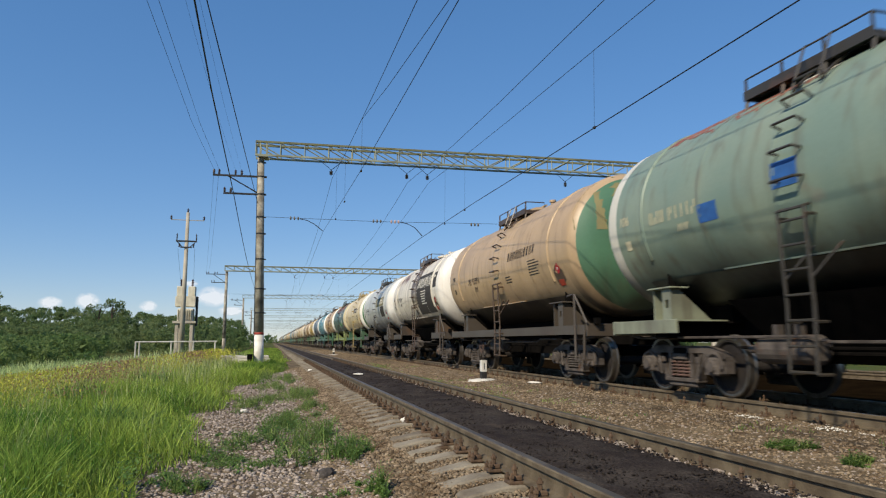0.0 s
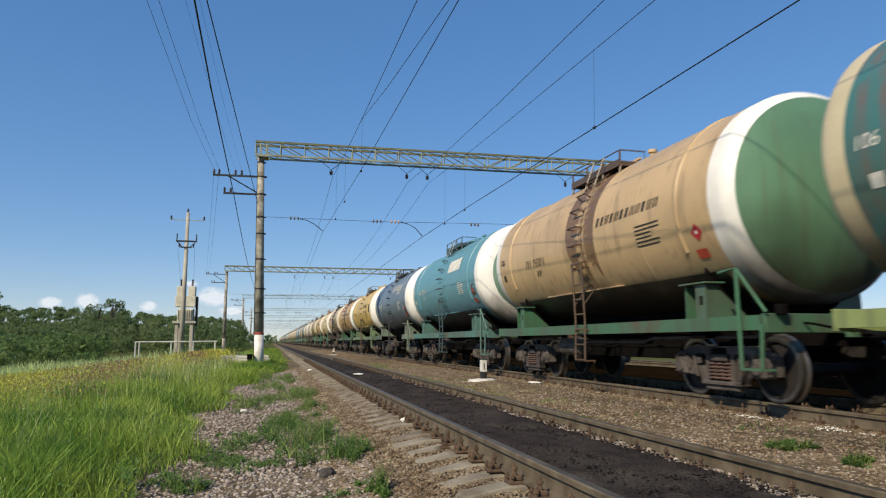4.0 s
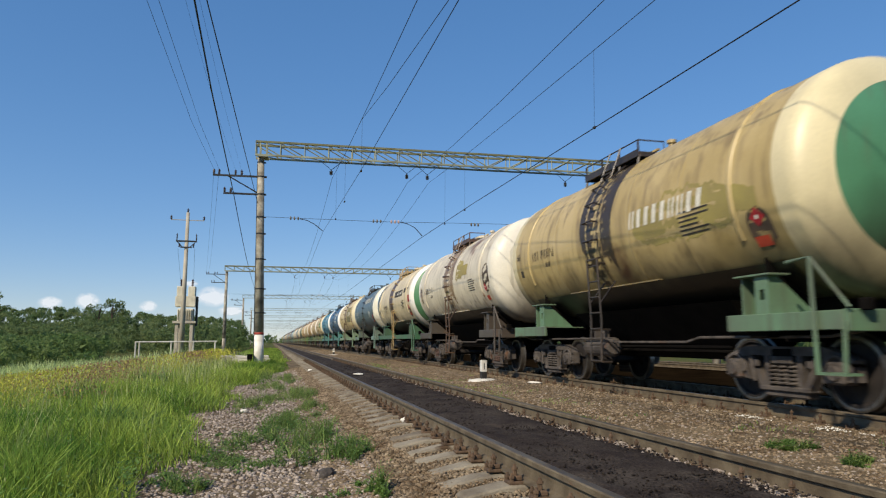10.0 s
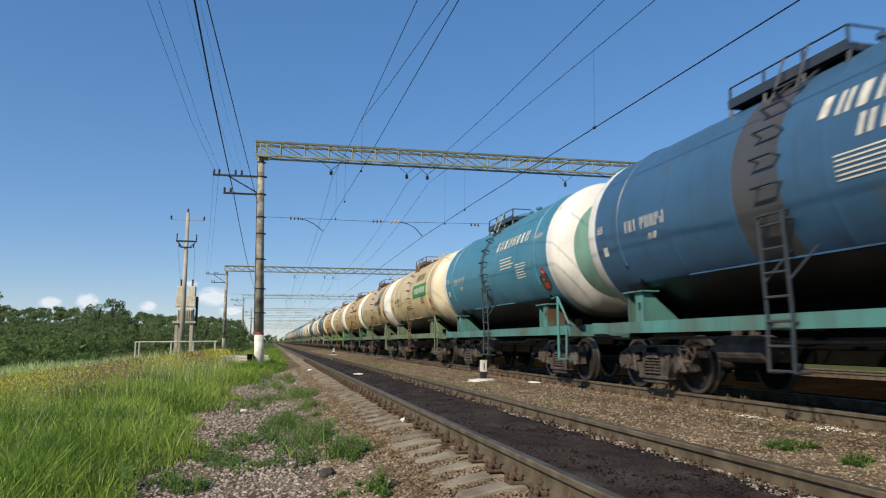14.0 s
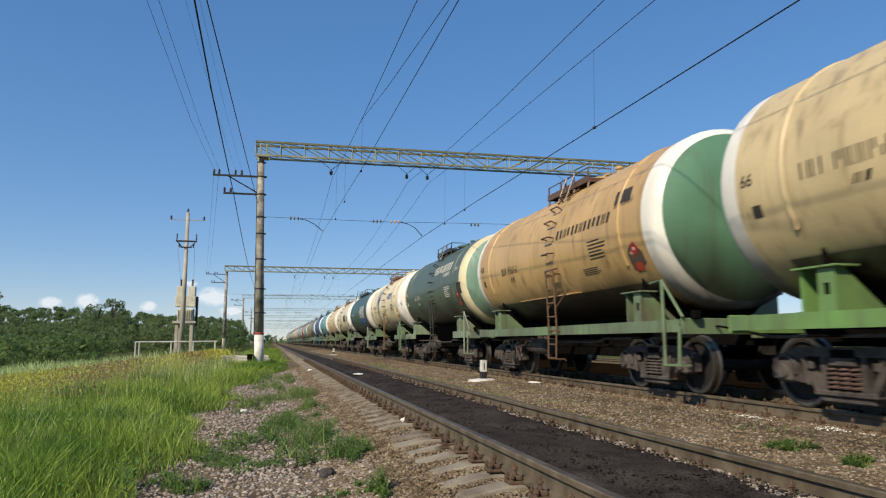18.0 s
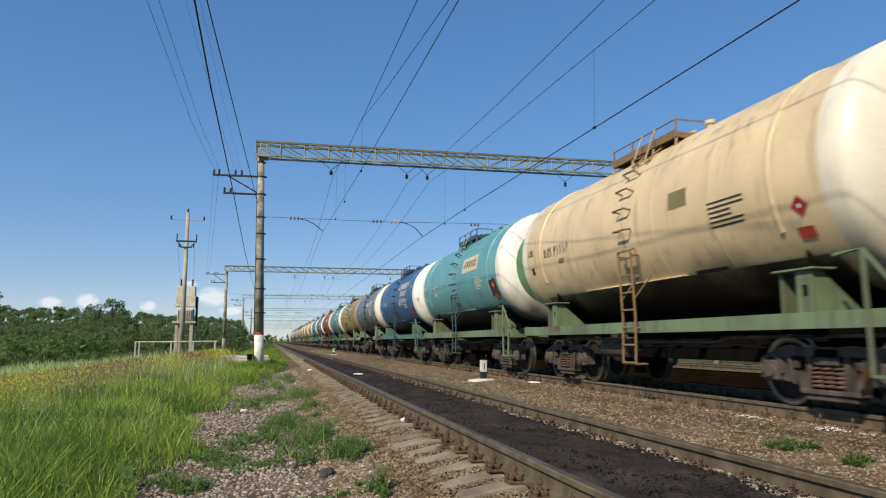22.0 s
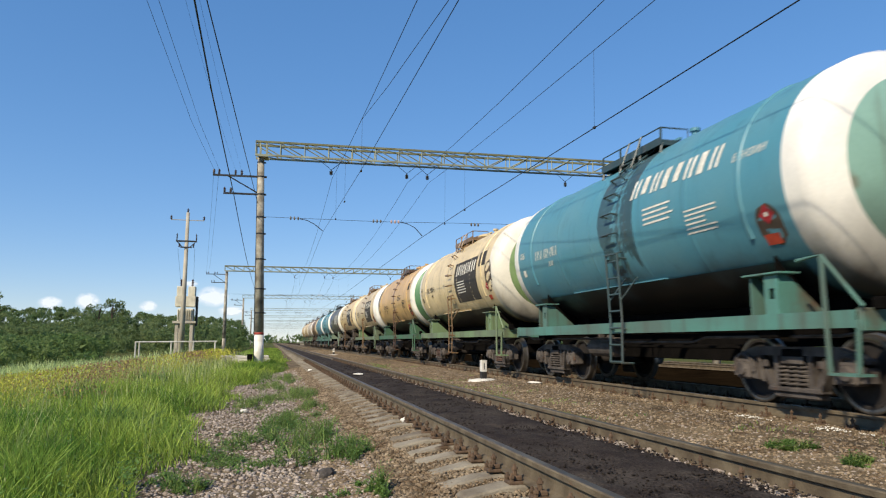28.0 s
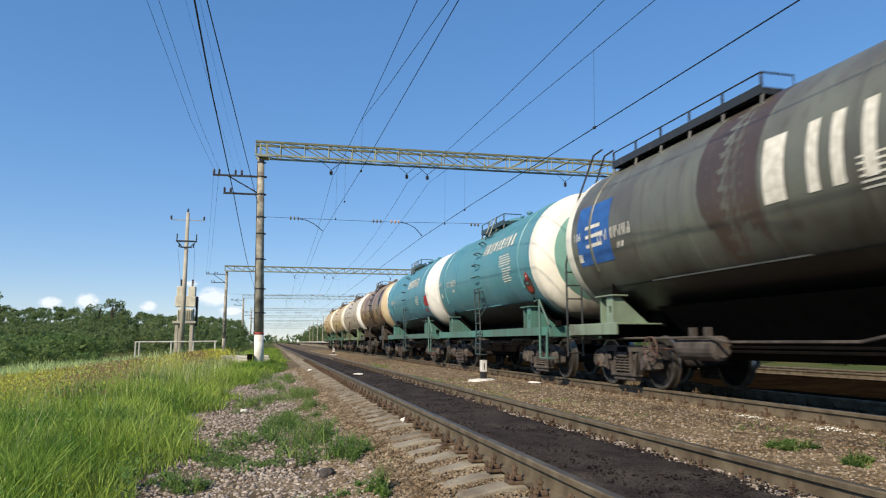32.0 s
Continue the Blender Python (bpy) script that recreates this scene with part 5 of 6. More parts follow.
def portal(y, x_col, x_end, z_bot, label, detailed, painted):
    p = thing("catenary_portal", label, "catenary portal", "catenary portals")
    p.matrix_basis = pose(x_col, y, 0, 0, 0, -2.3)
    span = x_end - x_col
    zt = z_bot + (0.76 if detailed else 0.72)
    depth = zt - z_bot - 0.09
    tilt = 0.024 if detailed else 0.0
    slim = 1.0 if y < 120 else 0.55
    for xc in (0.0, span):
        bm = bmesh.new()
        lathe(bm, [(-0.6, 0.235), (1.22, 0.229)], 20, "Z", (xc, 0, 0))
        lean(bm, tilt)
        foot = part("column_foot", mesh_of("column_foot", bm, True), PAINT_WHITE if painted and xc == 0 else POLE_CONC, p, "white-painted foot of the column")
        bm = bmesh.new()
        lathe(bm, [(1.22, 0.231), (1.33, 0.231)], 20, "Z", (xc, 0, 0))
        lean(bm, tilt)
        part("column_band", mesh_of("column_band", bm, True), PAINT_RED if painted and xc == 0 else POLE_CONC, p, "red-painted band")
        bm = bmesh.new()
        lathe(bm, [(1.33, 0.229), (z_bot + 0.02, 0.165)], 20, "Z", (xc, 0, 0))
        lean(bm, tilt)
        part("column", mesh_of("column", bm, True), POLE_CONC, p, "round grey concrete column")
        if detailed and xc == 0:
            for z in (2.3, 3.5, 5.0, 6.3, 7.15, 8.33, 9.25, 10.0):
                bm = bmesh.new()
                r = 0.228 - 0.063 * (z - 1.7) / 8.4
                lathe(bm, [(z - 0.035, r + 0.002), (z - 0.03, r + 0.02), (z + 0.03, r + 0.02), (z + 0.035, r + 0.002)], 20, "Z", (xc, 0, 0), closed=True)
                box(bm, xc + r, xc + r + 0.09, -0.04, 0.04, z - 0.03, z + 0.03)
                lean(bm, tilt)
                part("collar", bm, DARK_STEEL, p, "dark steel collar")
            bm = bmesh.new()
            tube(bm, [(-0.24, -0.05, -0.3), (-0.24, -0.05, 1.6), (-0.2, -0.05, 6.0), (-0.17, -0.05, 9.9)], 0.018, 5)
            lean(bm, tilt)
            part("earth_wire", bm, DARK_STEEL, p, "earth wire down the column")
    # truss: four chords and their lattice
    for yy, z, mat, r in ((-0.35, zt, TRUSS_MOSS, 0.05 * slim), (0.35, zt, TRUSS_MOSS, 0.05 * slim), (-0.35, z_bot + 0.06, TRUSS, 0.045 * slim), (0.35, z_bot + 0.06, TRUSS, 0.045 * slim)):
        bm = bmesh.new()
        box(bm, -0.28 - 5 * tilt, span + 0.28, yy - r, yy + r, z - r, z + r)
        part("chord", bm, mat, p)
    n = int(round(span / 1.2))
    dx = (span + 0.5) / n
    if detailed:
        up, dn, post = brace_mesh(dx, depth), brace_mesh(dx, -depth), brace_mesh(0, depth)
        bm = bmesh.new()
        tube(bm, [(0, -0.35, 0), (dx, 0.35, 0)], 0.02, 4)
        flat = mesh_of("lacing", bm)
        for i in range(n):
            x = -0.25 - 5 * tilt + dx * i
            for yy in (-0.35, 0.35):
                part("brace", dn if i < n // 2 else up, TRUSS, p, m=pose(x, yy, zt - 0.03 if i < n // 2 else z_bot + 0.1))
                part("post", post, TRUSS, p, m=pose(x, yy, z_bot + 0.1))
            for z in (zt, z_bot + 0.06):
                part("lacing", flat, TRUSS, p, m=pose(x, 0, z))
    else:
        bm = bmesh.new()
        for i in range(n):
            x = -0.25 + dx * i
            for yy in (-0.35, 0.35):
                a, b = (zt, z_bot + 0.1) if i < n // 2 else (z_bot + 0.1, zt)
                tube(bm, [(x, yy, a), (x + dx, yy, b)], 0.03 * slim, 4)
                tube(bm, [(x, yy, z_bot + 0.1), (x, yy, zt)], 0.03 * slim, 4)
        part("lattice", bm, TRUSS, p)
    if detailed:
        bm = bmesh.new()
        box(bm, -0.25, 0.25, -0.4, 0.4, z_bot - 0.02, z_bot + 0.02)
        for sx in (-0.16, 0.16):
            box(bm, sx - 0.03, sx + 0.03, -0.38, -0.32, z_bot, zt)
            box(bm, sx - 0.03, sx + 0.03, 0.32, 0.38, z_bot, zt)
        part("head_plate", bm, TRUSS, p)
    # side arms on the column for the feeder lines
    arms = ((9.25, 2.45), (8.33, 1.9)) if painted else ((z_bot - 0.4, 2.6), (z_bot - 1.5, 1.9))
    for z, ln in arms:
        bm = bmesh.new()
        box(bm, -ln, 0.2, -0.04, 0.04, z - 0.045, z + 0.045)
        arm = part("side_arm", bm, DARK_STEEL, p, "dark steel side arm")
        for xx in ((-ln + 0.05, -ln + 0.3, -ln + 1.1, -ln + 1.4) if z > arms[1][0] else (-ln + 0.05, -ln + 0.35)):
            part("arm_insulator", INSULATOR, INSUL, arm, m=pose(xx, 0, z + 0.04))
    bm = bmesh.new()
    tube(bm, [(-1.7, 0, arms[0][0] - 0.03), (-0.2, 0, arms[1][0] + 0.05)], 0.035, 5)
    part("arm_brace", bm, DARK_STEEL, p)
    # hung insulators and the fixing cable with its registration arms
    for xw in (2.73, 6.73, 7.85, 15.74):
        x = xw - x_col
        bm = bmesh.new()
        tube(bm, [(x - 0.55, 0, z_bot), (x, 0, z_bot - 0.45)], 0.014, 4)
        tube(bm, [(x + 0.55, 0, z_bot), (x, 0, z_bot - 0.45)], 0.014, 4)
        hang = part("hanger", bm, DARK_STEEL, p)
        part("string_insulator", INSULATOR, INSUL_DARK, hang, m=pose(x, 0, z_bot - 0.74) @ Matrix.Diagonal((1.3, 1.3, 1.0, 1)))
    bm = bmesh.new()
    tube(bm, [(0.2, 0, 7.18), (6, 0, 7.14), (12.0, 0, 7.24), (span - 0.2, 0, 7.3)], 0.012, 4)
    cable = part("fixing_cable", bm, WIRE, p)
    for xw, red in ((0.9, 0), (5.15, 0), (6.1, 1), (10.45, 0)):
        bm = bmesh.new()
        for k in range(3):
            lathe(bm, [(-0.03 + 0.19 * k - 0.19, 0.03), (0.19 * k - 0.19, 0.095), (0.05 + 0.19 * k - 0.19, 0.085), (0.07 + 0.19 * k - 0.19, 0.03)], 10, "X", (xw - x_col, 0, 7.16))
        part("cable_insulator", mesh_of("cable_insulator", bm), INSUL_PALE if red else INSUL_GREY, cable)
    for xa, xb, zb in ((1.2, 2.37, 6.54), (6.44, 7.59, 6.44)):
        bm = bmesh.new()
        tube(bm, [(xa - x_col, 0, 7.14), (xa + 0.35 - x_col, 0, 7.08), (xa + 0.75 - x_col, 0, 6.88), (xb - x_col, 0, zb)], 0.022, 6)
        part("registration_arm", bm, DARK_STEEL, p)
    return p


portal(P1, -0.72, 24.5, 10.25, "steel lattice portal on concrete column with red-white foot", True, True)
for i, (y, xc) in enumerate(((94, -6.2), (152, -6.3), (211, -6.3), (269, -6.3), (327, -6.3), (386, -6.3), (444, -6.3), (502, -6.3))):
    portal(float(y), xc + 0.1, 22.5, 10.17, "distant steel lattice portal over the tracks", False, False)


# ---------- wires ----------
def wire(name, pts, r, label, mat=WIRE):
    bm = bmesh.new()
    tube(bm, pts, r, 5)
    ob = part(name, mesh_of(name, bm, True), mat)
    return tagged(ob, label, "overhead wire", "overhead wires")


def sag(p, q, depth, n=14):
    p, q = Vector(p), Vector(q)
    return [p.lerp(q, i / n) - Vector((0, 0, 4 * depth * (i / n) * (1 - i / n))) for i in range(n + 1)]


SUPPORTS = [P1, 94.0, 152.0, 211.0, 269.0, 327.0]


def run(first, rest, depth, r0=-23.0):
    """A wire along the line: from behind the camera to the first portal, then span by span."""
    pts = first[:]
    for a, b in zip(SUPPORTS, SUPPORTS[1:]):
        pts += sag((*rest[:1], a, rest[1]), (*rest[:1], b, rest[1]), depth)[1:]
    return pts


# contact wires, staggered a little at each arm
wire("contact_wire", [(2.62, -23, 6.05), (2.67, 9.6, 6.18), (2.66, 21.7, 6.46), (2.37, P1, 6.50)] + [(2.67 + 0.3 * (1 if i % 2 else -1), s, 6.5) for i, s in enumerate(SUPPORTS[1:], 1)], 0.008, "dark contact wire over the near track")
wire("contact_wire", [(8.0, -23, 6.0), (7.86, 8.3, 6.18), (7.80, 26.0, 6.47), (7.59, P1, 6.40)] + [(7.86 + 0.3 * (1 if i % 2 else -1), s, 6.45) for i, s in enumerate(SUPPORTS[1:], 1)], 0.014, "dark contact wire over the train")
MESS = {2.8: [(2.67, -20, 8.5), (2.67, -5, 7.75), (2.67, 5, 7.68), (2.67, 12.9, 7.83), (2.67, 20.5, 8.16), (2.74, 28, 8.72), (2.8, P1, 9.42)],
        6.85: [(6.85, -20, 9.2), (6.85, -5, 8.3), (6.85, 5, 8.2), (6.85, 12.74, 8.32), (6.85, 20, 8.5), (6.85, 25.9, 8.75), (6.85, P1, 9.42)],
        7.98: [(7.86, -20, 9.0), (7.86, -5, 8.2), (7.86, 5, 8.12), (7.86, 12.35, 8.25), (7.86, 21.6, 8.6), (7.92, 28, 8.95), (7.98, P1, 9.42)]}
for x, first in MESS.items():
    wire("messenger_wire", run(first, (x, 9.42), 1.5), 0.009, "messenger wire hung between the portals")
wire("stitch_wire", [(2.67, 4, 6.0), (2.67, 10.2, 6.49), (2.67, 16.5, 7.35), (2.67, 21.7, 8.2)], 0.007, "slack stitch wire over the near track")
# droppers
for x, ys in ((2.67, (21.7, 27, 31)), (7.86, (15.3, 27.5, 31))):
    for y in ys:
        zt_ = float(np.interp(y, [12.5, 21, 28, P1], [7.83, 8.16, 8.72, 9.42] if x < 5 else [8.25, 8.6, 8.95, 9.42]))
        zb_ = float(np.interp(y, [9, 24, P1], [6.18, 6.47, 6.45]))
        wire("dropper", [(x, y, zt_), (x, y + 0.1, zb_)], 0.004, "thin dropper between messenger and contact wire")
        lat = bmesh.new()
        box(lat, x - 0.03, x + 0.03, y + 0.05, y + 0.15, zb_ - 0.01, zb_ + 0.05, 0.008)
        tagged(part("wire_clip", lat, DARK_STEEL), "small clamp on the contact wire", "wire clamp", "wire clamps")
for y in (94, 152, 211):
    for x in (2.67, 7.86):
        for d in (-20, -9, 9, 20):
            zt_ = 9.42 - 1.5 * 4 * ((abs(d) / 58) * (1 - abs(d) / 58))
            wire("dropper", [(x, y + d, zt_), (x, y + d, 6.45)], 0.004, "thin dropper between messenger and contact wire")
# feeders on the field side
wire("feeder_wire", [(-1.2, -22, 8.5), (-1.5, -2, 7.5), (-1.65, 8, 7.5), (-1.74, 13.7, 7.7), (-1.87, 19.2, 7.85), (-2.14, P1, 8.39)] + sag((-2.14, P1, 8.39), (-2.6, 94, 8.5), 0.5)[1:] + sag((-2.6, 94, 8.5), (-3.0, 152, 8.5), 0.5)[1:], 0.022, "thick black feeder cable on the side arms")
wire("feeder_wire", [(-1.9, -22, 8.6), (-1.6, 5, 7.7), (-1.5, 13.6, 7.7), (-1.31, 20.2, 7.7), (-0.93, P1, 7.87)], 0.014, "black feeder cable tied to the column")
wire("line_wire", [(-2.9, -22, 9.2), (-2.85, 5, 8.2), (-2.87, 14.9, 8.2), (-3.05, 25, 8.7), (-3.12, P1, 9.52)] + sag((-3.12, P1, 9.52), (-8.7, 94, 10.0), 1.2)[1:], 0.006, "thin line wire on the side arm")
wire("line_wire", [(-2.6, -22, 9.2), (-2.6, 5, 8.2), (-2.62, 14.9, 8.2), (-2.78, 25, 8.7), (-2.87, P1, 9.52)] + sag((-2.87, P1, 9.52), (-8.4, 94, 10.0), 1.2)[1:], 0.006, "thin line wire on the side arm")
for x in (-2.07, -1.77):
    wire("line_wire", [(x, -22, 9.3)] + sag((x, -22, 9.3), (x, P1, 9.52), 1.3)[1:], 0.003, "thin line wire on the side arm")


# ---------- line pole with transformer ----------
def build_line_pole():
    y = 45.0
    p = thing("line_pole", "pale concrete power pole with dark crossarm and insulators", "power pole", m=pose(-5.42, y, -0.5))
    bm = bmesh.new()
    lathe(bm, [(-0.2, 0.17), (9.5, 0.10)], 16, "Z")
    part("pole", mesh_of("pole", bm, True), POLE_LIGHT, p)
    bm = bmesh.new()
    box(bm, -0.62, 0.62, -0.14, -0.07, 7.63, 7.70)
    box(bm, -0.62, 0.62, 0.07, 0.14, 7.63, 7.70)
    box(bm, -0.34, 0.34, -0.17, -0.12, 7.22, 7.30)
    tube(bm, [(-0.58, -0.15, 7.64), (-0.2, -0.15, 7.24)], 0.025, 4)
    tube(bm, [(0.58, -0.15, 7.64), (0.2, -0.15, 7.24)], 0.025, 4)
    arm = part("crossarm", bm, DARK_STEEL, p, "dark double crossarm")
    for x in (-0.58, 0.58):
        part("pin_insulator", INSULATOR, DARK_STEEL, arm, m=pose(x, 0, 7.70) @ Matrix.Diagonal((0.7, 0.7, 1.7, 1)))
    for x in (-0.42, 0.42):
        part("hung_insulator", INSULATOR, INSUL, arm, m=pose(x, 0, 7.26))
    bm = bmesh.new()
    box(bm, -1.0, 1.0, -0.022, 0.022, 8.99, 9.03)
    top = part("top_arm", bm, POLE_LIGHT, p)
    for x in (-0.98, 0.0, 0.98):
        part("top_insulator", INSULATOR, INSUL, top, m=pose(x, 0, 9.02 if x else 9.5))


def build_transformer():
    y = 47.0
    t = thing("transformer_station", "cream steel transformer station on a pair of concrete posts", "transformer", m=pose(-5.5, y, -0.5))
    for x in (-0.45, 0.45):
        for yy in (-0.4, 0.4):
            bm = bmesh.new()
            box(bm, x - 0.1, x + 0.1, yy - 0.1, yy + 0.1, 0, 2.6, 0.01)
            part("post", bm, POLE_LIGHT, t)
    bm = bmesh.new()
    box(bm, -0.7, 0.7, -0.6, 0.6, 2.55, 2.7, 0.01)
    part("platform", bm, POLE_LIGHT, t)
    bm = bmesh.new()
    box(bm, -0.45, 0.5, -0.45, 0.45, 2.7, 3.5, 0.02)
    for k in range(7):
        box(bm, -0.42 + 0.13 * k, -0.39 + 0.13 * k, -0.6, -0.45, 2.78, 3.42)
    part("transformer_tank", bm, CREAM_BOX, t, "grey finned transformer tank")
    bm = bmesh.new()
    box(bm, -0.62, 0.62, -0.4, 0.4, 3.62, 4.3, 0.02)
    cab = part("cabinet", bm, CREAM_BOX, t, "cream switch cabinet")
    for x in (-0.35, 0.35):
        bm = bmesh.new()
        box(bm, x - 0.22, x + 0.22, -0.3, 0.3, 4.3, 4.95, 0.03)
        part("bushing_box", bm, CREAM_BOX, cab)
        part("bushing", INSULATOR, INSUL, cab, m=pose(x, 0, 4.95) @ Matrix.Diagonal((1.2, 1.2, 1.8, 1)))
    bm = bmesh.new()
    box(bm, 0.62, 0.74, -0.2, 0.2, 2.4, 4.3, 0.01)
    part("duct", bm, DARK_STEEL, t)
    for x in (-0.5, 0.5):
        wire("drop_wire", [(-5.42 + x, 45, 6.7), (-5.5 + x * 0.8, 47, 4.8)], 0.006, "thin drop wire to the transformer")


build_line_pole()
build_transformer()


def build_pipe_fence():
    f = thing("pipe_railing", "pale painted pipe railing in the weeds", "railing")
    xs, y = (-7.3, -5.6, -4.4, -3.2), 42.0
    for x in (-7.5,) + xs:
        bm = bmesh.new()
        tube(bm, [(x, y, -0.7), (x, y, 0.86)], 0.045, 8)
        part("post", bm, GALV, f)
    bm = bmesh.new()
    tube(bm, [(-7.55, y, 0.86), (-3.1, y, 0.90)], 0.04, 8)
    part("top_rail", bm, GALV, f)


build_pipe_fence()

# concrete slabs lying by the column
for x, y, a in ((-2.15, 36.2, 8), (-1.45, 35.9, -4), (-0.42, 36.8, 3)):
    bm = bmesh.new()
    box(bm, -0.36, 0.36, -0.22, 0.22, -0.25, 0.10, 0.02)
    box(bm, -0.32, 0.28, -0.2, 0.22, 0.11, 0.23, 0.02)
    tagged(part("concrete_slab", bm, PLATFORM_CONC, m=pose(x, y, -0.05, 2, 3, a)), "weathered concrete slabs stacked by the column", "concrete slab", "concrete slabs")
bm = bmesh.new()
box(bm, -0.16, 0.16, -0.16, 0.16, -0.4, 0.45, 0.02)
box(bm, -0.2, 0.2, -0.2, 0.2, 0.45, 0.52, 0.02)
tagged(part("cable_box", bm, BOGIE_BLACK, m=pose(-1.02, 34.9, -0.12) @ Matrix.Scale(0.75, 4)), "dark steel cable box at the column's foot", "cable box")


# ---------- picket post ----------
def build_marker(x, y, z, s=1.0):
    p = thing("picket_post", "white and black numbered picket post on a whitewashed mound", "marker post", "picket posts", pose(x, y, z) @ Matrix.Scale(s, 4))
    bm = bmesh.new()
    lathe(bm, [(-0.06, 0.44), (0.01, 0.40), (0.035, 0.25), (0.05, 0.02)], 20, "Z")
    for v in bm.verts:
        v.co += Vector((noise.noise(v.co * 5) * 0.05, noise.noise(v.co * 5 + Vector((3, 0, 0))) * 0.05, noise.noise(v.co * 9) * 0.015))
    part("mound", mesh_of("mound", bm), PAINT_WHITE, p, "whitewashed heap of stones")
    bm = bmesh.new()
    box(bm, -0.075, 0.075, -0.075, 0.075, 0.02, 0.22, 0.008)
    part("black_base", bm, PAINT_BLACK, p, "black lower part")
    bm = bmesh.new()
    box(bm, -0.076, 0.076, -0.076, 0.076, 0.22, 0.50, 0.008)
    box(bm, -0.078, 0.078, -0.078, 0.078, 0.50, 0.52, 0.004)
    white = part("white_head", bm, PAINT_WHITE, p, "white upper part")
    fc = bpy.data.curves.new("numeral", "FONT")
    fc.body, fc.size, fc.extrude, fc.align_x = "1", 0.24, 0.001, "CENTER"
    num = new("numeral", fc)
    me = bpy.data.meshes.new_from_object(num)
    bpy.data.objects.remove(num)
    part("numeral", me, PAINT_BLACK, white, "black numeral", m=pose(0.0, -0.079, 0.28, 90, 0, 0))


build_marker(6.0, 19.15, -0.235, 1.1)
build_marker(5.4, 62.0, -0.28, 1.1)


def rubble(x, y, z, sx, sy, sz, seed, mat, label):
    bm = bmesh.new()
    bmesh.ops.create_icosphere(bm, subdivisions=2, radius=1.0)
    for v in bm.verts:
        v.co *= 1 + 0.35 * noise.noise(v.co * 1.7 + Vector((seed, 0, 0)))
        v.co = Vector((v.co.x * sx, v.co.y * sy, v.co.z * sz))
    tagged(part("loose_block", bm, mat, m=pose(x, y, z, 0, 0, seed * 40)), label, "stone", "loose blocks")


for i, (x, y, z, a, b, c) in enumerate(((2.52, 20.4, -0.08, 0.11, 0.18, 0.03), (1.5, 27.6, -0.27, 0.09, 0.09, 0.08), (6.6, 16.6, -0.17, 0.26, 0.09, 0.03), (1.80, 9.4, -0.20, 0.045, 0.05, 0.035), (-0.45, 13.2, -0.39, 0.07, 0.06, 0.04), (0.55, 6.75, -0.38, 0.11, 0.08, 0.06))):
    rubble(x, y, z, a, b, c, i + 1, PAINT_WHITE if i < 5 else SLAG, "pale broken block lying in the ballast" if i < 5 else "dark lump of slag on the gravel")
scatter_stones("white_spill", 1500, 6.2, 6.95, 4.4, 9.4, 0.005, 0.016, PAINT_WHITE, "white crushed spill along the train's rail", "gravel", zoff=0.02, power=1.0,
               keep=lambda x, y: np.abs(x - (6.72 - 0.02 * y)) < 0.16 * np.sin(y * 2.3 + 1.2) ** 2 + 0.05 * np.sin(y * 9) - 0.02 * (y - 5))


# ---------- platform and its lamps beyond the train ----------
def build_platform():
    p = thing("station_platform", "pale concrete station platform along the far track", "platform", kind="structure")
    for i in range(30):
        bm = bmesh.new()
        y = 140 + 5 * i
        box(bm, 10.9, 14.5, y + 0.03, y + 4.97, 0.72, 1.0, 0.02)
        part("platform_slab", bm, PLATFORM_CONC, p)
        bm = bmesh.new()
        box(bm, 11.2, 14.2, y + 0.1, y + 0.5, -0.5, 0.72)
        part("platform_support", bm, POLE_CONC, p)
    for i in range(6):
        y = 150 + 24 * i
        lamp = thing("platform_lamp_post", "white concrete lamp post on the platform", "lamp post", "platform lamp posts", pose(14.1, y, 1.0))
        bm = bmesh.new()
        lathe(bm, [(0, 0.13), (7.5, 0.09)], 10, "Z")
        part("post", bm, POLE_LIGHT, lamp)
        bm = bmesh.new()
        tube(bm, [(0, 0, 7.4), (-1.0, 0, 7.7)], 0.04, 5)
        part("bracket", bm, POLE_LIGHT, lamp)


build_platform()

# ---------- grass and weeds ----------
def blades(name, x, y, z, h, w, mat, label, category, lean=0.35, seg=3):
    """Tapered, bent blades at the given roots, joined into one mesh."""
    n = len(x)
    a = rng.uniform(0, 2 * math.pi, n)
    d = rng.uniform(0, 2 * math.pi, n)
    bend = rng.uniform(0.1, 1.0, n) * lean * h
    V = np.zeros((n, 2 * seg + 1, 3))
    for i in range(seg + 1):
        t = i / seg
        cx, cy = x + np.cos(d) * bend * t * t, y + np.sin(d) * bend * t * t
        cz = z + h * t * (1 - 0.12 * t)
        if i < seg:
            ww = w * (1 - 0.75 * t)
            V[:, 2 * i] = np.stack([cx - np.cos(a) * ww, cy - np.sin(a) * ww, cz], 1)
            V[:, 2 * i + 1] = np.stack([cx + np.cos(a) * ww, cy + np.sin(a) * ww, cz], 1)
        else:
            V[:, 2 * seg] = np.stack([cx, cy, cz], 1)
    F = []
    for i in range(seg - 1):
        F += [[2 * i, 2 * i + 1, 2 * i + 3], [2 * i, 2 * i + 3, 2 * i + 2]]
    F.append([2 * seg - 2, 2 * seg - 1, 2 * seg])
    F = np.array(F)
    f = (F[None] + (np.arange(n) * (2 * seg + 1))[:, None, None]).reshape(-1, 3)
    return stuff(name, raw_mesh(name, V.reshape(-1, 3), f), mat, label, category)


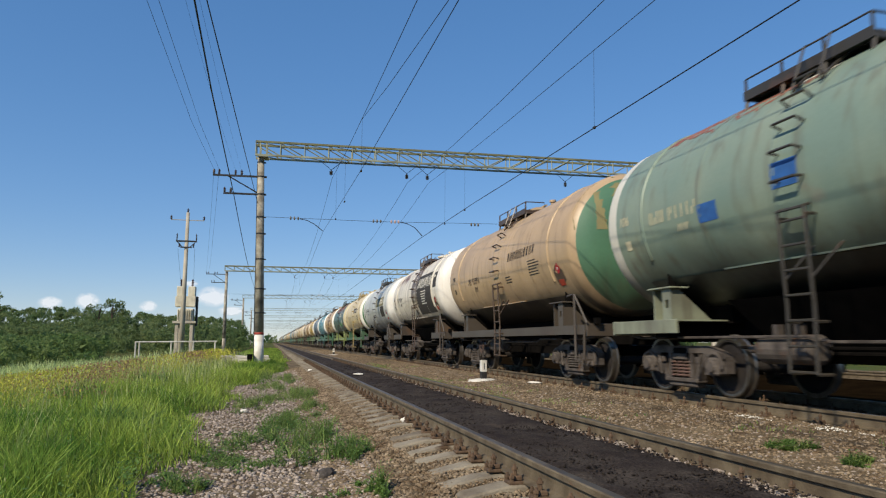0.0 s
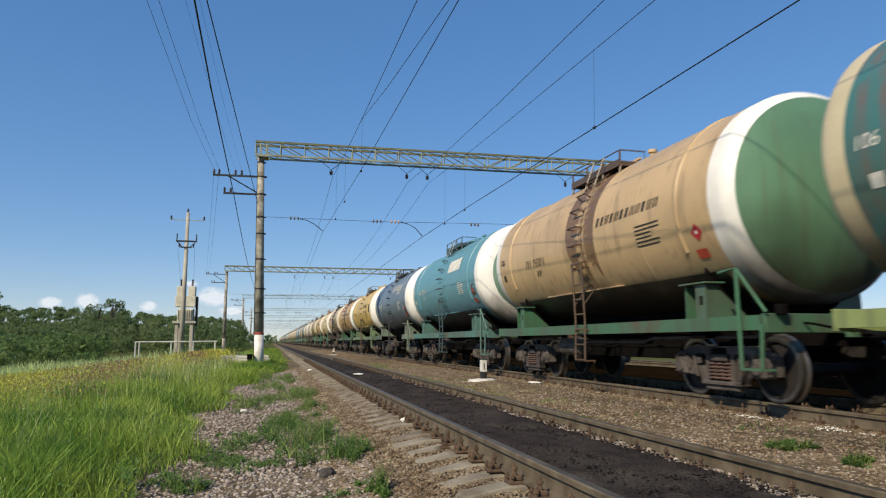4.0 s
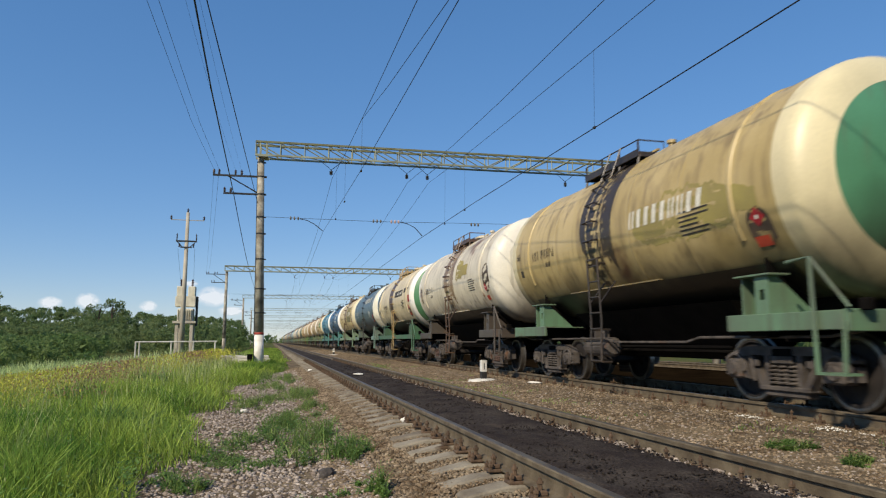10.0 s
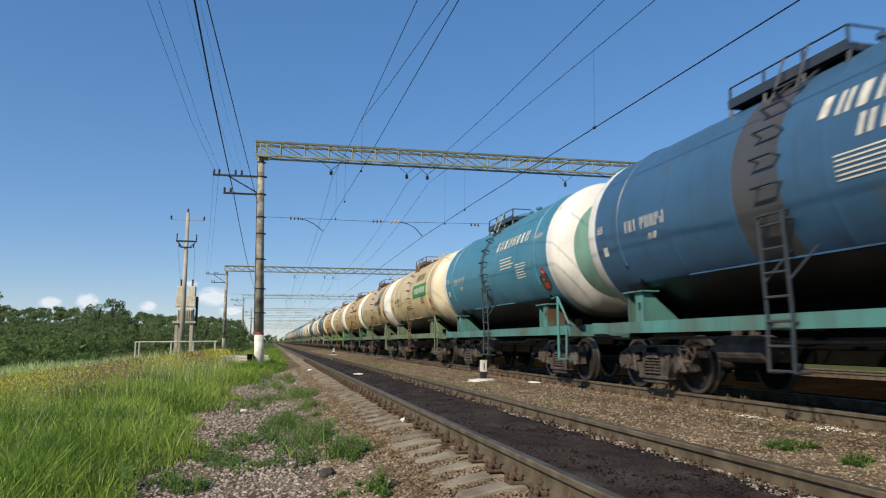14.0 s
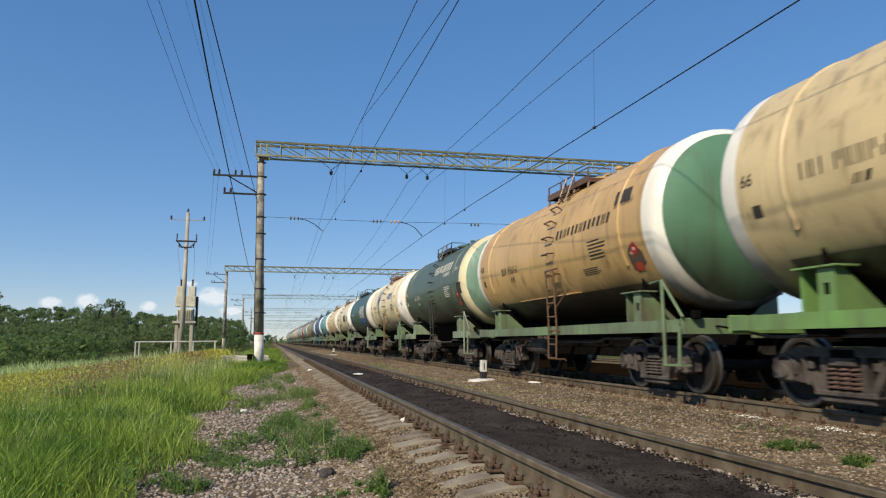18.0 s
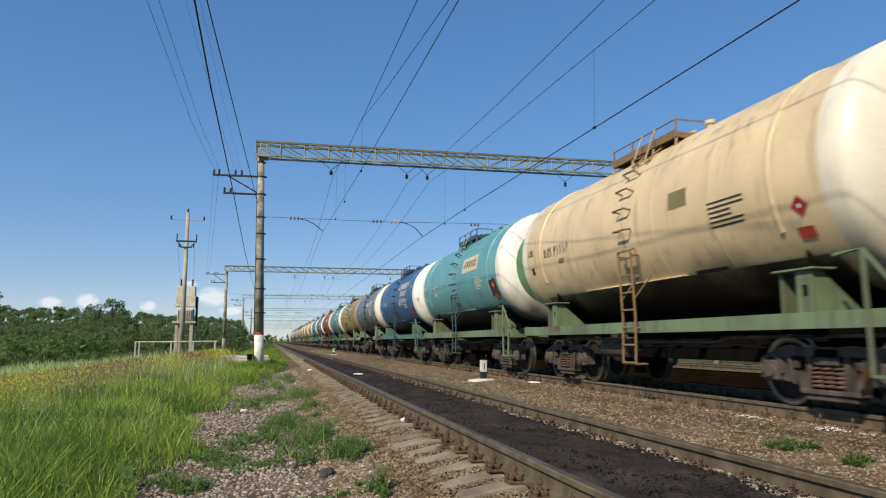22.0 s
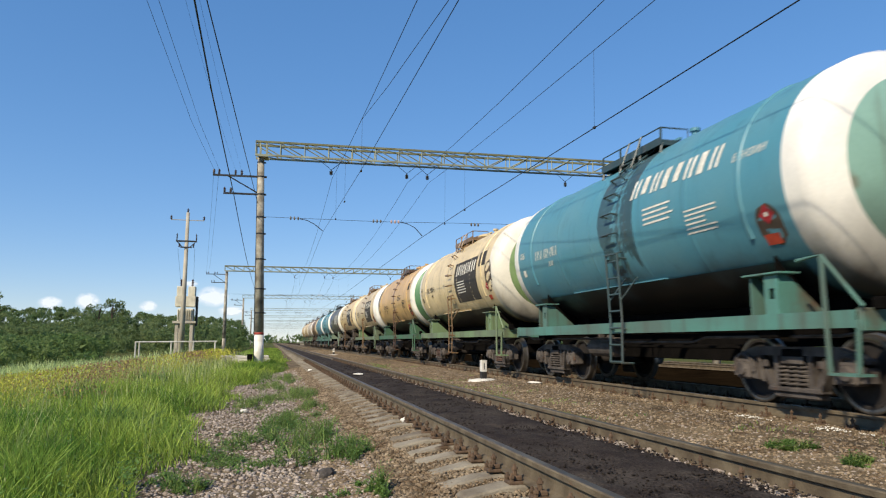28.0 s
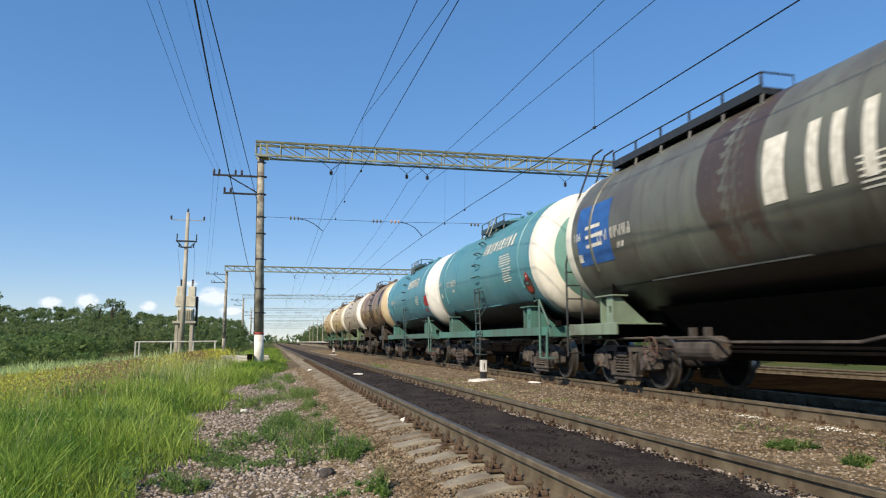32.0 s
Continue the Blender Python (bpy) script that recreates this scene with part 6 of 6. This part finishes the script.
def noise2(x, y, s, off=0.0):
    return np.sin(x * s + off + 1.7 * np.sin(y * s * 0.7 + off)) * np.cos(y * s * 0.9 - off + 1.3 * np.sin(x * s * 0.6))


def field(n, x0, x1, y0, y1, power):
    y = y0 + (y1 - y0) * rng.uniform(0, 1, n) ** power
    x = x0 + (x1 - x0) * rng.uniform(0, 1, n)
    return x, y


def edge(y):
    """Where the meadow meets the gravel."""
    return -0.95 + 0.2 * np.clip((6.5 - y) / 2, 0, 1) + 0.25 * np.sin(y * 0.9) + 0.15 * np.sin(y * 2.3 + 1) + np.clip((y - 15) * 0.03, 0, 0.15) + np.clip((y - 20) * 0.10, 0, 1.1) + np.clip((y - 32) * 0.06, 0, 0.6)


def build_meadow():
    x, y = field(190000, -16, 1.2, 3.0, 40, 1.9)
    k = (x < edge(y) - rng.exponential(0.10, len(x))) & (x > -0.62 * y - 2.0)
    x, y = x[k], y[k]
    h = (0.27 + 0.13 * noise2(x, y, 0.8) + 0.09 * noise2(x, y, 4.3, 1.0) + 0.05 * noise2(x, y, 9.0, 2.0) + rng.uniform(0, 0.26, len(x))) * (1 + 0.2 * np.clip((-x - 2) / 4, 0, 1)) * np.clip(0.35 + (edge(y) - x) * 0.9, 0.3, 1)
    blades("meadow_grass", x, y, ground_z(x, y) - 0.02, h, 0.0046 + 0.00042 * y, GRASS, "tall green meadow grass beside the track", "grass", 0.85)
    x, y = field(30000, -30, -1.6, 5.0, 50, 1.2)
    k = (x > -0.66 * y - 3) & ((noise2(x, y, 0.5, 2.0) > 0.2) | (y > 24))
    x, y = x[k], y[k]
    h = 0.58 + 0.2 * noise2(x, y, 0.6, 1.0) + rng.uniform(0, 0.25, len(x))
    blades("seeding_grass", x, y, ground_z(x, y), h, 0.003 + 0.0005 * y, GRASS_PALE, "pale seeding grass in the meadow", "grass", 0.3)
    # the meadow's edge farther along the line, up to the sleeper ends
    x, y = field(42000, -9, 1.3, 36.0, 130, 1.6)
    k = (x < edge(y) - rng.exponential(0.12, len(x))) & ((x > -3) | (y < 60))
    x, y = x[k], y[k]
    h = (0.22 + 0.10 * noise2(x, y, 0.6) + rng.uniform(0, 0.2, len(x))) * np.clip(0.4 + (edge(y) - x) * 0.7, 0.3, 1)
    blades("far_verge_grass", x, y, ground_z(x, y) - 0.02, h, 0.004 + 0.00045 * y, GRASS, "green grass along the far edge of the trackbed", "grass", 0.5)
    # darker leafy tufts through the meadow
    x, y = field(46000, -15, 0.0, 4.0, 34, 1.5)
    k = (noise2(x, y, 1.9, 0.7) + 0.6 * noise2(x, y, 4.1, 2.0) > 0.45) & (x < edge(y) - 0.05) & (x > -0.62 * y - 2.0)
    x, y = x[k], y[k]
    h = rng.uniform(0.18, 0.5, len(x)) * np.clip(0.4 + (edge(y) - x), 0.4, 1)
    blades("leafy_tufts", x, y, ground_z(x, y) - 0.02, h, 0.009 + 0.0005 * y, WEED, "broad-leaved weeds among the grass", "weeds", 0.9)
    yellow = ((-3.8, 12.2, 0.5, 1.2), (-5.5, 18, 0.8, 1.6), (-4.9, 15, 0.5, 1.2), (-6.3, 25, 1.0, 2.2), (-4.6, 27, 0.7, 2.2), (-3.7, 39, 1.0, 3.0), (-2.6, 36, 0.6, 2.5), (-9.0, 28, 1.5, 3.0), (-3.0, 24, 0.4, 1.6), (-7.5, 21, 1.0, 2.0))
    brown = ((-3.7, 17.4, 0.7, 1.6), (-3.3, 13.2, 0.45, 1.0), (-4.4, 21.5, 0.7, 2.0), (-5.0, 38, 0.9, 3.0), (-3.3, 31, 0.6, 2.5), (-5.6, 14.4, 0.5, 1.0), (-6.8, 20, 0.8, 1.6))
    for name, mat, lab, patches, dense, spread in (("yellow_weeds", FLOWER_YELLOW, "yellow flowering weeds in the meadow", yellow, 2100, 2600), ("sorrel", FLOWER_BROWN, "brown sorrel stalks in the meadow", brown, 1700, 900)):
        xs, ys = [], []
        for px, py, rx, ry in patches:
            m = int(dense * rx * ry ** 0.5)
            xs.append(px + rng.normal(0, 0.75, m) * rx)
            ys.append(py + rng.normal(0, 0.75, m) * ry)
        sx, sy = field(spread, -20, -1.8, 8.0, 42, 1.2)
        x, y = np.concatenate(xs + [sx]), np.concatenate(ys + [sy])
        k = (x > -0.66 * y - 3) & (x < -1.7) & (y > 6.5)
        x, y = x[k], y[k]
        m = len(x)
        h = rng.uniform(0.38, 0.92, m)
        s = rng.uniform(0.007, 0.016, m) * (0.5 + 0.04 * y)
        c = np.stack([x, y, ground_z(x, y) + h], 1)
        V = c[:, None, :] + rng.normal(0, 1, (m, 3, 3)) * s[:, None, None] * np.array([0.8, 0.8, 1.3])
        stuff(name, raw_mesh(name, V.reshape(-1, 3), np.arange(m * 3).reshape(-1, 3)), mat, lab, "weeds")


build_meadow()


def build_near_grass():
    """Longer single blades and pale reeds that stand out of the meadow."""
    x, y = field(15000, -9, 0.0, 3.2, 16, 1.4)
    k = (x < edge(y) - 0.05) & (x > -0.62 * y - 2.0) & (noise2(x, y, 1.1, 3.0) > -0.5)
    x, y = x[k], y[k]
    blades("single_blades", x, y, ground_z(x, y) - 0.02, rng.uniform(0.3, 0.62, len(x)) * np.clip(0.4 + (edge(y) - x) * 0.9, 0.35, 1), 0.006 + 0.0003 * y, GRASS_LIT, "bright longer grass blades in the meadow", "grass", 0.7)
    x, y = field(2000, -9, -0.6, 3.6, 22, 1.2)
    k = (x < edge(y) - 0.2) & (x > -0.62 * y - 2.0) & (noise2(x, y, 0.9, 4.0) > -0.2)
    x, y = x[k], y[k]
    h = rng.uniform(0.55, 0.95, len(x)) * np.clip(0.5 + (edge(y) - x) * 0.6, 0.5, 1)
    blades("grass_stems", x, y, ground_z(x, y) - 0.02, h, 0.0022 + 0.0002 * y, GRASS_PALE, "thin pale flowering stems above the grass", "grass", 0.35)
    m = len(x)
    c = np.stack([x, y, ground_z(x, y) + h * 0.88], 1)
    c = np.repeat(c, 6, axis=0) + rng.normal(0, 1, (m * 6, 3)) * np.array([0.022, 0.022, 0.05])
    V = c[:, None, :] + rng.normal(0, 1, (m * 6, 3, 3)) * np.array([0.005, 0.005, 0.012])
    stuff("seed_heads", raw_mesh("seed_heads", V.reshape(-1, 3), np.arange(m * 18).reshape(-1, 3)), GRASS_PALE, "feathery pale seed heads above the meadow", "grass")
    x, y = field(1500, -7, -0.7, 3.6, 16, 1.2)
    k = (x < edge(y) - 0.05) & (x > -0.62 * y - 2.0) & (noise2(x, y, 1.4, 1.0) > 0.1)
    x, y = x[k], y[k]
    leaves("meadow_herbs", x, y, ground_z(x, y) - 0.01, rng.uniform(0.2, 0.55, len(x)), 0.07, WEED_DARK, "dark leafy herbs in the near grass", "weeds")
    x, y = field(26000, -30, -3.5, 30, 47, 1.0)
    k = (x > -0.70 * y - 3) & (x < -0.10 * y - rng.exponential(3.0, len(x))) & (noise2(x, y, 0.35, 5.0) > -0.3 + rng.normal(0, 0.25, len(x)))
    x, y = x[k], y[k]
    blades("reeds", x, y, ground_z(x, y), rng.uniform(0.8, 1.45, len(x)), 0.010 + 0.0006 * y, REED, "pale reeds in front of the bushes", "reeds", 0.35)



def leaves(name, x, y, z, h, size, mat, label, category):
    """Low leafy plants: pairs of pointed leaves up thin stems, joined into one mesh."""
    per = 9
    n = len(x)
    t = np.tile((np.arange(per) + 0.5) / per, n) * rng.uniform(0.85, 1.1, n * per)
    X, Y, Z, H = (np.repeat(v, per) for v in (x, y, z, h))
    lean_a, lean_d = np.repeat(rng.uniform(0, 6.28, n), per), np.repeat(rng.uniform(0, 0.35, n), per)
    a = rng.uniform(0, 6.28, n * per)
    ln = size * rng.uniform(0.6, 1.4, n * per) * (1.15 - 0.6 * t)
    rise = rng.uniform(-0.1, 0.8, n * per)
    bx, by, bz = X + np.cos(lean_a) * lean_d * H * t, Y + np.sin(lean_a) * lean_d * H * t, Z + H * t
    dx, dy = np.cos(a), np.sin(a)
    V = np.zeros((n * per, 4, 3))
    V[:, 0] = np.stack([bx, by, bz], 1)
    V[:, 1] = np.stack([bx + dx * ln * 0.5 - dy * ln * 0.22, by + dy * ln * 0.5 + dx * ln * 0.22, bz + rise * ln * 0.5], 1)
    V[:, 2] = np.stack([bx + dx * ln, by + dy * ln, bz + rise * ln * 0.7], 1)
    V[:, 3] = np.stack([bx + dx * ln * 0.5 + dy * ln * 0.22, by + dy * ln * 0.5 - dx * ln * 0.22, bz + rise * ln * 0.5], 1)
    base = (np.arange(n * per) * 4)[:, None, None]
    F = (np.array([[0, 1, 2], [0, 2, 3]])[None] + base).reshape(-1, 3)
    return stuff(name, raw_mesh(name, V.reshape(-1, 3), F), mat, label, category)


def weed_clump(cx, cy, rx, ry, n, hmax, mat=WEED, label="green weed clump growing out of the gravel", wide=0.010):
    n = int(n * 0.95)
    tufts = rng.normal(0, 0.45, (max(4, n // 22), 2))
    pick = rng.integers(0, len(tufts), n)
    u, v = tufts[pick, 0] + rng.normal(0, 0.13, n), tufts[pick, 1] + rng.normal(0, 0.13, n)
    x, y = cx + u * rx, cy + v * ry
    h = hmax * rng.uniform(0.4, 1.0, n) * np.exp(-0.6 * (u * u + v * v))
    if wide < 0.02:
        k = rng.uniform(0, 1, n) < 0.45
        leaves("weed_clump", x[k], y[k], ground_z(x[k], y[k]) - 0.01, h[k] * rng.uniform(0.5, 1.1, int(k.sum())), 0.045, WEED_DARK if cy < 12 else mat, label, "weeds")
        x, y, h, n = x[~k], y[~k], h[~k], int((~k).sum())
    return blades("weed_clump", x, y, ground_z(x, y) - 0.02, h, wide * rng.uniform(0.4, 1.1, n), mat, label, "weeds", 1.0)


build_near_grass()

for cx, cy, rx, ry, n, h in ((-3.6, 14.5, 0.7, 1.0, 900, 0.75), (-4.6, 12.6, 0.7, 0.8, 900, 0.7), (-3.0, 19.0, 0.8, 1.6, 900, 0.7), (-6.2, 17.0, 1.0, 1.2, 1000, 0.8), (-2.2, 10.5, 0.4, 0.6, 400, 0.6), (0.33, 11.6, 0.45, 0.9, 420, 0.28), (0.75, 13.2, 0.3, 1.0, 380, 0.25), (-0.55, 8.4, 0.35, 0.8, 300, 0.2), (-0.75, 6.6, 0.3, 0.6, 260, 0.22), (-0.1, 15.5, 0.4, 1.6, 420, 0.25), (0.55, 6.0, 0.35, 0.35, 120, 0.12), (0.1, 20, 0.5, 2.5, 500, 0.28),
                             (0.5, 9.2, 0.55, 1.5, 620, 0.40), (0.8, 7.8, 0.35, 0.7, 380, 0.36), (0.3, 7.9, 0.4, 0.6, 130, 0.25), (0.62, 16.5, 0.5, 2.2, 900, 0.30), (0.15, 11.0, 0.4, 1.2, 500, 0.2), (-0.25, 27, 0.5, 4.0, 1200, 0.35), (0.5, 24, 0.35, 3.0, 700, 0.28),
                             (0.88, 5.75, 0.10, 0.25, 160, 0.30), (0.35, 5.2, 0.3, 0.4, 160, 0.12), (-0.35, 7.6, 0.5, 0.4, 260, 0.12), (-0.3, 9.5, 0.35, 0.8, 300, 0.2), (-0.4, 14.5, 0.4, 1.5, 500, 0.25), (0.2, 33, 0.6, 4, 900, 0.4),
                             (5.49, 6.4, 0.25, 0.3, 300, 0.16), (5.4, 5.45, 0.2, 0.25, 220, 0.15), (4.5, 9.6, 0.2, 0.7, 200, 0.10), (4.5, 13, 0.25, 1.5, 220, 0.10), (4.6, 20, 0.3, 4, 500, 0.10), (5.0, 32, 0.4, 6, 600, 0.12)):
    if cx < -1.5:
        weed_clump(cx, cy, rx, ry, n, h, WEED_DARK, "dark leafy weeds in the meadow", 0.022)
    else:
        weed_clump(cx, cy, rx, ry, n, h)


def build_moss():
    x, y = field(9000, 3.7, 6.4, 4.2, 34, 1.4)
    k = noise2(x, y, 1.6, 1.1) + 0.7 * noise2(x, y, 3.9, 0.3) > 0.75
    x, y = x[k], y[k]
    blades("low_weeds", x, y, ground_z(x, y) - 0.01, rng.uniform(0.03, 0.09, len(x)), 0.006 + 0.0004 * y, WEED, "low weeds among the ballast between the tracks", "weeds", 1.0, 2)


build_moss()


def build_verge_behind():
    x, y = field(26000, -9, 0.0, -9, 3.2, 1.0)
    k = x < edge(y) - rng.exponential(0.15, len(x))
    x, y = x[k], y[k]
    blades("verge_grass", x, y, ground_z(x, y) - 0.02, rng.uniform(0.15, 0.45, len(x)), 0.006, GRASS, "green meadow grass beside the track", "grass", 0.5)


build_verge_behind()


# ---------- woods ----------
def crown_cloud(centres, radii, n, size, squash=0.8):
    """Leaf clumps: many small tilted triangles around the given balls, thicker near their skins."""
    c = np.repeat(centres, n, axis=0)
    r = np.repeat(radii, n)
    d = rng.normal(0, 1, (len(c), 3))
    d /= np.linalg.norm(d, axis=1)[:, None]
    rr = r * rng.uniform(0.3, 1.0, len(c)) ** 0.4
    p = c + d * rr[:, None] * np.array([1, 1, squash])
    s = (size * rng.uniform(0.6, 1.5, len(c)))[:, None, None]
    V = p[:, None, :] + rng.normal(0, 1, (len(c), 3, 3)) * s
    return V.reshape(-1, 3)


def build_woods():
    cs, rs = [], []
    for i in range(1700):
        y = 95 + 110 * random.random() ** 0.8
        x = random.uniform(-1.05 * y, -1 - 0.03 * y)
        far = (y - 95) / 110
        top = 2.7 + (5.2 + 3.3 * min(1.0, max(0.0, (-x - 5) / 45))) * far + random.uniform(-0.5, 0.4) + 0.6 * noise.noise(Vector((x * 0.12, y * 0.05, 0)))
        for j in range(3):
            f = j / 2
            r = random.uniform(0.8, 1.5) * (1.15 - 0.45 * f)
            cs.append((x + random.uniform(-1.3, 1.3), y + random.uniform(-1, 1), -1 + (top - r * 0.7) * (0.3 + 0.7 * f)))
            rs.append(r)
    V = crown_cloud(np.array(cs), np.array(rs), 135, 0.135)
    stuff("far_woods", raw_mesh("far_woods", V, np.arange(len(V)).reshape(-1, 3)), FOLIAGE, "olive-green deciduous woodland behind the meadow", "woods")
    cs, rs = [], []
    for i in range(520):
        y = random.uniform(45, 125)
        x = random.uniform(-0.95 * y, -0.20 * y - 1.5)
        h = random.uniform(1.5, 2.5) + 0.9 * noise.noise(Vector((x * 0.15, y * 0.15, 7))) + max(0.0, (y - 80) * 0.025)
        for j in range(4):
            cs.append((x + random.uniform(-1.2, 1.2), y + random.uniform(-1, 1), float(ground_z(x, y)) + h * random.uniform(0.1, 0.8)))
            rs.append(random.uniform(0.5, 1.0))
    V = crown_cloud(np.array(cs), np.array(rs), 150, 0.085)
    stuff("bushes", raw_mesh("bushes", V, np.arange(len(V)).reshape(-1, 3)), FOLIAGE_LIGHT, "green bushes at the edge of the meadow", "bushes")
    cs, rs = [], []
    for i in range(260):
        y = random.uniform(-10, 420)
        x = random.uniform(36, 60)
        h = random.uniform(0.9, 1.7)
        for j in range(4):
            cs.append((x + random.uniform(-1.5, 1.5), y + random.uniform(-1.5, 1.5), -0.6 + h * (0.2 + 0.25 * j)))
            rs.append(random.uniform(0.6, 1.1))
    V = crown_cloud(np.array(cs), np.array(rs), 90, 0.16)
    stuff("far_side_bushes", raw_mesh("far_side_bushes", V, np.arange(len(V)).reshape(-1, 3)), FOLIAGE, "low green bushes along the far side of the line", "bushes")
    cs, rs = [], []
    for i in range(90):
        y = random.uniform(230, 430)
        x = random.uniform(17, 34)
        h = random.uniform(5, 9)
        for j in range(4):
            cs.append((x + random.uniform(-1.5, 1.5), y + random.uniform(-1.5, 1.5), h * (0.15 + 0.25 * j)))
            rs.append(random.uniform(1.2, 2.0))
    V = crown_cloud(np.array(cs), np.array(rs), 90, 0.26)
    stuff("platform_trees", raw_mesh("platform_trees", V, np.arange(len(V)).reshape(-1, 3)), FOLIAGE, "green trees behind the station platform", "woods")
    # hazy far woods that close the horizon
    cs, rs = [], []
    for i in range(420):
        a = math.radians(random.uniform(-62, 62))
        dist = random.uniform(650, 800)
        cs.append((math.sin(a) * dist, math.cos(a) * dist, random.uniform(0, 5)))
        rs.append(random.uniform(5, 8))
    V = crown_cloud(np.array(cs), np.array(rs), 26, 1.5, 0.6)
    stuff("horizon_woods", raw_mesh("horizon_woods", V, np.arange(len(V)).reshape(-1, 3)), FOLIAGE, "distant woods on the horizon", "woods")


build_woods()


def lone_tree(x, y, h, seed, label):
    rnd = random.Random(seed)
    t = thing("tree", label, "tree", m=pose(x, y, -1.1))
    bm = bmesh.new()
    tube(bm, [(0, 0, 0), (0.15, 0, h * 0.4), (-0.1, 0.1, h * 0.75), (0.1, 0, h * 0.9)], 0.14, 7)
    cs, rs = [], []
    for i in range(9):
        a, b = rnd.uniform(0, 6.28), rnd.uniform(0.5, 0.85)
        ln = rnd.uniform(1.0, 2.2)
        tip = (math.cos(a) * ln, math.sin(a) * ln, h * b + rnd.uniform(0.6, 1.6))
        tube(bm, [(0, 0, h * b * 0.85), (tip[0] * 0.5, tip[1] * 0.5, h * b + 0.3), tip], 0.05, 5)
        cs.append(tip)
        rs.append(rnd.uniform(0.5, 0.9))
    cs.append((0, 0, h * 0.95))
    rs.append(0.9)
    part("trunk", bm, BARK, t)
    V = crown_cloud(np.array(cs), np.array(rs), 110, 0.12, 0.6)
    me = raw_mesh("crown", V, np.arange(len(V)).reshape(-1, 3))
    part("crown", me, FOLIAGE, t)


lone_tree(-30.5, 145, 10.2, 3, "lone taller tree with an open flat crown above the woods")
lone_tree(-33.2, 147, 9.4, 5, "thin tree with an open crown above the woods")
lone_tree(-52.0, 148, 12.0, 9, "tall sparse tree above the woods")


# ---------- small clouds low in the sky ----------
def cloud_material():
    m = bpy.data.materials.new("cloud")
    m.use_nodes = True
    n, link = m.node_tree.nodes, m.node_tree.links.new
    n.remove(n["Principled BSDF"])
    tc, tex, mr = n.new("ShaderNodeTexCoord"), n.new("ShaderNodeTexNoise"), n.new("ShaderNodeMapRange")
    grad, mul = n.new("ShaderNodeTexGradient"), n.new("ShaderNodeMath")
    grad.gradient_type = "SPHERICAL"
    oi, add = n.new("ShaderNodeObjectInfo"), n.new("ShaderNodeVectorMath")
    add.operation = "MULTIPLY_ADD"
    link(oi.outputs["Random"], add.inputs[0])
    add.inputs[1].default_value = (30, 20, 10)
    link(tc.outputs["Object"], add.inputs[2])
    link(add.outputs[0], tex.inputs["Vector"])
    link(tc.outputs["Object"], grad.inputs["Vector"])
    tex.inputs["Scale"].default_value, tex.inputs["Detail"].default_value = 2.2, 8
    mul.operation = "MULTIPLY"
    link(tex.outputs["Fac"], mul.inputs[0])
    link(grad.outputs["Fac"], mul.inputs[1])
    mr.inputs["From Min"].default_value, mr.inputs["From Max"].default_value = 0.06, 0.27
    mr.inputs["To Max"].default_value = 0.8
    link(mul.outputs[0], mr.inputs["Value"])
    em, tr, mx = n.new("ShaderNodeEmission"), n.new("ShaderNodeBsdfTransparent"), n.new("ShaderNodeMixShader")
    em.inputs[0].default_value, em.inputs[1].default_value = (0.90, 0.93, 0.97, 1), 0.95
    link(mr.outputs[0], mx.inputs[0])
    link(tr.outputs[0], mx.inputs[1])
    link(em.outputs[0], mx.inputs[2])
    link(mx.outputs[0], n["Material Output"].inputs["Surface"])
    return m


CLOUD = cloud_material()
for az, el, wd, ht in ((-4.7, 3.6, 70, 46), (-13.6, 3.05, 46, 34), (-16.0, 2.85, 44, 26), (-9.4, 2.75, 36, 24), (-3.2, 2.5, 60, 22), (-6.4, 4.6, 30, 14)):
    dist = 2600.0
    a, e = math.radians(az), math.radians(el)
    c = Vector((math.sin(a) * dist, math.cos(a) * dist, math.tan(e) * dist))
    bm = bmesh.new()
    bmesh.ops.create_grid(bm, x_segments=1, y_segments=1, size=1.0)
    ob = part("cloud", bm, CLOUD, m=look(c, EYE) @ Matrix.Diagonal((wd, ht, 1, 1)))
    ob.visible_shadow = False
    tagged(ob, "small white fair-weather cloud in the distance", "cloud", "clouds", kind="structure")


# ---------- what moves ----------
PITCH = 12.02


def travel(t):
    """Where wagon 0's centre stands along the line at t: the train slows a little."""
    return 6.373 - 16.375 * t + 0.0089 * t * t


def motions():
    for w, k in WAGONS:
        walk(w, [(t, pose(T2, travel(t) + PITCH * k + SLACK.get(k, 0.0), 0)) for t in range(0, 33, 2)])
    for ws, off, k in WHEELSETS:
        local = ws.matrix_basis.translation.copy()
        rows, last = [], None
        for i in range(0, 961):
            t = i / 30
            y = travel(t) + PITCH * k + SLACK.get(k, 0.0) + off
            inside = -6.0 < y < 40.0
            if inside or i in (0, 960):
                ang = math.degrees((40.0 - min(40.0, max(-6.0, y))) / 0.475) % 360
                rows.append((t, pose(*local, ang, 0, 0)))
        walk(ws, rows)


motions()
